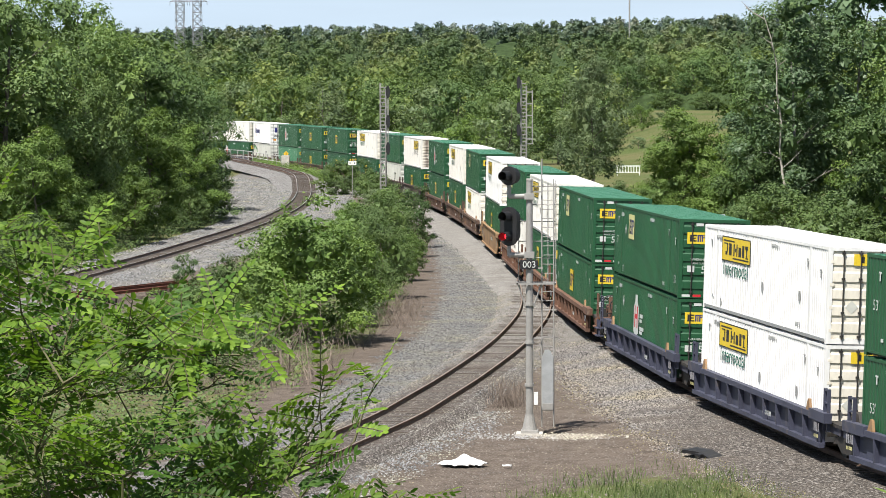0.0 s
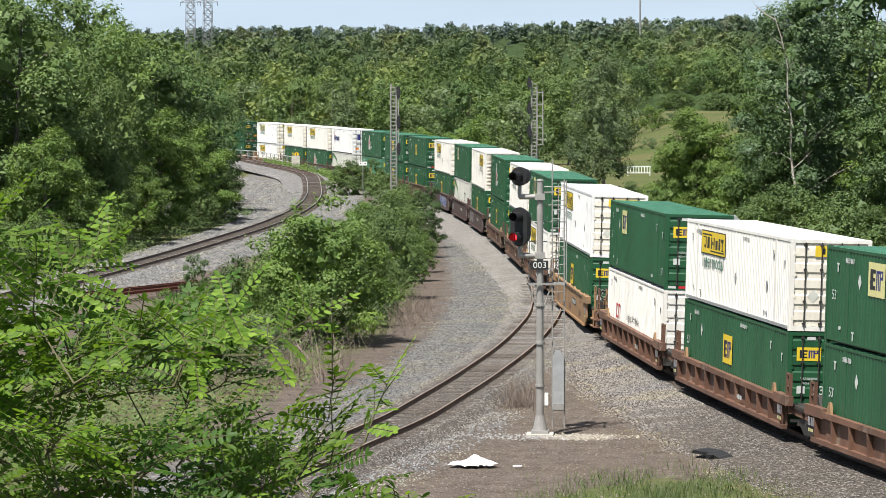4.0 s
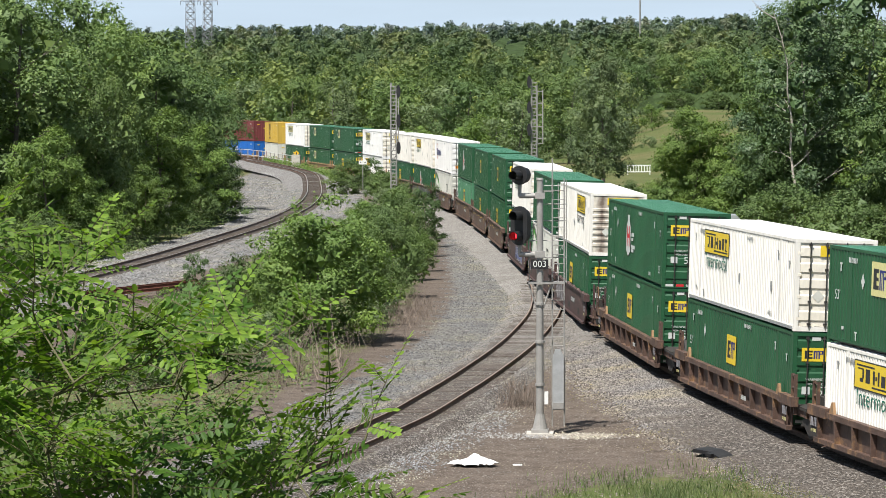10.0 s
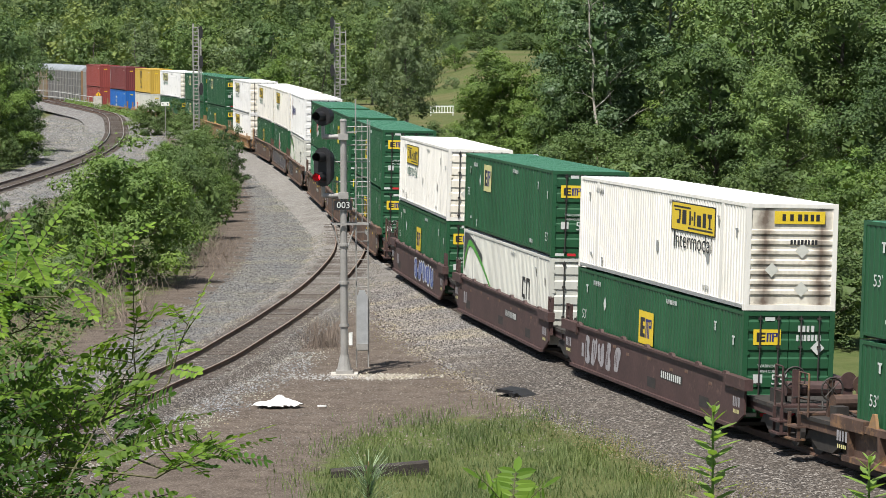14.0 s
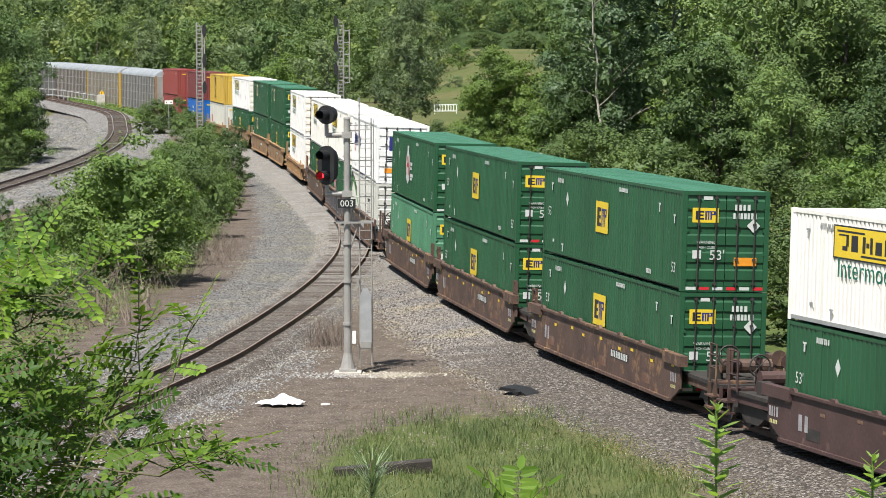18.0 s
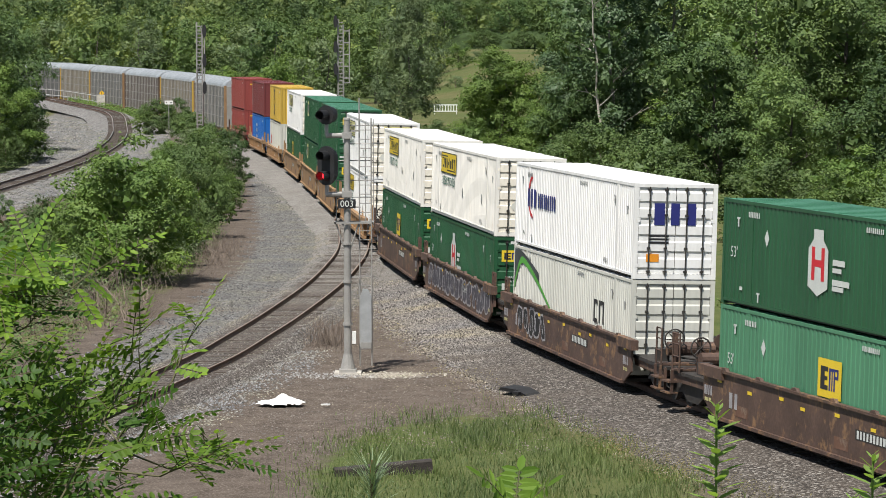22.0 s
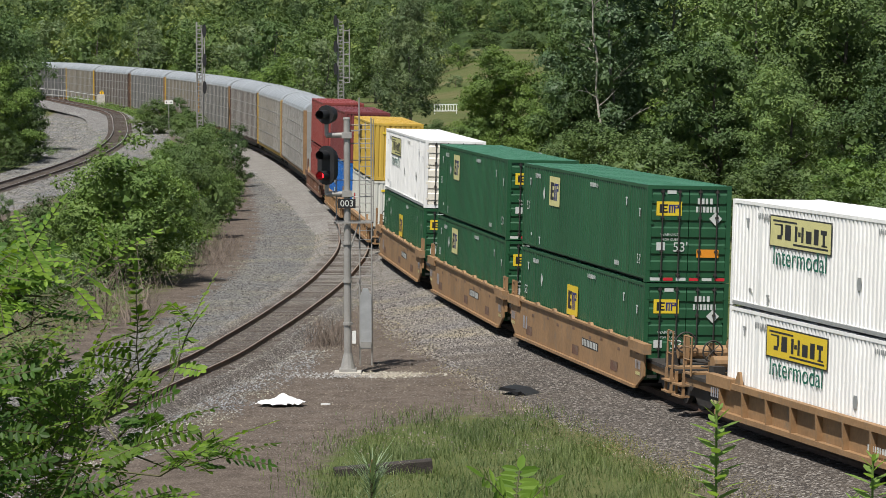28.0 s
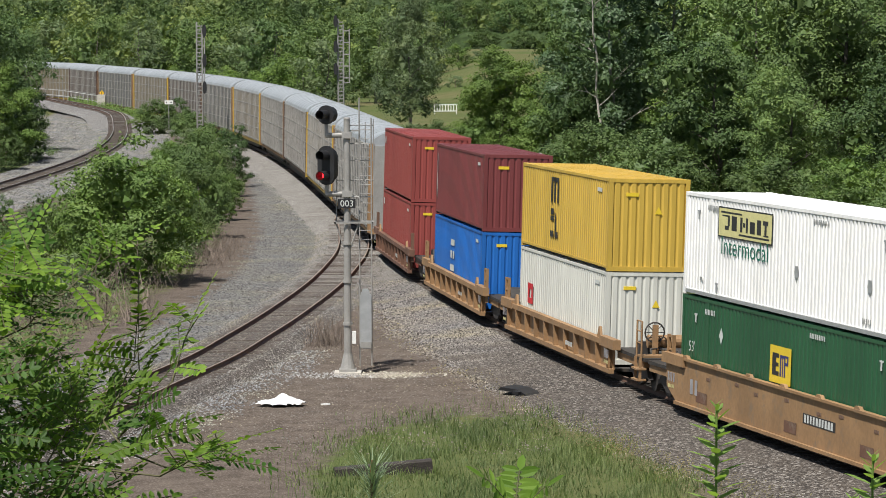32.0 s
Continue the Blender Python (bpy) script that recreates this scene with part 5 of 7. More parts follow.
# ---- plants ----
LEAF_OAK = leaf_material("mid green leaves", (.083, .138, .04), (.146, .207, .069), .2)
LEAF_DARK = leaf_material("dark green leaves", (.06, .11, .035), (.113, .173, .06), .18)
LEAF_COTTON = leaf_material("glossy cottonwood leaves", (.068, .125, .05), (.135, .195, .1), .24, .5, spec=.3)
LEAF_LIGHT = leaf_material("fresh light green leaves", (.099, .17, .035), (.163, .237, .06), .22)
LEAF_GREY = leaf_material("grey-green leaves", (.11, .16, .07), (.18, .23, .115), .22)
# One locust leaf in two tones: sun and shade painted into the colours.
LEAF_SUNLIT = leaf_material("locust leaves, sunlit colour", (.078, .155, .018), (.186, .29, .045), .46, patch=2.5)
LEAF_SHADE = leaf_material("locust leaves, shaded colour", (.035, .085, .012), (.08, .16, .025), .4)
M_BARK = material("grey-brown bark", (.1, .085, .07), .9, vary=.3, scale=4, bump=.6)
M_BARK_PALE = material("pale weathered bark", (.24, .22, .19), .9, vary=.25, scale=4, bump=.5)
M_BLEACHED = material("bleached dead wood", (.42, .38, .33), .85, vary=.2, scale=3, bump=.4)
M_TWIG = material("dead grey-brown twigs", (.19, .15, .12), .9, vary=.3, scale=3)
M_STEM = material("green-brown stems", (.08, .075, .03), .8, vary=.2, scale=6)


def leaf_quads(rng, centres, normals, size, slim=.55):
    """One pointed leaf, a folded diamond, at each centre."""
    n = len(centres)
    a = rng.normal(size=(n, 3))
    nrm = normals + rng.normal(size=(n, 3)) * .24
    nrm /= np.linalg.norm(nrm, axis=1)[:, None] + 1e-9
    u = a - (a * nrm).sum(1)[:, None] * nrm
    u /= np.linalg.norm(u, axis=1)[:, None] + 1e-9
    w = np.cross(nrm, u)
    s = (size * rng.uniform(.6, 1.35, n))[:, None]
    v = np.stack([centres - u * s, centres + w * s * slim - nrm * s * .12, centres + u * s, centres - w * s * slim - nrm * s * .12], 1)
    return v.reshape(-1, 3), np.arange(n * 4).reshape(-1, 4)


def leaf_tris(rng, centres, normals, size, loose=.42, slim=.55):
    """One pointed leaf or leaf tip at each centre."""
    n = len(centres)
    nrm = normals + rng.normal(size=(n, 3)) * loose
    nrm /= np.linalg.norm(nrm, axis=1)[:, None] + 1e-9
    a = rng.normal(size=(n, 3)) + np.array([0, 0, -.5])
    u = a - (a * nrm).sum(1)[:, None] * nrm
    u /= np.linalg.norm(u, axis=1)[:, None] + 1e-9
    w = np.cross(nrm, u) * slim
    s = (size * rng.uniform(.6, 1.4, n))[:, None]
    return np.stack([centres + u * s, centres - (u * .6 - w) * s, centres - (u * .6 + w) * s], 1).reshape(-1, 3)


def sprays(rng, c, r, flat, n, size):
    """The shaded inside of a clump: a few broad sprays round its middle."""
    d = rng.normal(size=(n, 3))
    d /= np.linalg.norm(d, axis=1)[:, None]
    return leaf_tris(rng, c + d * (r * rng.uniform(.35, .62, n))[:, None] * np.array([1, 1, flat]), d, np.full(n, size), .5, .8)


def crown(rng, H, W, base, lobes, per_lobe, leaf, lobe_r=(.06, .12), droop=0.0, low=.06, boughs=14, flat=.75, peak=.4, inner=.72, deep=40):
    """Leaves in many overhanging clumps on rounded boughs, within a crown of height H and width W that begins at base."""
    out, heads = [], []
    for k in range(boughs):
        u = (k + rng.random() * .7) / boughs
        z = base + (H - base) * (low + (.86 - low) * u)
        t = (z - base) / (H - base)
        wide = math.sqrt(max(.06, 1 - ((t - peak) / .64) ** 2))
        span = W / 2 * wide * (rng.uniform(.3, .74) if t < .72 else rng.uniform(.05, .5))
        ang = k * 2.39996 + rng.random() * .8
        R = W * rng.uniform(.17, .26) * (.72 + .35 * wide)
        head = np.array([math.cos(ang) * span, math.sin(ang) * span, z])
        heads.append((head, R, np.array([math.cos(ang), math.sin(ang), 0]) * min(1, span / (W * .25))))
        out.append(sprays(rng, head, R * inner * 1.3, .9, deep, max(leaf * 1.3, R * .16 * (40 / deep) ** .5)))
    for k in range(lobes):
        head, R, way = heads[k % boughs]
        g = rng.normal(size=3) + way * .9
        g /= np.linalg.norm(g)
        if g[2] < -.25:
            g[2] *= -.7
        c = head + g * R * rng.uniform(.6, 1.05)
        c[2] = max(c[2], base + (H - base) * low * .5)
        r = W * rng.uniform(*lobe_r)
        n = int(per_lobe * rng.uniform(.7, 1.3) * (r / (W * sum(lobe_r) / 2)) ** 1.5)
        d = rng.normal(size=(n, 3))
        d /= np.linalg.norm(d, axis=1)[:, None]
        d[:, 2] = np.where(d[:, 2] < -.3, -d[:, 2], d[:, 2])
        stray = np.where(rng.random(n) < .12, rng.uniform(1.1, 1.5, n), 1)
        p = c + d * (r * rng.uniform(.55, 1.2, n) * stray)[:, None] * np.array([1, 1, flat * rng.uniform(.8, 1.3)])
        p[:, 2] -= (droop + .12) * r * (np.hypot(d[:, 0], d[:, 1]) ** 2) * rng.uniform(.3, 1.5, n)
        out.append(leaf_tris(rng, p, d * .7 + g * .3 + np.array([0, 0, .35]), leaf))
        out.append(sprays(rng, c - np.array([0, 0, r * .12]), r, flat, 8, max(leaf * 1.2, r * .26)))
    v = np.concatenate(out)
    return v, np.arange(len(v)).reshape(-1, 3)


def limbs(rng, H, W, base, r0, count, lift=.5):
    g = Geo()
    p = Vector((0, 0, -.4))
    steps = 6
    spine = [p]
    for i in range(steps):
        p = p + Vector((rng.normal() * .02 * H, rng.normal() * .02 * H, (H * .86 + .4) / steps))
        spine.append(p)
    for i in range(steps):
        g.tube(spine[i], spine[i + 1], r0 * (1 - i / steps * .85), r0 * (1 - (i + 1) / steps * .85), 7)
    for k in range(count):
        t = .25 + .7 * k / count
        i = min(steps - 1, int(t * steps))
        a = spine[i].lerp(spine[i + 1], t * steps - i)
        ang = k * 2.4 + rng.random()
        ln = W * .46 * (1 - .55 * t) * rng.uniform(.7, 1.1)
        m = a + Vector((math.cos(ang) * ln * .55, math.sin(ang) * ln * .55, ln * lift * .6))
        e = a + Vector((math.cos(ang + .2) * ln, math.sin(ang + .2) * ln, ln * lift * 1.1))
        rr = r0 * .38 * (1.1 - t)
        g.tube(a, m, rr, rr * .65, 5)
        g.tube(m, e, rr * .65, rr * .2, 5)
        g.tube(m, m + Vector((math.cos(ang + 1.1) * ln * .45, math.sin(ang + 1.1) * ln * .45, ln * .4)), rr * .5, rr * .15, 4)
    return g


def tree_kind(seed, name, label, H, W, base, lobes, per_lobe, leaf, leaves, bark, r0=.2, **kw):
    rng = np.random.default_rng(seed)
    t = thing(name, label, "tree" if name == "tree" else "shrub")
    part("trunk", limbs(rng, H, W, base, r0, 11), bark, t)
    v, q = crown(rng, H, W, base, lobes, per_lobe, leaf, **kw)
    part("crown", rows_mesh("crown", v, q, leaves), None, t)
    return t


KINDS = {}
KINDS["oak"] = tree_kind(1, "tree", "tall broadleaf tree with a full mid-green crown", 16, 10, 1.2, 135, 150, .115, LEAF_OAK, M_BARK, .24, boughs=24, droop=.35)
KINDS["maple"] = tree_kind(2, "tree", "broad leafy tree with dense dark green foliage", 14, 9.5, .8, 135, 150, .115, LEAF_DARK, M_BARK, .22, boughs=24)
KINDS["cottonwood"] = tree_kind(4, "tree", "tall open tree with pale limbs and dark leaves", 20, 10, 1.0, 105, 150, .112, LEAF_COTTON, M_BARK_PALE, .15, boughs=30, lobe_r=(.06, .115), inner=.5)
KINDS["willow"] = tree_kind(5, "tree", "grey-green willow with drooping feathery foliage", 15, 9, .8, 110, 170, .1, LEAF_GREY, M_BARK, .22, droop=.8, boughs=26, lobe_r=(.06, .115))
KINDS["poplar"] = tree_kind(6, "tree", "young tree with fresh light green crown", 10, 6.5, .2, 110, 150, .085, LEAF_LIGHT, M_BARK, .13, boughs=18)
KINDS["far_oak"] = tree_kind(11, "tree", "distant broadleaf tree with rounded green crown", 14, 10, .5, 50, 115, .17, LEAF_OAK, M_BARK, .22, boughs=16, lobe_r=(.1, .17))
KINDS["far_maple"] = tree_kind(12, "tree", "distant broadleaf tree with darker rounded crown", 14, 10, .5, 50, 115, .17, LEAF_DARK, M_BARK, .22, boughs=16, lobe_r=(.1, .17))
KINDS["far_willow"] = tree_kind(13, "tree", "distant grey-green tree with feathery crown", 13, 9, .3, 50, 115, .15, LEAF_GREY, M_BARK, .2, droop=.6, boughs=16, lobe_r=(.1, .17))
KINDS["far_poplar"] = tree_kind(14, "tree", "distant fresh light green young tree", 9, 7, .3, 42, 110, .14, LEAF_LIGHT, M_BARK, .14, boughs=14, lobe_r=(.1, .17))
KINDS["shrub"] = tree_kind(7, "shrub", "dense light green shrub beside the gravel path", 4.6, 4.6, .1, 110, 120, .058, LEAF_LIGHT, M_TWIG, .06, boughs=18, peak=.5)
KINDS["thicket"] = tree_kind(8, "shrub", "tangled mid-green shrub thicket", 4.0, 4.8, .05, 95, 105, .06, LEAF_OAK, M_TWIG, .06, boughs=16)
KINDS["cedar"] = tree_kind(9, "shrub", "dark narrow bushy shrub", 5.5, 3.2, .1, 62, 105, .055, LEAF_DARK, M_TWIG, .07, boughs=15)
KINDS["sapling"] = tree_kind(10, "shrub", "low grey-green bush beside the tracks", 2.6, 3.0, .02, 40, 100, .05, LEAF_GREY, M_TWIG, .04, boughs=10)
USED = set()


def plant(kind_name, x, y, height, wide=1.0, turn=None, group=""):
    src = KINDS[kind_name]
    H0 = {"oak": 16, "maple": 14, "cottonwood": 20, "willow": 15, "poplar": 10, "far_oak": 14, "far_maple": 14, "far_willow": 13, "far_poplar": 9, "shrub": 4.6, "thicket": 4.0, "cedar": 5.5, "sapling": 2.6}[kind_name]
    s = height / H0
    ob = src if kind_name not in USED else copy_thing(src, Matrix())
    USED.add(kind_name)
    ob.matrix_basis = pose(x, y, float(ground_z(x, y)) - .05, 0, 0, random.uniform(0, 360) if turn is None else turn) @ Matrix.Diagonal((s * wide, s * wide, s, 1))
    if group:
        ob["group"] = group
    return ob


LEFT_WOOD = [("oak", -44, 212, 19.5, 1.05), ("maple", -48, 226, 20.5, 1.0), ("oak", -41.5, 232, 17.3, .95), ("far_oak", -51, 208, 18.5, 1.0), ("poplar", -38.9, 198, 8.8, 1.1), ("oak", -38.4, 216, 13, .75), ("oak", -46, 250, 20.8, 1.0), ("maple", -41, 255, 16, 1.0),
             ("far_oak", -54, 238, 19, 1.0), ("far_oak", -44.5, 275, 17.5, 1.0), ("maple", -39.8, 278, 12.5, .9), ("poplar", -37.9, 240, 9.8, 1.1), ("poplar", -37.3, 254, 8.6, 1.15), ("shrub", -36.8, 226, 5.2, 1.0),
             ("thicket", -36.8, 262, 4.5, 1.1), ("thicket", -36.2, 250, 3.2, 1.0), ("shrub", -38.5, 200, 5.5, 1), ("thicket", -37.2, 190, 3.4, 1.1), ("thicket", -39.5, 182, 3.6, 1.2), ("shrub", -38, 212, 4.6, 1.0),
             ("thicket", -42, 176, 4.0, 1.2), ("shrub", -44, 186, 6, 1.1), ("oak", -47, 196, 15, 1), ("poplar", -42.5, 292, 11, 1), ("thicket", -38.8, 272, 4.2, 1.1), ("far_oak", -47, 300, 15, 1.1), ("far_maple", -52, 330, 14, 1.1), ("far_oak", -60, 350, 14, 1.1), ("far_maple", -68, 380, 14, 1.1), ("far_oak", -78, 410, 14, 1.1), ("far_maple", -88, 440, 14, 1.1), ("far_oak", -72, 330, 16, 1.2)]
RIGHT_WOOD = [("thicket", 13.5, 108, 3.8, 1.3), ("thicket", 15, 122, 4.2, 1.3), ("shrub", 18, 136, 4.6, 1.2), ("thicket", 17.5, 116, 4.2, 1.3), ("thicket", 20, 128, 4.6, 1.3), ("thicket", 22, 140, 4.8, 1.3), ("cottonwood", 11.6, 212, 20.5, 1.0), ("cottonwood", 16, 217, 22, 1.05), ("maple", 10.6, 222, 14.5, .75), ("oak", 20, 190, 15, 1.05), ("oak", 24, 184, 17, 1.0), ("maple", 16, 182, 11.5, 1.0), ("oak", 28, 200, 19, 1), ("oak", 19.5, 172, 9.5, 1.1), ("far_oak", 23, 220, 22, 1),
              ("far_oak", 33, 214, 21, 1), ("maple", 29, 182, 14.5, 1), ("poplar", 4.6, 235, 9.8, 1.1), ("poplar", 5.9, 238, 8.8, 1.1), ("poplar", 3.6, 237, 7.4, 1.1), ("shrub", 7.4, 214, 6.0, 1.1), ("thicket", 9.8, 196, 5, 1.2), ("maple", 11.4, 226, 12.5, .9), ("shrub", 2.4, 222, 4.4, 1.0), ("thicket", 12.5, 178, 5, 1.2),
              ("maple", 25.5, 166, 11, 1.1), ("oak", 31, 160, 13, 1.1), ("thicket", 17, 160, 4.2, 1.3), ("shrub", 21, 152, 5, 1.2), ("far_maple", 37, 188, 17, 1), ("oak", 21.5, 205, 17, 1.05), ("thicket", 26, 148, 5.0, 1.3), ("poplar", 16.5, 192, 10, 1.1),
              ("sapling", 1.5, 205, 2.6, 1.2), ("thicket", -1, 250, 3.5, 1.2), ("sapling", .5, 240, 2.8, 1.2), ("thicket", 3.5, 258, 3.6, 1.2), ("sapling", -3, 268, 3.0, 1.3), ("far_oak", 13.5, 240, 15, 1), ("far_maple", 27, 230, 22, 1.1), ("maple", 9.2, 212, 9, .9), ("maple", 34, 172, 13, 1.1), ("far_oak", 39, 200, 19, 1.1)]
MIDDLE = [("shrub", -14.1, 134, 6.2, 1.1), ("shrub", -15.8, 139, 4.8, .95), ("thicket", -18.8, 142, 3.3, .85), ("cedar", -21.7, 148, 3.5, .75), ("thicket", -20.3, 138, 2.4, .8), ("sapling", -17.6, 122, 1.7, 1.2), ("sapling", -19.6, 117, 1.7, 1.2), ("sapling", -15.9, 127, 2.0, 1.1),
          ("thicket", -13.5, 163, 4.4, .8), ("thicket", -12.9, 152, 3.1, .75), ("sapling", -12.3, 144, 1.8, 1.0), ("thicket", -15.7, 173, 4.3, .9), ("shrub", -17.3, 192, 3.9, .95), ("thicket", -15.0, 186, 4.5, .85), ("cedar", -14.9, 215, 4.8, .95), ("cedar", -14.1, 203, 4.3, .85), ("thicket", -16.6, 208, 3.9, .9),
          ("thicket", -18.6, 180, 2.8, .9), ("thicket", -17.4, 157, 3.2, .95), ("sapling", -21.3, 160, 1.5, 1.2), ("cedar", -16.2, 148, 4.0, .9), ("sapling", -22, 224, 1.8, 1.3), ("thicket", -21.5, 240, 2.4, 1.2), ("sapling", -18.6, 128, 1.9, 1.1), ("shrub", -12.9, 178, 3.0, .7),
          ("thicket", -18.4, 124, 2.3, .9), ("thicket", -16.6, 120.5, 1.9, .9), ("shrub", -20.3, 129, 2.6, .9), ("thicket", -19.8, 114, 2.0, 1.0), ("thicket", -17.8, 112, 1.6, 1.0), ("sapling", -15.2, 123, 1.7, 1.0), ("thicket", -21.6, 121, 2.2, 1.0),
          ("thicket", -30.4, 323, 3.6, 1.2), ("cedar", -28.3, 322, 4.2, 1.2), ("thicket", -25, 300, 3.2, 1.2), ("sapling", -30.2, 322, 2.2, 1.3), ("thicket", -20.5, 262, 3.0, 1.2), ("sapling", -23.2, 280, 2.2, 1.2)]
BACK = [("willow", -3.6, 330, 15.8, .92), ("far_willow", -15.5, 392, 10, 1.1), ("far_oak", -17, 430, 13, 1.0), ("far_maple", -24, 440, 13, 1.1), ("far_willow", -30, 452, 12, 1.1), ("far_oak", -37, 462, 14, 1.1), ("far_willow", -46, 476, 13, 1.1), ("far_poplar", -20, 415, 8, 1.2), ("far_oak", -55, 486, 14, 1.1), ("far_willow", -64, 492, 13, 1.1), ("far_maple", -73, 502, 14, 1.1),
        ("far_oak", -84, 502, 14, 1.1), ("far_oak", -10, 450, 14, 1.0), ("far_maple", -6, 520, 12, 1.0), ("far_maple", 0, 735, 13, 1.1), ("far_oak", 8, 745, 14, 1.1), ("far_maple", 16, 738, 13, 1.1), ("far_oak", 24, 750, 14, 1.1), ("far_willow", 4, 765, 14, 1.1), ("far_maple", 30, 730, 13, 1.1), ("far_oak", 12, 785, 16, 1.1), ("far_oak", 20, 790, 17, 1.1), ("thicket", 10, 712, 4.5, 1.6), ("thicket", 19, 714, 4, 1.6), ("far_poplar", 3, 560, 5, 1.3), ("thicket", 9, 520, 3.4, 1.4), ("far_poplar", 24, 600, 7, 1.2), ("far_maple", 23, 560, 11, 1.1), ("sapling", 2, 470, 2.0, 1.4), ("sapling", 8, 600, 3.0, 1.5), ("far_willow", -6, 424, 11, 1.0), ("far_willow", -95, 505, 14, 1.1), ("far_poplar", -19, 402, 7.5, 1.2), ("far_maple", -106, 505, 14, 1.1), ("far_poplar", -24, 412, 6, 1.2), ("far_poplar", -31, 427, 6, 1.2), ("far_poplar", -40, 442, 6, 1.2), ("far_willow", -50, 458, 7, 1.2)]
for name, rows_, grp in (("left", LEFT_WOOD, "trees by the curving track"), ("right", RIGHT_WOOD, "trees beyond the train"), ("mid", MIDDLE, "shrubs between the tracks"), ("back", BACK, "trees behind the far bend")):
    for k, x, y, h, w in rows_:
        plant(k, x, y, h, w, group=grp)


for name in KINDS:
    if name not in USED:
        for o in (*KINDS[name].children_recursive, KINDS[name]):
            bpy.data.objects.remove(o)


def far_woods():
    """Woods over the hills: rounded crowns of leaf clumps; past the first rows only the tops show."""
    rng = np.random.default_rng(21)
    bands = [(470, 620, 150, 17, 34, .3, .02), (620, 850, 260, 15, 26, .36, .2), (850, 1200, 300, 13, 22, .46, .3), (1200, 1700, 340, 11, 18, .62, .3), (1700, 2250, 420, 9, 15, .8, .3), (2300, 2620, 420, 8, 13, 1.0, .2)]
    # Farther bands go paler and bluer: aerial haze painted into the leaf colours.
    hazed_shades = [(.114, .165, .048), (.114, .165, .052), (.114, .163, .06), (.115, .16, .073), (.125, .17, .112), (.17, .215, .205)]
    for (lo, hi, n, lobes, per, leaf, low), c0 in zip(bands, hazed_shades):
        kinds = [crown(rng, 12, rng.uniform(8, 11.5), .6, lobes, per, leaf, lobe_r=(.12, .22), low=low, boughs=7, peak=rng.uniform(.35, .55), inner=.85, deep=12)[0] for k in range(8)]
        spots = []
        for i in range(n):
            y = rng.uniform(lo, hi)
            x = y * rng.uniform(-.245, .19)
            if not (y < 720 and -.008 < x / y < .038):
                spots.append((x, y))
        # Far bands also get a narrower tone spread, flattened as by haze.
        for tone, (k, w) in enumerate(((.68 if lo < 1200 else .8, .92), (.95, 1.0), (1.22, 1.06), (1.5 if lo < 1200 else 1.3, 1.15))):
            V = []
            for i, (x, y) in enumerate(spots):
                if (i * 7 + i // 5) % 4 != tone:
                    continue
                h = rng.uniform(.75, 1.3) if rng.random() < .8 else rng.uniform(.5, .75)
                a, wide = rng.uniform(0, 6.28), h * rng.uniform(.8, 1.15)
                v = kinds[rng.integers(8)]
                c, q = math.cos(a) * wide, math.sin(a) * wide
                V.append(np.stack([v[:, 0] * c - v[:, 1] * q + x, v[:, 0] * q + v[:, 1] * c + y, v[:, 2] * h + float(ground_z(x, y)) - .3], 1))
            V = np.concatenate(V)
            m = leaf_material("distant leaves with haze tint", tuple(q * k * .8 * s for q, s in zip(c0, (w, 1, 1))), tuple(q * k * 1.15 * s for q, s in zip(c0, (w, 1, 1))), .25, .7, .05)
            thing("distant_woods", "wooded hillside of mixed green trees, haze tinted into farther rows", "woods", kind="stuff", data=rows_mesh("distant_woods", V, np.arange(len(V)).reshape(-1, 3), m))


def understory():
    """Added leaf sheet below the far tops; dark green stands in for their shade."""
    xs, ys = np.linspace(-1, 1, 110), np.concatenate([np.linspace(520, 1200, 80), np.linspace(1210, 2650, 80)])
    U, Y = np.meshgrid(xs, ys)
    X = Y * (-.03 + .235 * U)
    rough_ = np.array([[noise.noise((x * .09, y * .06, 3)) + .6 * noise.noise((x * .25, y * .2, 7)) for x, y in zip(a, b)] for a, b in zip(X, Y)])
    open_ = ((Y < 715) & (X / Y > -.008) & (X / Y < .038)) | (Y < 545)
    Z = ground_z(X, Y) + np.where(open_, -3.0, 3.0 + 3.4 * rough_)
    n, k = len(ys), len(xs)
    i, j = np.meshgrid(np.arange(n - 1), np.arange(k - 1), indexing="ij")
    q = np.stack([i * k + j, i * k + j + 1, (i + 1) * k + j + 1, (i + 1) * k + j], -1).reshape(-1, 4)
    # Darkened green: the shade under the crowns is put into this colour.
    m = material("far gap sheet, shade in colour", (.046, .072, .027), .9, vary=.35, scale=.16, fine=.4, spec=.05, bump=1.0, bump_scale=.6, second=(.055, .08, .034), amount=.5)
    thing("distant_woods", "added low leaf sheet between distant trees, shade painted dark", "woods", kind="stuff", data=rows_mesh("understory", np.stack([X, Y, Z], -1).reshape(-1, 3), q, m))


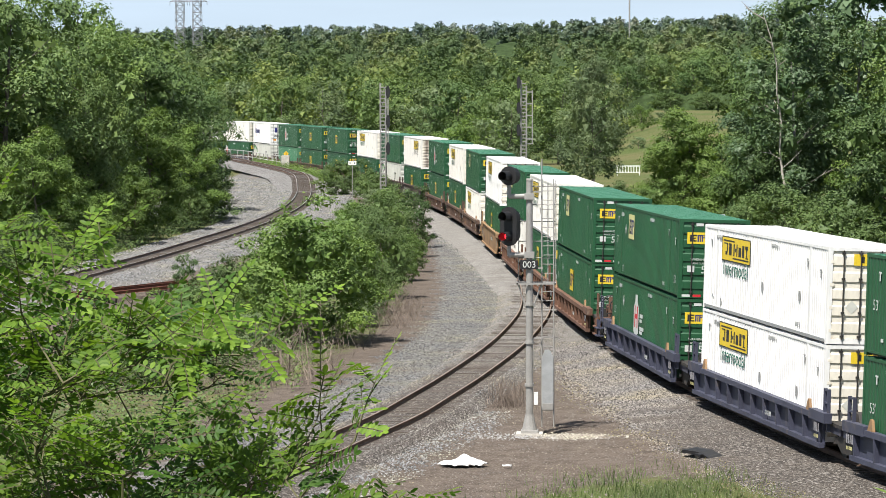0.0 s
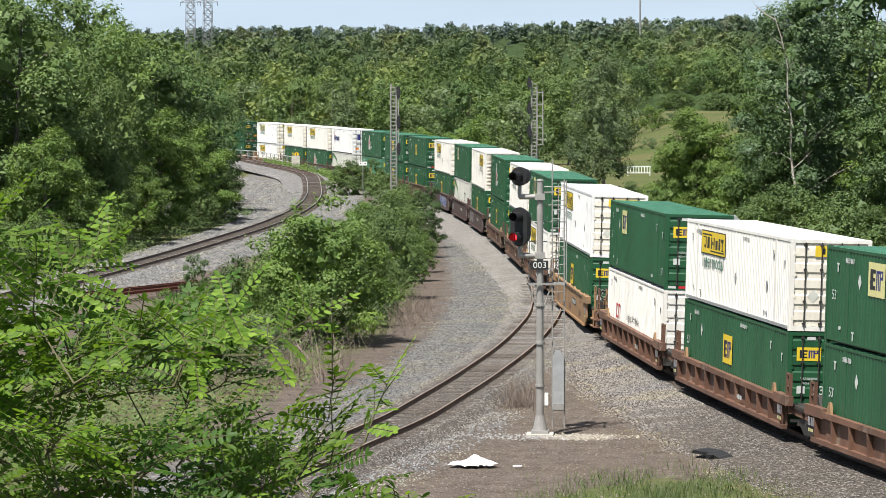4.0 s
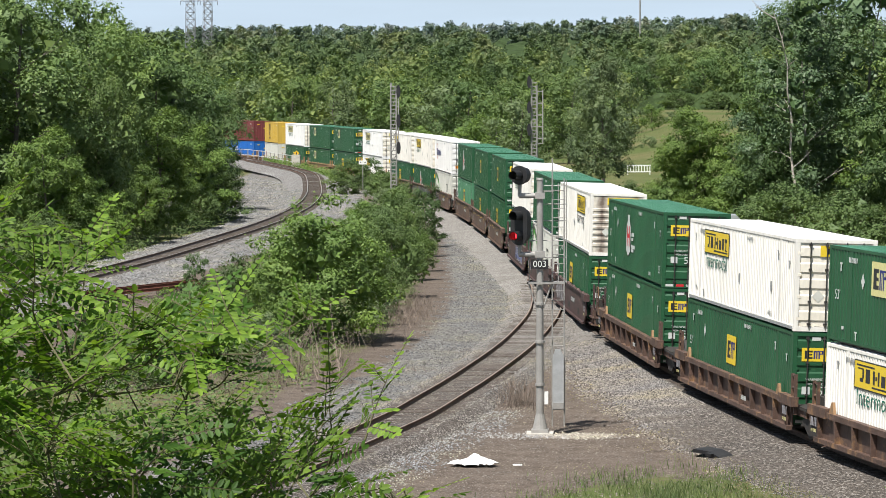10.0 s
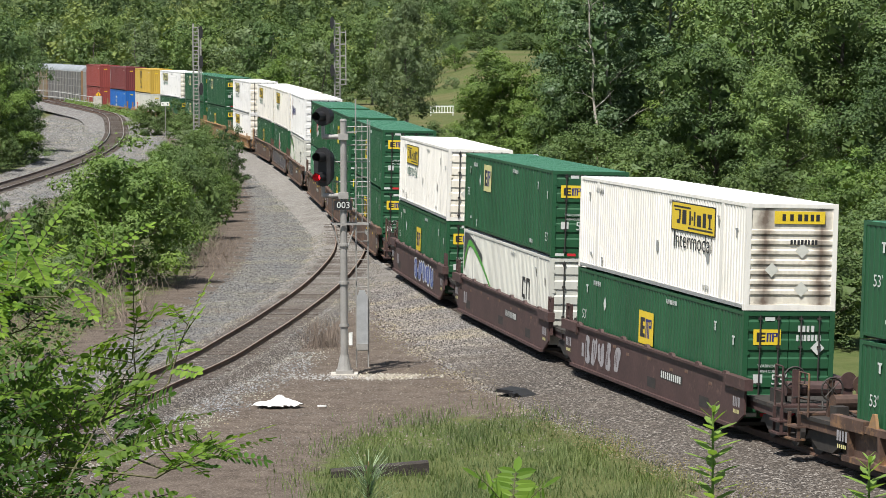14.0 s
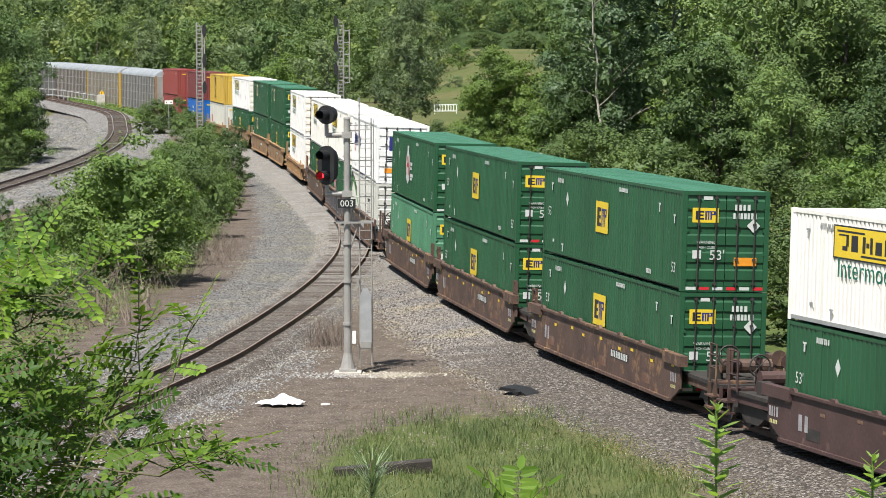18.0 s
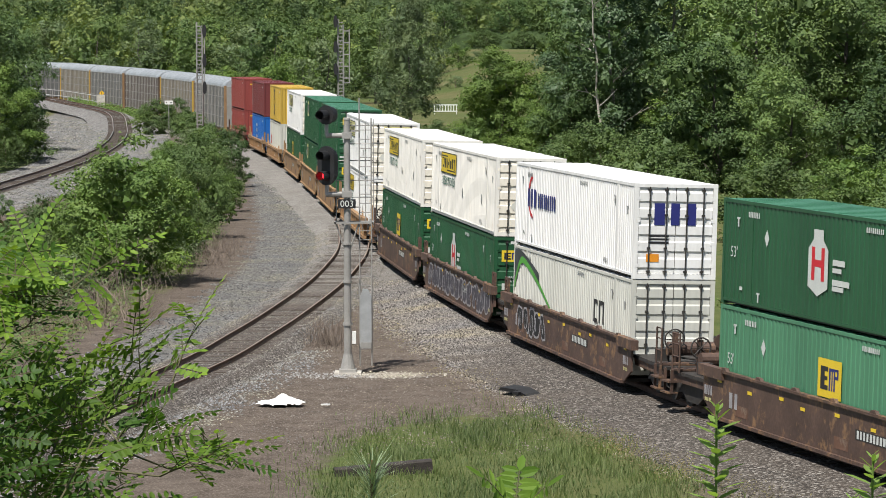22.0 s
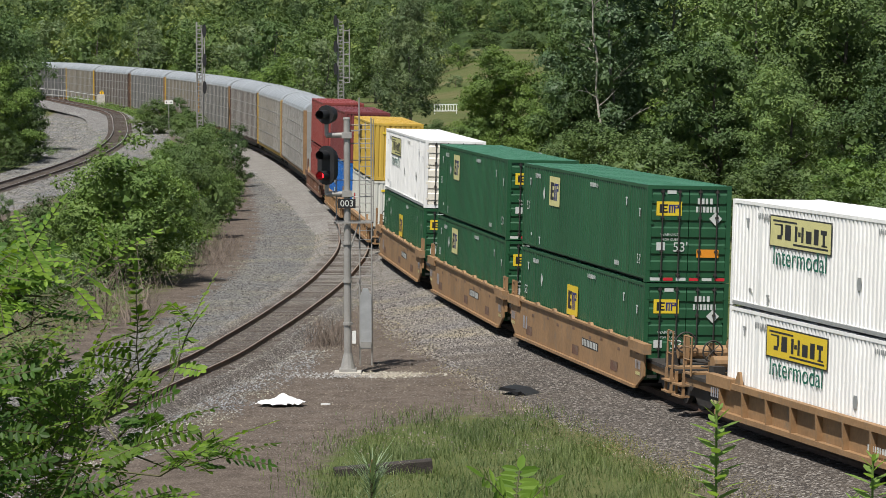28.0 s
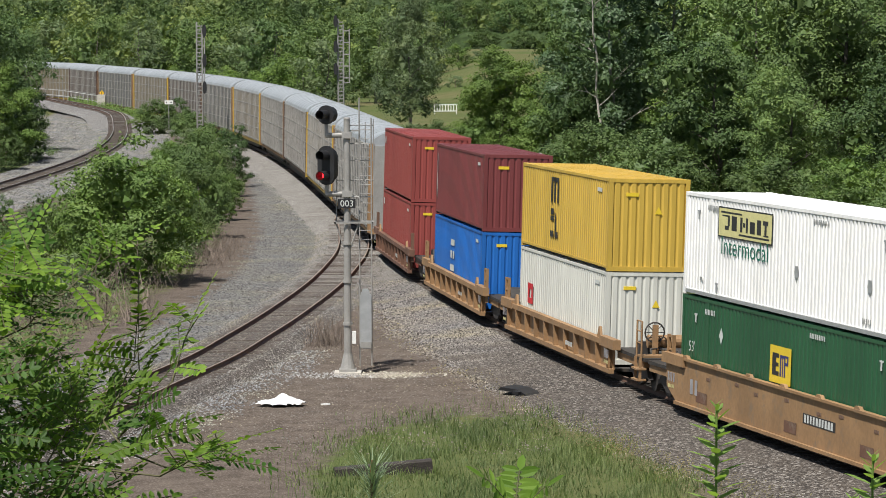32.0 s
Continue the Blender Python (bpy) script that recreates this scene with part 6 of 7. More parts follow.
def dead_tree():
    """A bare, bleached trunk that leans out of the wood."""
    rng = np.random.default_rng(33)
    t = thing("dead_tree", "leafless bleached dead tree leaning out of the wood", "tree", pose(11.3, 209.6, float(ground_z(11.3, 209.6)) - .1, 0, -5, 0))
    g = Geo()
    p, spine = Vector((0, 0, 0)), [Vector((0, 0, 0))]
    for k in range(9):
        p = p + Vector((rng.normal() * .14 - (.25 if k > 6 else 0), rng.normal() * .1, 1.85))
        spine.append(p)
    for k in range(9):
        g.tube(spine[k], spine[k + 1], .12 * (1 - k * .09), .12 * (1 - (k + 1) * .09), 8)
    part("trunk", g, M_BLEACHED, t)
    for k in range(8):
        a = spine[3 + k % 6].lerp(spine[4 + k % 6], rng.random())
        an, ln = rng.uniform(0, math.tau), rng.uniform(.9, 2.0)
        m = a + Vector((math.cos(an) * ln * .5, math.sin(an) * ln * .5, ln * .35))
        e = m + Vector((math.cos(an + .5) * ln * .5, math.sin(an + .5) * ln * .5, ln * rng.uniform(.1, .6)))
        b = Geo().tube(a, m, .05, .035, 6).tube(m, e, .035, .014, 5).tube(m, m + Vector((math.cos(an - .8) * ln * .4, math.sin(an - .8) * ln * .4, ln * .3)), .035, .012, 5)
        part("branch", b, M_BLEACHED, t)


dead_tree()
far_woods()
understory()


# ---- foreground leaves on the bank below the eye ----
def leaflet(at, along, up, length, width):
    along, up = along.normalized(), up.normalized()
    side = along.cross(up).normalized()
    c = [at, at + along * length * .3 + side * width * .45 + up * width * .08, at + along * length * .72 + side * width * .42 + up * width * .08, at + along * length,
         at + along * length * .72 - side * width * .42 + up * width * .08, at + along * length * .3 - side * width * .45 + up * width * .08]
    return c


def compound_leaf(g, at, heading, up, pairs, spacing, length, width, rnd, hang=.15):
    p, h = Vector(at), Vector(heading).normalized()
    for i in range(pairs):
        q = p + h * spacing
        h = (h + Vector((0, 0, -hang / pairs))).normalized()
        g.tube(p, q, .0022, .002, 3, 1)
        s = h.cross(up).normalized()
        k = 1 - .35 * abs(i / pairs - .4)
        for sg in (-1, 1):
            d = (s * sg + h * .35 + Vector((rnd.uniform(-.12, .12), rnd.uniform(-.12, .12), rnd.uniform(-.25, .12)))).normalized()
            c = leaflet(q, d, up + Vector((rnd.uniform(-.35, .35), rnd.uniform(-.35, .35), 0)), length * k * rnd.uniform(.85, 1.1), width * k)
            g.add(c, [(0, 1, 2, 3), (0, 3, 4, 5)], 0)
        p = q
    c = leaflet(p, h, Vector(up), length, width)
    g.add(c, [(0, 1, 2, 3), (0, 3, 4, 5)], 0)


def locust_branch(rnd, reach, rise, leaves):
    g = Geo()
    p, h = Vector((0, 0, 0)), Vector((1, 0, rise)).normalized()
    n = leaves
    for i in range(n):
        q = p + h * (reach / n)
        g.tube(p, q, .0045 * (1 - .7 * i / n), .0045 * (1 - .7 * (i + 1) / n), 4, 1)
        h = (h + Vector((rnd.uniform(-.12, .12), rnd.uniform(-.22, .22), rnd.uniform(-.08, .14)))).normalized()
        for sg in (-1, 1):
            d = (h * .4 + Vector((-h.y, h.x, 0)) * sg + Vector((rnd.uniform(-.6, .6), rnd.uniform(-.6, .6), rnd.uniform(-.4, .5)))).normalized()
            up = Vector((rnd.uniform(-.9, .9), rnd.uniform(-1.4, .4), 1)).normalized()
            compound_leaf(g, q, d, up, rnd.randint(5, 8), .025, .041, .021, rnd)
        p = q
    compound_leaf(g, p, h, Vector((0, 0, 1)), 8, .025, .041, .021, rnd)
    return g


def foreground_tree():
    """A young locust tree on the bank: stem, limbs and swaying sprays of compound leaves."""
    rnd = random.Random(12)
    t = thing("locust_tree", "young locust tree with bright green compound leaves on the bank", "tree", pose(-1.9, 10.6, 0))
    foot = float(ground_z(-1.9, 10.6))
    g = Geo()
    spots = []
    # spray middles as (across, ahead, height) in the tree's own space
    for i in range(187):
        u = rnd.random()
        x = -.95 + 1.22 * u if i < 146 else .12 + .38 * u if i < 178 else .5 + .4 * u
        top = np.interp(x, [-.95, -.5, -.3, .07, .12, .46, .55, .9, 1.1], [10.45, 10.36, 10.28, 10.2, 9.98, 9.95, 9.78, 9.7, 9.4])
        z = top - .12 - rnd.random() * (1.7 if x < .12 else 1.1 if x < .5 else .45)
        spots.append((x, rnd.uniform(-1.0, 1.2), z))
    g.tube((-.3, 0, foot - .3), (-.45, .05, 8.2), .06, .035, 8)
    joined = [Vector((-.45, .05, 8.2))]
    for x, y, z in sorted(spots, key=lambda q: (Vector(q) - joined[0]).length):
        p = Vector((x, y, z))
        s = min(joined, key=lambda q: (q - p).length)
        g.tube(s, p, .0045, .003, 4)
        joined.append(p)
    part("stem", g, M_STEM, t)
    meshes = []
    for k in range(9):
        gg = locust_branch(rnd, rnd.uniform(.18, .34), rnd.uniform(.1, .7), rnd.randint(4, 6))
        # Every third spray mesh takes the colour painted as shade.
        meshes.append(gg.mesh("leaf_spray", [LEAF_SUNLIT if k % 3 else LEAF_SHADE, M_STEM]))
    for i, (x, y, z) in enumerate(spots):
        m = pose(x, y, z, rnd.uniform(-25, 25), rnd.uniform(-40, 10), rnd.uniform(-70, 70) if x > .1 else rnd.uniform(0, 360))
        ob = part("leaf_spray", meshes[i % len(meshes)], None, t, at=m)
        SWAYERS.append((ob, m, 5.0, 4.0, rnd.uniform(1.1, 1.9), rnd.uniform(0, 6)))
    return t


foreground_tree()


def bank_plants():
    """Tops of tall weeds, sumac and a pine seedling that stand on the bank."""
    rnd = random.Random(77)
    M_NEEDLE = leaf_material("pale pine needles", (.15, .22, .12), (.3, .38, .24), .2)
    M_BUD = material("brown pine bud", (.28, .16, .08), .8)
    x, y, top = -.25, 10.0, 9.42
    p = thing("pine_seedling", "young pine shoot with long pale needles", "seedling", pose(x, y, float(ground_z(x, y))))
    H = top - float(ground_z(x, y))
    part("stem", Geo().tube((0, 0, -.1), (.01, 0, H - .09), .014, .006, 6), M_STEM, p)
    part("bud", Geo().tube((.01, 0, H - .1), (.01, 0, H - .055), .008, .003, 6), M_BUD, p)
    g = Geo()
    for k in range(300):
        z = H - .09 - (k / 300) ** 1.3 * .5
        an, up = rnd.uniform(0, math.tau), rnd.uniform(.3, 1.5) if k < 90 else rnd.uniform(.0, .7)
        d = Vector((math.cos(an), math.sin(an), up)).normalized()
        s = d.cross(Vector((0, 0, 1))).normalized() * .0024
        a, e = Vector((.01, 0, z)), Vector((.01, 0, z)) + d * rnd.uniform(.085, .14)
        g.add([a - s, a + s, e + s * .4, e - s * .4], [(0, 1, 2, 3)])
    part("needles", g, M_NEEDLE, p)

    def frond(x, y, top, n, ln, tilt):
        s = thing("sumac_plant", "sumac sprout with toothed yellow-green leaflets", "plant", pose(x, y, float(ground_z(x, y))))
        H = top - float(ground_z(x, y))
        part("stem", Geo().tube((0, 0, -.1), (0, 0, H - .25), .012, .006, 6), M_STEM, s)
        for k in range(n):
            an = k * 2.2 + tilt
            g = Geo()
            h = Vector((math.cos(an) * .45, math.sin(an) * .45, 1))
            compound_leaf(g, (0, 0, H - .27 - .03 * (k // 2)), h, Vector((-math.cos(an), -math.sin(an) - .6, .4)), 8, .024, ln, ln * .36, rnd, .9)
            part("leaf", g, [LEAF_SUNLIT, M_STEM], s)

    frond(.235, 10, 9.43, 3, .085, 1.4)
    frond(-.1, 10.2, 9.27, 3, .075, .4)
    frond(.72, 9.8, 9.28, 3, .08, 2.6)

    leaf_weed = leaf_material("pale weed leaves", (.17, .27, .06), (.26, .38, .1), .45)

    def weed(x, y, top, leaves):
        s = thing("tall_weed", "tall leafy weed with pale green pointed leaves", "plant", pose(x, y, float(ground_z(x, y))))
        H = top - float(ground_z(x, y))
        part("stem", Geo().tube((0, 0, -.1), (.005, 0, H), .009, .004, 6), LEAF_LIGHT, s)
        for k in range(leaves):
            z = H - .004 - k * .011
            an = k * 2.4
            ln = .03 + .075 * min(1, k / 9)
            d = Vector((math.cos(an), math.sin(an), .9 if k < 6 else .35)).normalized()
            c = leaflet(Vector((.005, 0, z)), d, Vector((-d.x, -d.y, 1)), ln, ln * .34)
            part("leaf", Geo().add(c, [(0, 1, 2, 3), (0, 3, 4, 5)]), leaf_weed, s)

    weed(.9, 10, 9.55, 32)
    weed(1.42, 10, 9.38, 26)
    weed(1.3, 9.6, 9.3, 20)


bank_plants()
# ---- signals, signs and lineside things ----
M_LENS = glow("lit red signal lens", (.95, .02, .03), 3.0)
M_CONCRETE = material("crumbling pale concrete", (.46, .43, .38), .9, vary=.15, scale=4, bump=.5, bump_scale=20)
M_OLDTIMBER = material("tarred old timber", (.035, .028, .023), .85, vary=.35, scale=5, second=(.11, .09, .075), amount=.4, bump=.5)
M_FENCE = material("weathered pale grey railing paint", (.5, .5, .48), .6, vary=.12, scale=2)
M_SIGN_W = material("white sign face", (.75, .75, .72), .5, vary=.05)
M_DIAMOND = material("yellow warning sign face", (.8, .48, .02), .5, vary=.05)


def lamp_head(parent, x, z, lamps, lit):
    """A signal head: backing, hoods and lenses, facing -y."""
    h = .62 if lamps == 1 else 1.28
    pts = []
    w = .31
    for i in range(9):
        a = math.pi * i / 8
        pts.append((x + math.cos(a) * w, z + h / 2 - w + math.sin(a) * w))
    for i in range(9):
        a = math.pi + math.pi * i / 8
        pts.append((x + math.cos(a) * w, z - h / 2 + w + math.sin(a) * w))
    hd = part("signal_head", Geo().prism(pts[::-1], "y", -.06, .06), M_BLACK, parent)
    part("lamp_case", Geo().prism([(x + (px - x) * .72, z + (pz - z) * .82) for px, pz in pts[::-1]], "y", .06, .36), M_BLACK, hd)
    for i in range(lamps):
        lz = z + (0 if lamps == 1 else (.33 - .66 * i))
        hood = Geo()
        n = 14
        for k in range(n):
            a, b = math.radians(-55 + 290 * k / n), math.radians(-55 + 290 * (k + 1) / n)
            p = lambda an, r, y: (x + math.cos(an) * r, y, lz + math.sin(an) * r)
            hood.add([p(a, .16, -.06), p(b, .16, -.06), p(b, .155, -.46), p(a, .155, -.46)], [(0, 1, 2, 3)])
            hood.add([p(a, .148, -.06), p(b, .148, -.06), p(b, .145, -.46), p(a, .145, -.46)], [(3, 2, 1, 0)])
        part("hood", hood, M_BLACK, hd)
        part("lens", Geo().tube((x, -.06, lz), (x, -.075, lz), .13, sides=20), M_LENS if i == lit else M_BLACK, hd)
    return hd


def near_signal():
    at = pose(-3.15, 99.0, float(ground_z(-3.15, 99.0)) + .05)
    s = thing("signal_mast", "silver-painted railway signal mast with two black heads and ladder", "railway signal", at)
    part("pole", Geo().tube((0, 0, .5), (0, 0, 8.3), .125, .105, 14).tube((0, 0, 8.3), (0, 0, 8.36), .12, .1, 14), M_SILVER, s)
    part("base", Geo().tube((0, 0, .1), (0, 0, .62), .25, .14, 12).box((-.28, -.28, 0), (.28, .28, .12)), M_SILVER, s)
    part("base_plinth", Geo().box((-.44, -.44, -.35), (.44, .44, .02)), M_CONCRETE, s)
    for z in (1.55, 2.95, 4.2):
        part("collar", Geo().tube((0, 0, z), (0, 0, z + .09), .16, sides=14), M_SILVER, s)
    turn = Matrix.Translation((-.66, -.12, 0)) @ Matrix.Rotation(radians(-27), 4, "Z")
    for z, lamps, lit, hz in ((7.78, 1, -1, 8.45), (5.86, 2, 1, 6.8)):
        part("arm", Geo().tube((.12, 0, z), (-.68, -.06, z), .085, sides=12), M_SILVER, s)
        part("arm_riser", Geo().tube((-.66, -.06, z - .03), (-.66, -.06, hz - .2), .065, sides=10), M_SILVER, s)
        part("bracket", Geo().box((-.16, -.16, z - .1), (.16, .16, z + .1)), M_SILVER, s)
        h = lamp_head(s, 0, hz, lamps, lit)
        h.matrix_basis = turn
    pl = part("number_plate", Geo().box((-.3, -.165, 5.4), (.28, -.145, 5.7)), M_BLACK, s)
    part("plate_number", text_mesh("003", .3, M_LOGO_WHITE), None, pl, at=Matrix.Translation((0, -.17, 5.545)) @ Matrix.Rotation(math.pi / 2, 4, "X"))
    for x, top in ((.4, 9.0), (.79, 8.35)):
        part("ladder_stile", Geo().tube((x, .15, .2), (x, .15, top), .024, sides=6), M_SILVER, s)
    for i in range(25):
        part("rung", Geo().tube((.4, .15, .75 + i * .3), (.79, .15, .75 + i * .3), .014, sides=5), M_SILVER, s)
    for z in (3.1, 5.4, 7.9):
        part("ladder_bracket", Geo().box((.1, .03, z), (.44, .07, z + .05)), M_SILVER, s)
    part("climb_guard", Geo().prism([(.41, .84), (.78, .84), (.78, 2.5), (.66, 2.74), (.5, 2.74), (.41, 2.5)][::-1], "y", .08, .13), M_STEEL, s, "bare metal climbing guard")
    part("guard_foot", Geo().box((.42, .05, .78), (.77, .14, .98)), M_SILVER, s)
    part("relay_box", Geo().box((.15, -.12, .95), (.27, .1, 1.35)), M_SIGN_W, s)
    for y in (-.2, .45):
        part("platform_edge", Geo().box((-.42, y, 4.9), (.86, y + .05, 4.96)), M_SILVER, s)
    for x in (-.42, .82):
        part("platform_side", Geo().box((x, -.2, 4.9), (x + .05, .5, 4.96)), M_SILVER, s)
    for x in (-.36, .38):
        part("brace", Geo().tube((x, -.1, 4.9), (.11 if x > 0 else -.11, -.05, 4.1), .028, sides=6), M_SILVER, s)
    for z in (5.75, 6.3, 6.95, 7.5, 8.1):
        part("stay", Geo().tube((-.36 if z < 7.2 else 0, .2, z), (.86, .2, z), .018, sides=6), M_SILVER, s)
    for x, top in ((-.36, 7.0), (.86, 8.3), (.6, 8.2)):
        part("stay_post", Geo().tube((x, .2, 4.9), (x, .2, top), .017, sides=6), M_SILVER, s)
    return s


def far_mast(x, y, H, heads_x, dark_heads, cage_x):
    s = thing("signal_mast", "tall grey lattice signal mast with ladder beside the far track", "railway signal", pose(x, y, float(ground_z(x, y)), 0, 0, 0))
    for xx, zz in ((-.26, .9), (.26, 0)):
        part("pole", Geo().tube((xx, 0, -.2), (xx, 0, H + zz * .6), .085, sides=8), M_SILVER, s)
    lad = part("ladder", Geo().tube((-.26, -.12, .3), (-.26, -.12, H), .045, sides=6).tube((.26, -.12, .3), (.26, -.12, H), .045, sides=6), M_SILVER, s)
    for i in range(int(H / .36)):
        part("rung", Geo().box((-.26, -.15, .6 + i * .36), (.26, -.09, .69 + i * .36)), M_SILVER, lad)
    for i in range(int(H / 1.1)):
        z = .6 + i * 1.1
        part("brace", Geo().tube((-.26, .02, z), (.26, .02, z + 1.1), .035, sides=5), M_SILVER, s)
    x0, x1 = sorted((.28 * np.sign(cage_x), cage_x))
    cage = part("cage", Geo().box((x0, -.4, H * .5), (x1, .4, H * .5 + .07)), M_SILVER, s)
    for i in range(5):
        z = H * .5 + (i + .4) * (H * .46 / 4.6)
        part("cage_band", Geo().box((x0, -.42, z), (x1, -.36, z + .11)), M_SILVER, cage)
    for xx in (x0, x1):
        part("cage_post", Geo().box((xx - .05, -.43, H * .5), (xx + .05, -.36, H * .96)), M_SILVER, cage)
    for z in dark_heads:
        head = part("signal_head", Geo().prism([(heads_x + math.cos(a) * .2, z + math.sin(a) * .62) for a in [math.tau * k / 14 for k in range(14)]][::-1], "y", -.5, -.42), M_BLACK, s)
        part("housing", Geo().box((heads_x - .13, -.42, z - .5), (heads_x + .13, -.1, z + .5)), M_BLACK, head)
    return s


near_signal()
far_mast(-23.25, 290, 11.3, .5, (11.0, 8.2, 5.6), .5)
far_mast(-10.1, 300, 11.6, -.5, (11.9, 9.4, 7.2), .85)

sg = thing("lineside_sign", "small white rectangular sign on a thin post", "sign", pose(-28.4, 314, float(ground_z(-28.4, 314)) + .2))
part("post", Geo().tube((0, 0, -.3), (0, 0, 3.6), .04, sides=8), M_SILVER, sg)
pn = part("panel", Geo().box((-.42, -.05, 3.2), (.42, -.02, 3.6)), M_SIGN_W, sg)
for x in (-.24, .24):
    part("dot", Geo().tube((x, -.05, 3.4), (x, -.058, 3.4), .07, sides=12), M_BLACK, pn)

dm = thing("warning_sign", "yellow diamond warning sign on a post beside the far track", "sign", pose(-44.2, 393, 2.18))
part("post", Geo().tube((0, 0, -1.9), (0, 0, 1.0), .05, sides=8), M_SILVER, dm)
pd = part("panel", Geo().prism([(0, .6), (.35, .95), (0, 1.3), (-.35, .95)][::-1], "y", -.06, -.03), M_DIAMOND, dm)
part("mark", Geo().box((-.05, -.068, .72), (.05, -.062, 1.15)), M_BLACK, pd)


def railing():
    """White rails along the far bend, between the two lines."""
    r = thing("bridge_railing", "white-painted steel railing along the far bridge", "railing")
    pts = [Vector(beside_train(s, 2.55, 0)[:2] + (0,)) for s in range(318, 392, 4)]
    for p in pts:
        p.z = base_z(p.y) + 1.0
    for p in pts:
        part("post", Geo().box((p.x - .06, p.y - .06, p.z - .6), (p.x + .06, p.y + .06, p.z + 1.15)), M_POST, r)
    for z in (.35, 1.1):
        for a, b in zip(pts, pts[1:]):
            part("rail", Geo().tube(a + Vector((0, 0, z)), b + Vector((0, 0, z)), .05, sides=6), M_FENCE, r)
    part("end_block", Geo().box((pts[0].x - .5, pts[0].y - .5, pts[0].z - .6), (pts[0].x + .5, pts[0].y + .5, pts[0].z + 1.3)), M_CONCRETE, r)


railing()


def white_fence():
    x, y = .3, 392
    f = thing("footbridge_railing", "white baluster railing of a small bridge in the meadow", "railing", pose(x, y, 10.78 - (200 - 60) / 5365 * y, 0, 0, 8))
    part("top_rail", Geo().box((-1.55, -.05, .9), (1.55, .05, 1.05)), M_SIGN_W, f)
    part("bottom_rail", Geo().box((-1.55, -.05, .1), (1.55, .05, .22)), M_SIGN_W, f)
    for i in range(9):
        part("baluster", Geo().box((-1.5 + i * .36, -.04, -1.2 if i in (0, 8) else .1), (-1.4 + i * .36, .04, 1.0)), M_SIGN_W, f)


white_fence()

ht = thing("equipment_hut", "pale grey metal equipment hut roof beyond the train", "hut", pose(4.6, 172, float(ground_z(4.6, 172))))
part("walls", Geo().box((-1.1, -1.0, 0), (1.1, 1.0, 3.9)), M_SILVER, ht)
part("roof", Geo().prism([(-1.25, 3.9), (1.25, 3.9), (1.0, 4.15), (-1.0, 4.15)][::-1], "y", -1.1, 1.1), M_STEEL, ht)


M_LATTICE = material("dull grey lattice steel", (.2, .205, .21), .6, .3, vary=.1, scale=.2)


def pylon(x, y, H, wide):
    z0 = float(ground_z(x, y))
    p = thing("transmission_tower", "grey steel lattice power pylon on the horizon", "pylon", pose(x, y, z0))
    for sx in (-1, 1):
        for sy in (-1, 1):
            part("leg", Geo().tube((sx * wide, sy * wide, 0), (sx * wide * .6, sy * wide * .6, H), .2, sides=4), M_LATTICE, p)
    n = 15
    for i in range(n):
        a, b = wide * (1 - .4 * i / n), wide * (1 - .4 * (i + 1) / n)
        za, zb = H * i / n, H * (i + 1) / n
        g = Geo()
        for sy in (-1, 1):
            g.tube((-a, sy * a, za), (b, sy * b, zb), .13, sides=4).tube((a, sy * a, za), (-b, sy * b, zb), .13, sides=4).tube((-b, sy * b, zb), (b, sy * b, zb), .12, sides=4)
        part("lattice", g, M_LATTICE, p)
    for z in (.5, .66, .82):
        arm = part("cross_arm", Geo().tube((-wide * 2.1, 0, H * z), (wide * 2.1, 0, H * z), .2, sides=4).tube((-wide * 2.1, 0, H * z), (0, 0, H * z + 1.8), .13, sides=4).tube((wide * 2.1, 0, H * z), (0, 0, H * z + 1.8), .13, sides=4), M_LATTICE, p)
        for sx in (-1, 1):
            part("insulator", Geo().tube((sx * wide * 2.05, 0, H * z - 2.2), (sx * wide * 2.05, 0, H * z), .16, sides=5), M_LATTICE, arm)


pylon(-248, 1680, 62, 2.7)
pylon(-238.3, 1680, 62, 2.7)
rm = thing("radio_mast", "thin radio mast on the horizon", "mast", pose(1.9, 1780, float(ground_z(1.9, 1780))))
part("mast", Geo().tube((0, 0, 0), (0, 0, 60), .55, .35, 6), M_SILVER, rm)
part("antenna", Geo().box((-1.6, -.3, 50), (1.6, .3, 51)).box((-.9, -.3, 46), (.9, .3, 52)), M_SILVER, rm)

rp = thing("rail_pile", "stack of rust-red spare rails on the gravel", "rails", pose(-26.7, 162.4, base_z(162) - .05, 0, 0, -23))
for i in range(5):
    g = Geo()
    g.prism([(a + i * .3 - .6, z + .2 + (i % 2) * .14) for a, z in RAIL_SHAPE], "y", -6.5 + .4 * (i % 3), 6.5 - .3 * (i % 2))
    part("rail", g, M_RUSTRAIL, rp)
part("bearer", Geo().box((-1.0, -3.2, -.4), (1.0, -3.0, .03)), M_TIE, rp)
part("bearer", Geo().box((-1.0, 3.0, -.4), (1.0, 3.2, .03)), M_TIE, rp)


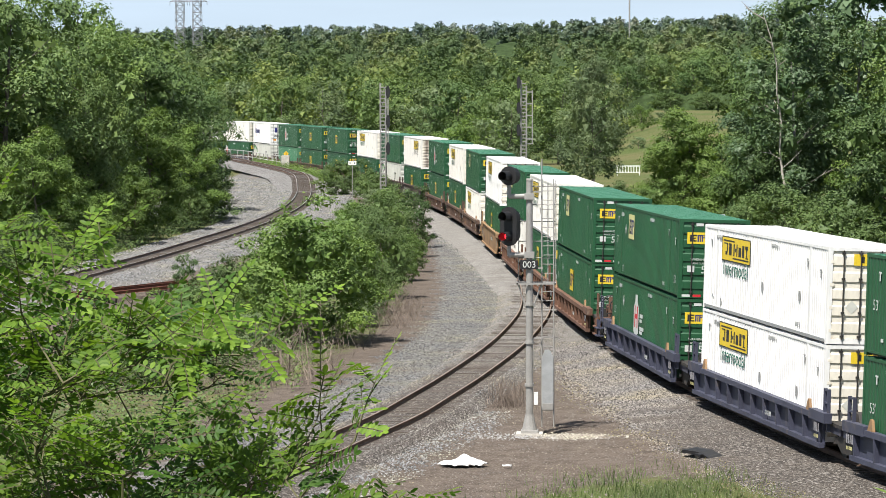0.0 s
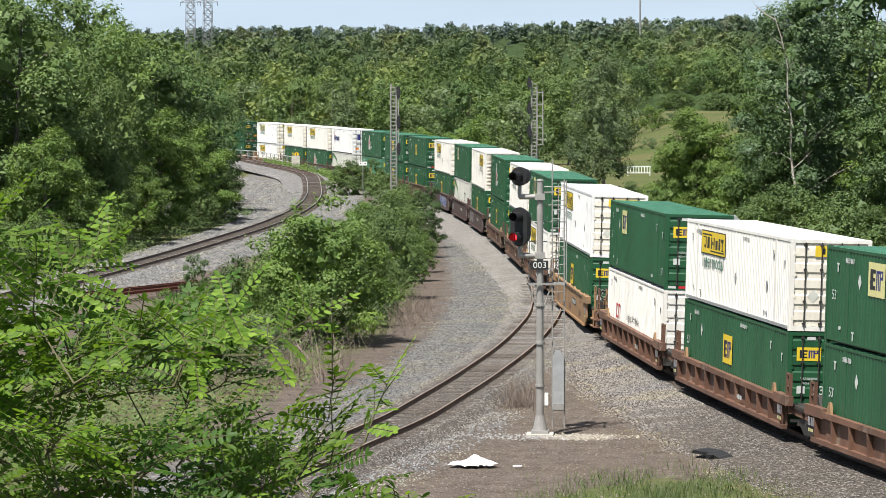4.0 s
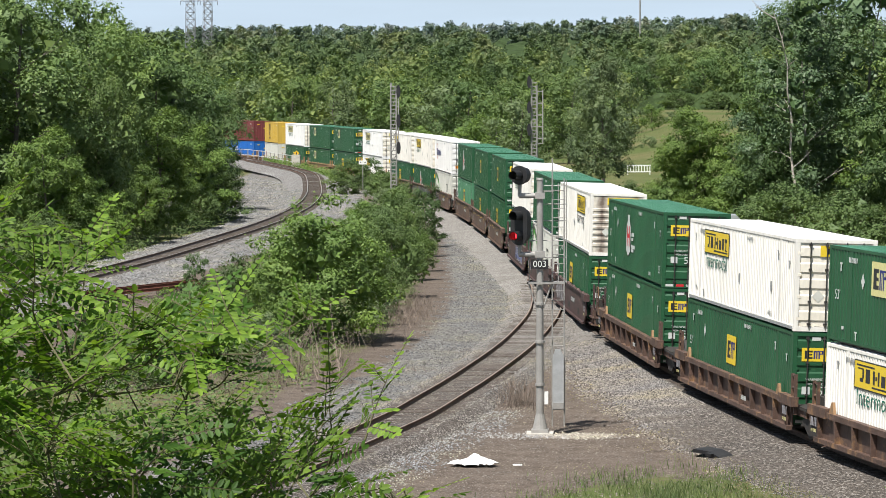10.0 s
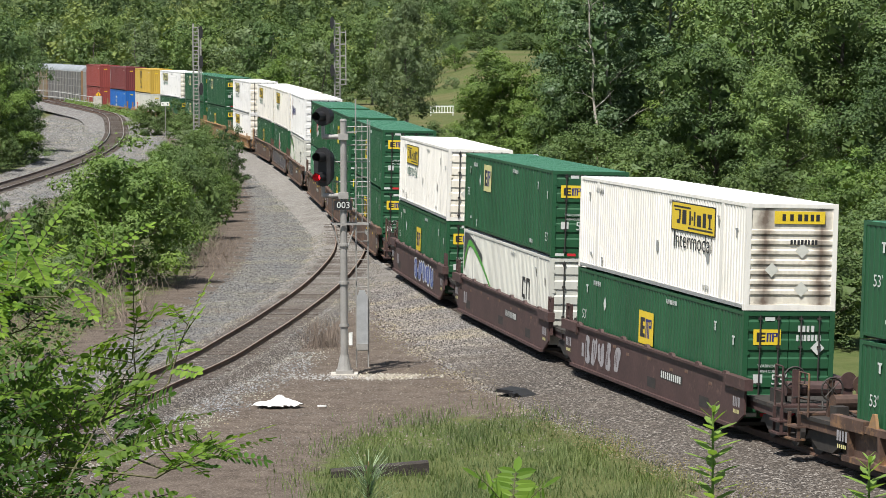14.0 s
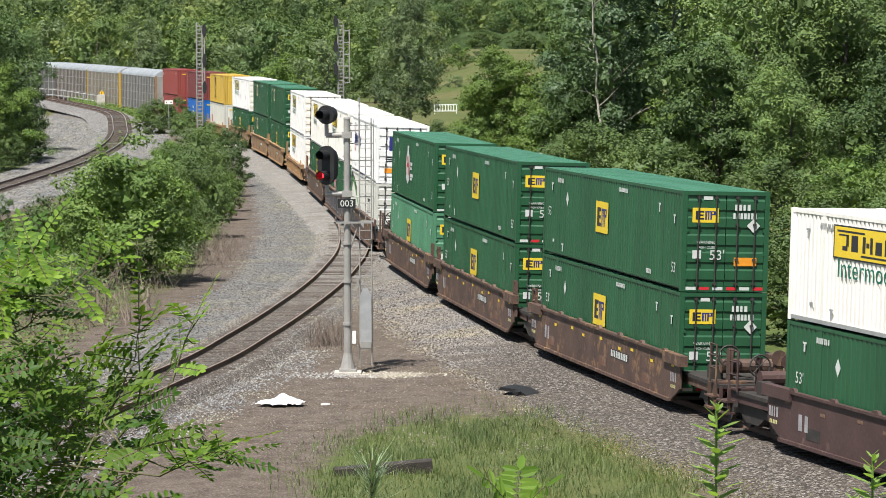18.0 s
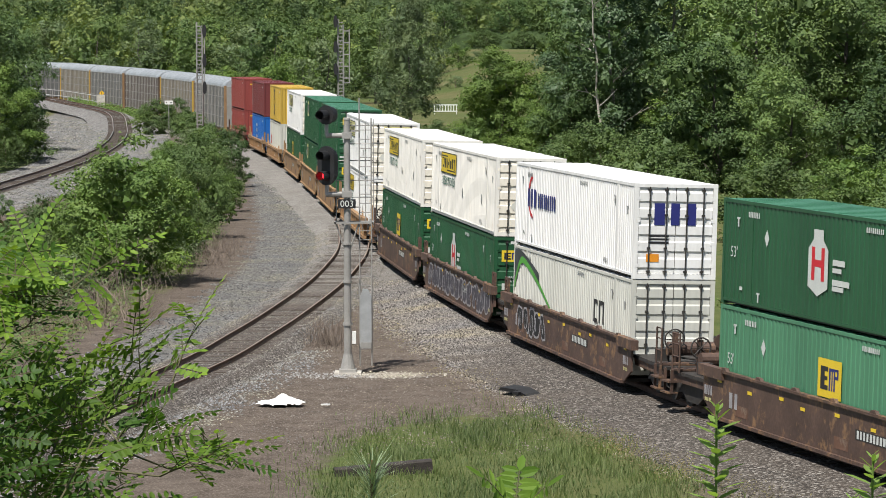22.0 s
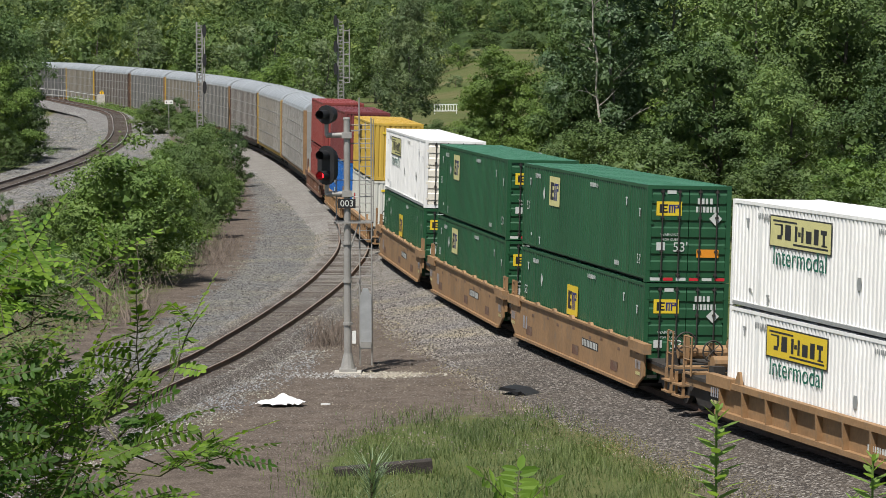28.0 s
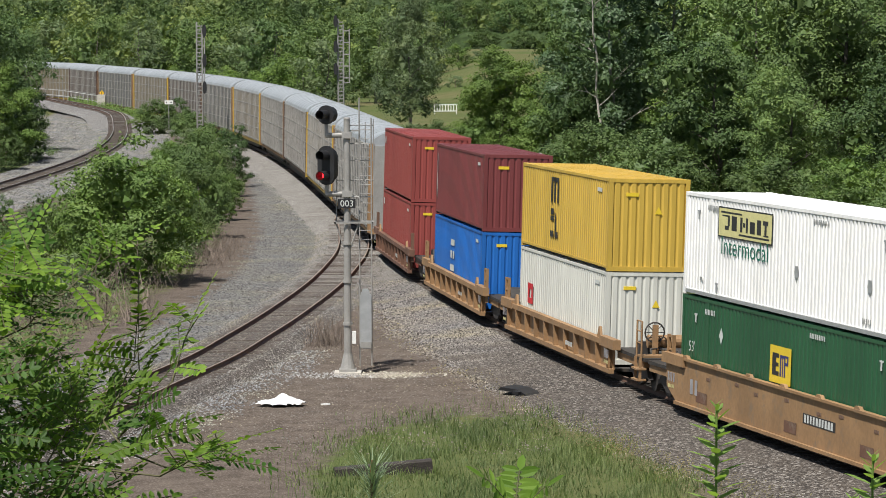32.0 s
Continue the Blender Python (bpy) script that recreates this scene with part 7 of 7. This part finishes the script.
def rag():
    rng = random.Random(3)
    g = Geo()
    n = 14
    for i in range(n):
        for j in range(n):
            u, v = i / (n - 1) * 2 - 1, j / (n - 1) * 2 - 1
            r = math.hypot(u, v)
            z = .42 * max(0, 1 - r * .95) * (.6 + .8 * noise.noise((u * 2.2, v * 2.2, 1.5))) + .05 * noise.noise((u * 6, v * 6, 4)) + .03
            g.v.append((u * .5 * (1 + .35 * noise.noise((v * 3, 1, 0))), v * .68 * (1 + .35 * noise.noise((u * 3, 5, 0))), max(z * .95, .01)))
    for i in range(n - 1):
        for j in range(n - 1):
            if math.hypot(i / (n - 1) * 2 - 1, j / (n - 1) * 2 - 1) < 1.12:
                g.f.append((i * n + j, (i + 1) * n + j, (i + 1) * n + j + 1, i * n + j + 1))
                g.k.append(0)
    thing("discarded_sheet", "crumpled white plastic sheet on the dirt", "litter", pose(-4.87, 90.6, float(ground_z(-4.87, 90.6)) + .06, 0, 0, 80), data=g.mesh("discarded_sheet", M_SIGN_W, True))


rag()
thing("litter_scrap", "small white scrap lying on the dirt", "litter", pose(-3.55, 90.2, float(ground_z(-3.55, 90.2)) + .07), data=Geo().prism([(-.14, 0), (-.1, -.06), (.13, -.04), (.15, .03), (.02, .06)], "z", 0, .04).mesh("litter_scrap", M_SIGN_W))
db = thing("rubber_debris", "broken black rubber pad lying on the ballast", "debris", pose(2.36, 92.8, float(ground_z(2.36, 92.8)) + .12, 4, 3, -50))
part("pad", Geo().prism([(-.75, .0), (-.6, .12), (.1, .15), (.5, .06), (.75, -.05), (.78, -.12), (.5, -.04), (.1, .05), (-.6, .02)][::-1], "y", -.28, .28), M_BLACK, db)
part("strap", Geo().box((.1, -.42, .02), (.35, -.28, .12)), M_BLACK, db)
tm = thing("timber_beam", "old dark timber sleeper lying in the grass", "timber", pose(-1.5, 76.6, float(ground_z(-1.5, 76.6)) + .1, 0, -4, 8), data=Geo().prism([(-.17, -.18), (.17, -.18), (.17, .14), (.13, .18), (-.13, .18), (-.17, .14)], "x", -1.3, 1.2).mesh("timber_beam", M_OLDTIMBER))


def grass_stuff():
    """Blades of rough grass and weeds beside the main line."""
    rng = np.random.default_rng(8)
    n = 62000
    x, y = rng.uniform(-5.5, 7.5, n), rng.uniform(64, 92, n)
    line_x = np.interp(y, TRAIN_PATH[:, 1], TRAIN_PATH[:, 0])
    keep = (np.hypot((x - 1.5) / 5.0, (y - 76) / 13.0) + rng.normal(0, .14, n) < .95) & (x < line_x - 4.0) & (np.sin(x * 2.1 + np.sin(y * .9)) * np.sin(y * .55 + x * .4) + rng.normal(0, .5, n) > -.55)
    x, y = x[keep], y[keep]
    n = len(x)
    z = ground_z(x, y)
    h = rng.uniform(.05, .24, n) * np.where(rng.random(n) < .12, 1.7, 1) * (1 + .5 * np.sin(x * 1.3) * np.sin(y * .7))
    a = rng.uniform(0, 2 * np.pi, n)
    w, lean_ = rng.uniform(.006, .014, n), rng.uniform(.1, .6, n) * h
    dx, dy = np.cos(a), np.sin(a)
    b = rng.uniform(0, 2 * np.pi, n)
    p = np.stack([x, y, z], 1)
    side = np.stack([dx, dy, 0 * dx], 1) * w[:, None]
    tip = p + np.stack([np.cos(b) * lean_, np.sin(b) * lean_, h], 1)
    mid = (p + tip) / 2 + np.stack([0 * h, 0 * h, h * .1], 1)
    V = np.stack([p - side, p + side, mid + side * .7, mid - side * .7, tip - side * .1, tip + side * .1], 1).reshape(-1, 3)
    o = np.arange(n)[:, None] * 6
    Q = np.concatenate([o + np.array([[0, 1, 2, 3]]), o + np.array([[3, 2, 5, 4]])])
    thing("grass", "rough green and straw-coloured grass beside the ballast", "grass", kind="stuff", data=rows_mesh("grass", V, Q, leaf_material("grass blades", (.075, .12, .035), (.21, .25, .115), .3, .7)))


grass_stuff()


def dead_brush():
    """Leafless grey stalks along the foot of the shrubs."""
    rng = random.Random(31)
    g = Geo()
    def stalk(x, y, h, r, bow, forks):
        """A bent leafless stalk with forked twigs."""
        p = Vector((x, y, float(ground_z(x, y))))
        d = Vector((rng.gauss(0, bow), rng.gauss(0, bow), 1)).normalized()
        for k in range(4):
            q = p + d * h / 4
            g.tube(p, q, r * (1 - .2 * k), r * (.8 - .2 * k), 3)
            for b in range(forks):
                if rng.random() < .6:
                    e = (d + Vector((rng.gauss(0, .7), rng.gauss(0, .7), rng.gauss(.1, .3)))).normalized()
                    g.tube(q, q + e * h * rng.uniform(.12, .3), r * .5, r * .2, 3)
            d = (d + Vector((rng.gauss(0, .2), rng.gauss(0, .2), rng.gauss(-.05, .1)))).normalized()
            p = q
    spots = [(-11.3, 151, 90), (-11.2, 145, 90), (-11.7, 137, 30), (-12.2, 129, 14), (-12.6, 124, 34), (-13.6, 120, 60), (-14.6, 117.5, 60), (-16.2, 114, 50), (-18.5, 110, 40), (-11.6, 157, 30), (-12.4, 118, 50), (-14.0, 114.5, 70), (-15.4, 113, 60)]
    for sx, sy, n in spots:
        for k in range(n):
            stalk(sx + rng.gauss(0, .6), sy + rng.gauss(0, 1.7), rng.uniform(.4, 1.5), .011, .45, 2)
    for k in range(16):                                  # taller bare branches among them
        stalk(-13.3 + rng.gauss(0, 1.1), 119.5 + rng.gauss(0, 2.5), rng.uniform(1.6, 3.0), .028, .4, 3)
    for k in range(150):                                 # a dry tuft beside the signal
        x, y = -4.2 + rng.gauss(0, .35), 108 + rng.gauss(0, .8)
        z = float(ground_z(x, y))
        t = Vector((x + rng.gauss(0, .25), y + rng.gauss(0, .25), z + rng.uniform(.3, 1.1)))
        g.tube((x, y, z), t, .01, .005, 3)
        m = Vector((x, y, z)).lerp(t, .6)
        g.tube(m, m + Vector((rng.gauss(0, .15), rng.gauss(0, .15), .25)), .006, .003, 3)
    thing("dead_brush", "leafless grey-brown stalks at the foot of the shrubs", "brush", kind="stuff", data=g.mesh("dead_brush", M_TWIG))


dead_brush()


def weeds(name, label, places, height, leaf, mat, seed):
    """Low leafy weeds: leaves on thin upright stems about each place."""
    rng = np.random.default_rng(seed)
    P = np.array(places)
    n = len(P)
    h = height * rng.uniform(.35, 1.0, n)
    per = 9
    t = rng.random((n, per)) ** .8
    x = P[:, :1] + rng.normal(0, .13, (n, per))
    y = P[:, 1:2] + rng.normal(0, .13, (n, per))
    z = P[:, 2:3] + h[:, None] * t
    c = np.stack([x, y, z], -1).reshape(-1, 3)
    nn = np.stack([rng.normal(0, .5, len(c)), rng.normal(-.2, .5, len(c)), np.ones(len(c))], 1)
    v, q = leaf_quads(rng, c, nn, leaf)
    thing(name, label, "weeds", kind="stuff", data=rows_mesh(name, v, q, mat))


rng_w = np.random.default_rng(5)
spots = []
for k in range(5200):
    x, y = rng_w.uniform(-27, -11.5), rng_w.uniform(86, 215)
    if x < np.interp(y, [60, 90, 106, 124, 167, 234], [-16.5, -14.0, -12.6, -11.8, -12.0, -16.5]) - rng_w.random() * 1.2 and x > -25 + rng_w.random() * 2:
        spots.append((x, y, float(ground_z(x, y))))
weeds("weeds", "low leafy weeds and brambles between the tracks", spots, 1.0, .075, LEAF_OAK, 11)
spots = []
for k in range(1500):
    s = rng_w.uniform(225, 345)
    p = beside_train(s, rng_w.uniform(1.95, 3.3), 0)
    spots.append((p[0], p[1], base_z(p[1]) - .2 + .0075 * max(0, s - 262)))
weeds("lineside_weeds", "tall green weeds along the foot of the far line", spots, 1.3, .12, LEAF_LIGHT, 12)
spots = []
for k in range(1600):
    x, y = rng_w.uniform(-41, -34.2), rng_w.uniform(165, 275)
    if dist_to(LEFT_LINE, np.array(x), np.array(y)) > 4.0:
        spots.append((x, y, float(ground_z(x, y))))
weeds("verge_weeds", "rough green weeds at the edge of the wood", spots, .9, .1, LEAF_OAK, 13)
spots = []
for k in range(1500):
    y = rng_w.uniform(66, 128)
    x = float(np.interp(y, TRAIN_PATH[:, 1], TRAIN_PATH[:, 0])) - rng_w.uniform(4.3, 6.0)
    if y < 86 or rng_w.random() < .12:
        spots.append((x, y, float(ground_z(x, y))))
weeds("ballast_weeds", "thin brown-green weeds at the edge of the ballast", spots, .5, .03, leaf_material("dry weeds", (.11, .1, .05), (.2, .17, .1), .3), 14)


def loose_stone(name, label, n, x0, x1, y0, y1, keep, lift, size, mat, seed):
    """Single stones lying on the ballast, each a rough eight-sided lump."""
    rng = np.random.default_rng(seed)
    x, y = rng.uniform(x0, x1, n), rng.uniform(y0, y1, n)
    ok = keep(x, y)
    x, y = x[ok], y[ok]
    n = len(x)
    z = lift(x, y)
    r = size * rng.uniform(.5, 1.3, n)
    dirs = np.array([(1, 0, 0), (0, 1, 0), (-1, 0, 0), (0, -1, 0), (0, 0, .8), (0, 0, -.6)], float)
    V = np.stack([x, y, z], 1)[:, None, :] + dirs[None] * r[:, None, None] * rng.uniform(.6, 1.3, (n, 6, 1))
    a = rng.uniform(0, 6.28, n)
    c, s = np.cos(a)[:, None], np.sin(a)[:, None]
    d = V - np.stack([x, y, z], 1)[:, None, :]
    V = np.stack([x[:, None] + d[..., 0] * c - d[..., 1] * s, y[:, None] + d[..., 0] * s + d[..., 1] * c, V[..., 2]], -1)
    F = np.array([(0, 1, 4), (1, 2, 4), (2, 3, 4), (3, 0, 4)])
    Q = (np.arange(n)[:, None, None] * 6 + F[None]).reshape(-1, 3)
    thing(name, label, "stones", kind="stuff", data=rows_mesh(name, V.reshape(-1, 3), Q, mat))


def stone_paint(name, a, b):
    m = leaf_material(name, a, b, 0.0, .9)
    return m


def line_offset(x, y):
    return np.interp(y, TRAIN_PATH[:, 1], TRAIN_PATH[:, 0]) - x


def ballast_top(x, y):
    d = line_offset(x, y)
    return .00217 * (y - 77.6) + np.interp(d, [1.5, 4.4, 5.0], [-.2, -.42, -.45]) + .02


loose_stone("ballast_stones", "loose dark and pale ballast stones along the main line", 480000, -8, 14, 64, 135, lambda x, y: (line_offset(x, y) > 1.5) & (line_offset(x, y) < 4.5 + .9 * np.sin(x * 91.7 + y * 47.3)) & (y < 124 + 10 * np.sin(x * 57.1 + y * 33.9)), ballast_top, .037, stone_paint("mixed stone", (.01, .0085, .0075), (.3, .275, .25)), 2)
loose_stone("path_stones", "pale limestone chips on the gravel path", 210000, -20, -4.5, 84, 250,
            lambda x, y: (x > np.interp(y, [60, 90, 106, 124, 140, 167, 234], [-17.5, -13.9, -11.8, -10.0, -9.4, -9.8, -14.8]) + .5 * np.sin(y * 1.9 + x) + np.random.default_rng(40).exponential(.35, len(x)) - .6) & (x < np.where(y < 150, np.interp(y, MID_LINE[:, 1], MID_LINE[:, 0]) - 1.2, np.interp(y, TRAIN_PATH[:, 1], TRAIN_PATH[:, 0]) - 3.4)) & (np.random.default_rng(41).random(len(x)) < np.interp(y, [84, 130, 250], [1, .8, .45])), lambda x, y: ground_z(x, y) + .02, .042, stone_paint("pale stone", (.035, .034, .032), (.27, .264, .252)), 3)


def siding_offset(x, y):
    return x - np.interp(y, MID_LINE[:, 1], MID_LINE[:, 0])


def curve_offset(x, y):
    return x - np.interp(y, LEFT_LINE[:300, 1], LEFT_LINE[:300, 0])


loose_stone("siding_stones", "mixed stones between and beside the rusty rails", 90000, -14, -2, 84, 165, lambda x, y: (np.abs(siding_offset(x, y)) < 2.1) & (np.abs(np.abs(siding_offset(x, y)) - .75) > .1) & ((np.abs(siding_offset(x, y)) > .9) | (np.sin(x * 131.7 + y * 77.3) > .1)), lambda x, y: .00217 * (y - 77.6) + np.interp(np.abs(siding_offset(x, y)), [1.5, 1.9, 2.3], [-.165, -.35, -.42]) + np.where(np.abs(siding_offset(x, y)) < 1.3, -.018, .005), .034, stone_paint("siding stone", (.07, .062, .054), (.34, .32, .295)), 6)
loose_stone("curve_stones", "coarse pale limestone beside the curving track", 60000, -39, -24, 160, 335, lambda x, y: (np.abs(curve_offset(x, y)) > 1.4) & (curve_offset(x, y) < 5.2) & (curve_offset(x, y) > -4.2), lambda x, y: base_z(200) + .00217 * (y - 200) + np.interp(np.abs(curve_offset(x, y)), [1.5, 3, 3.6], [-.19, -.48, -.42]) + .02, .075, stone_paint("limestone", (.06, .058, .055), (.29, .285, .275)), 7)
loose_stone("bank_stones", "heap of coarse pale limestone inside the bend", 16000, -52, -34, 262, 400, lambda x, y: curve_offset(x, np.minimum(y, 334)) < -3.5, lambda x, y: ground_z(x, y) + .05, .12, stone_paint("bank limestone", (.06, .058, .054), (.24, .235, .225)), 9)
loose_stone("shoulder_stones", "grey stone spilled along the edge of the branch track", 70000, -17, -3, 68, 106, lambda x, y: (siding_offset(x, y) > 1.9) & (siding_offset(x, y) < 3.0 + .9 * np.sin(x * 83.1 + y * 51.7) + np.interp(y, [70, 104], [.6, -.4])), lambda x, y: ground_z(x, y) + .015, .04, stone_paint("grey stone", (.045, .044, .042), (.3, .298, .29)), 16)
loose_stone("rubble", "pale broken concrete round the foot of the signal", 1300, -5.6, .2, 97.2, 99.6, lambda x, y: np.hypot((x + 2.6) / 3.0, (y - 98.4) / 1.2) < .7 + .3 * np.sin(x * 37 + y * 19), lambda x, y: ground_z(x, y) + .015, .045, stone_paint("broken concrete", (.2, .185, .165), (.5, .48, .45)), 15)
loose_stone("dirt_stones", "scattered small stones on the bare dirt", 9000, -9, 3, 80, 112, lambda x, y: (line_offset(x, y) > 4.6) & (x > np.interp(y, MID_LINE[:, 1], MID_LINE[:, 0]) + 1.0), lambda x, y: ground_z(x, y) + .02, .03, stone_paint("dusty stone", (.08, .065, .052), (.24, .21, .18)), 4)
motions()
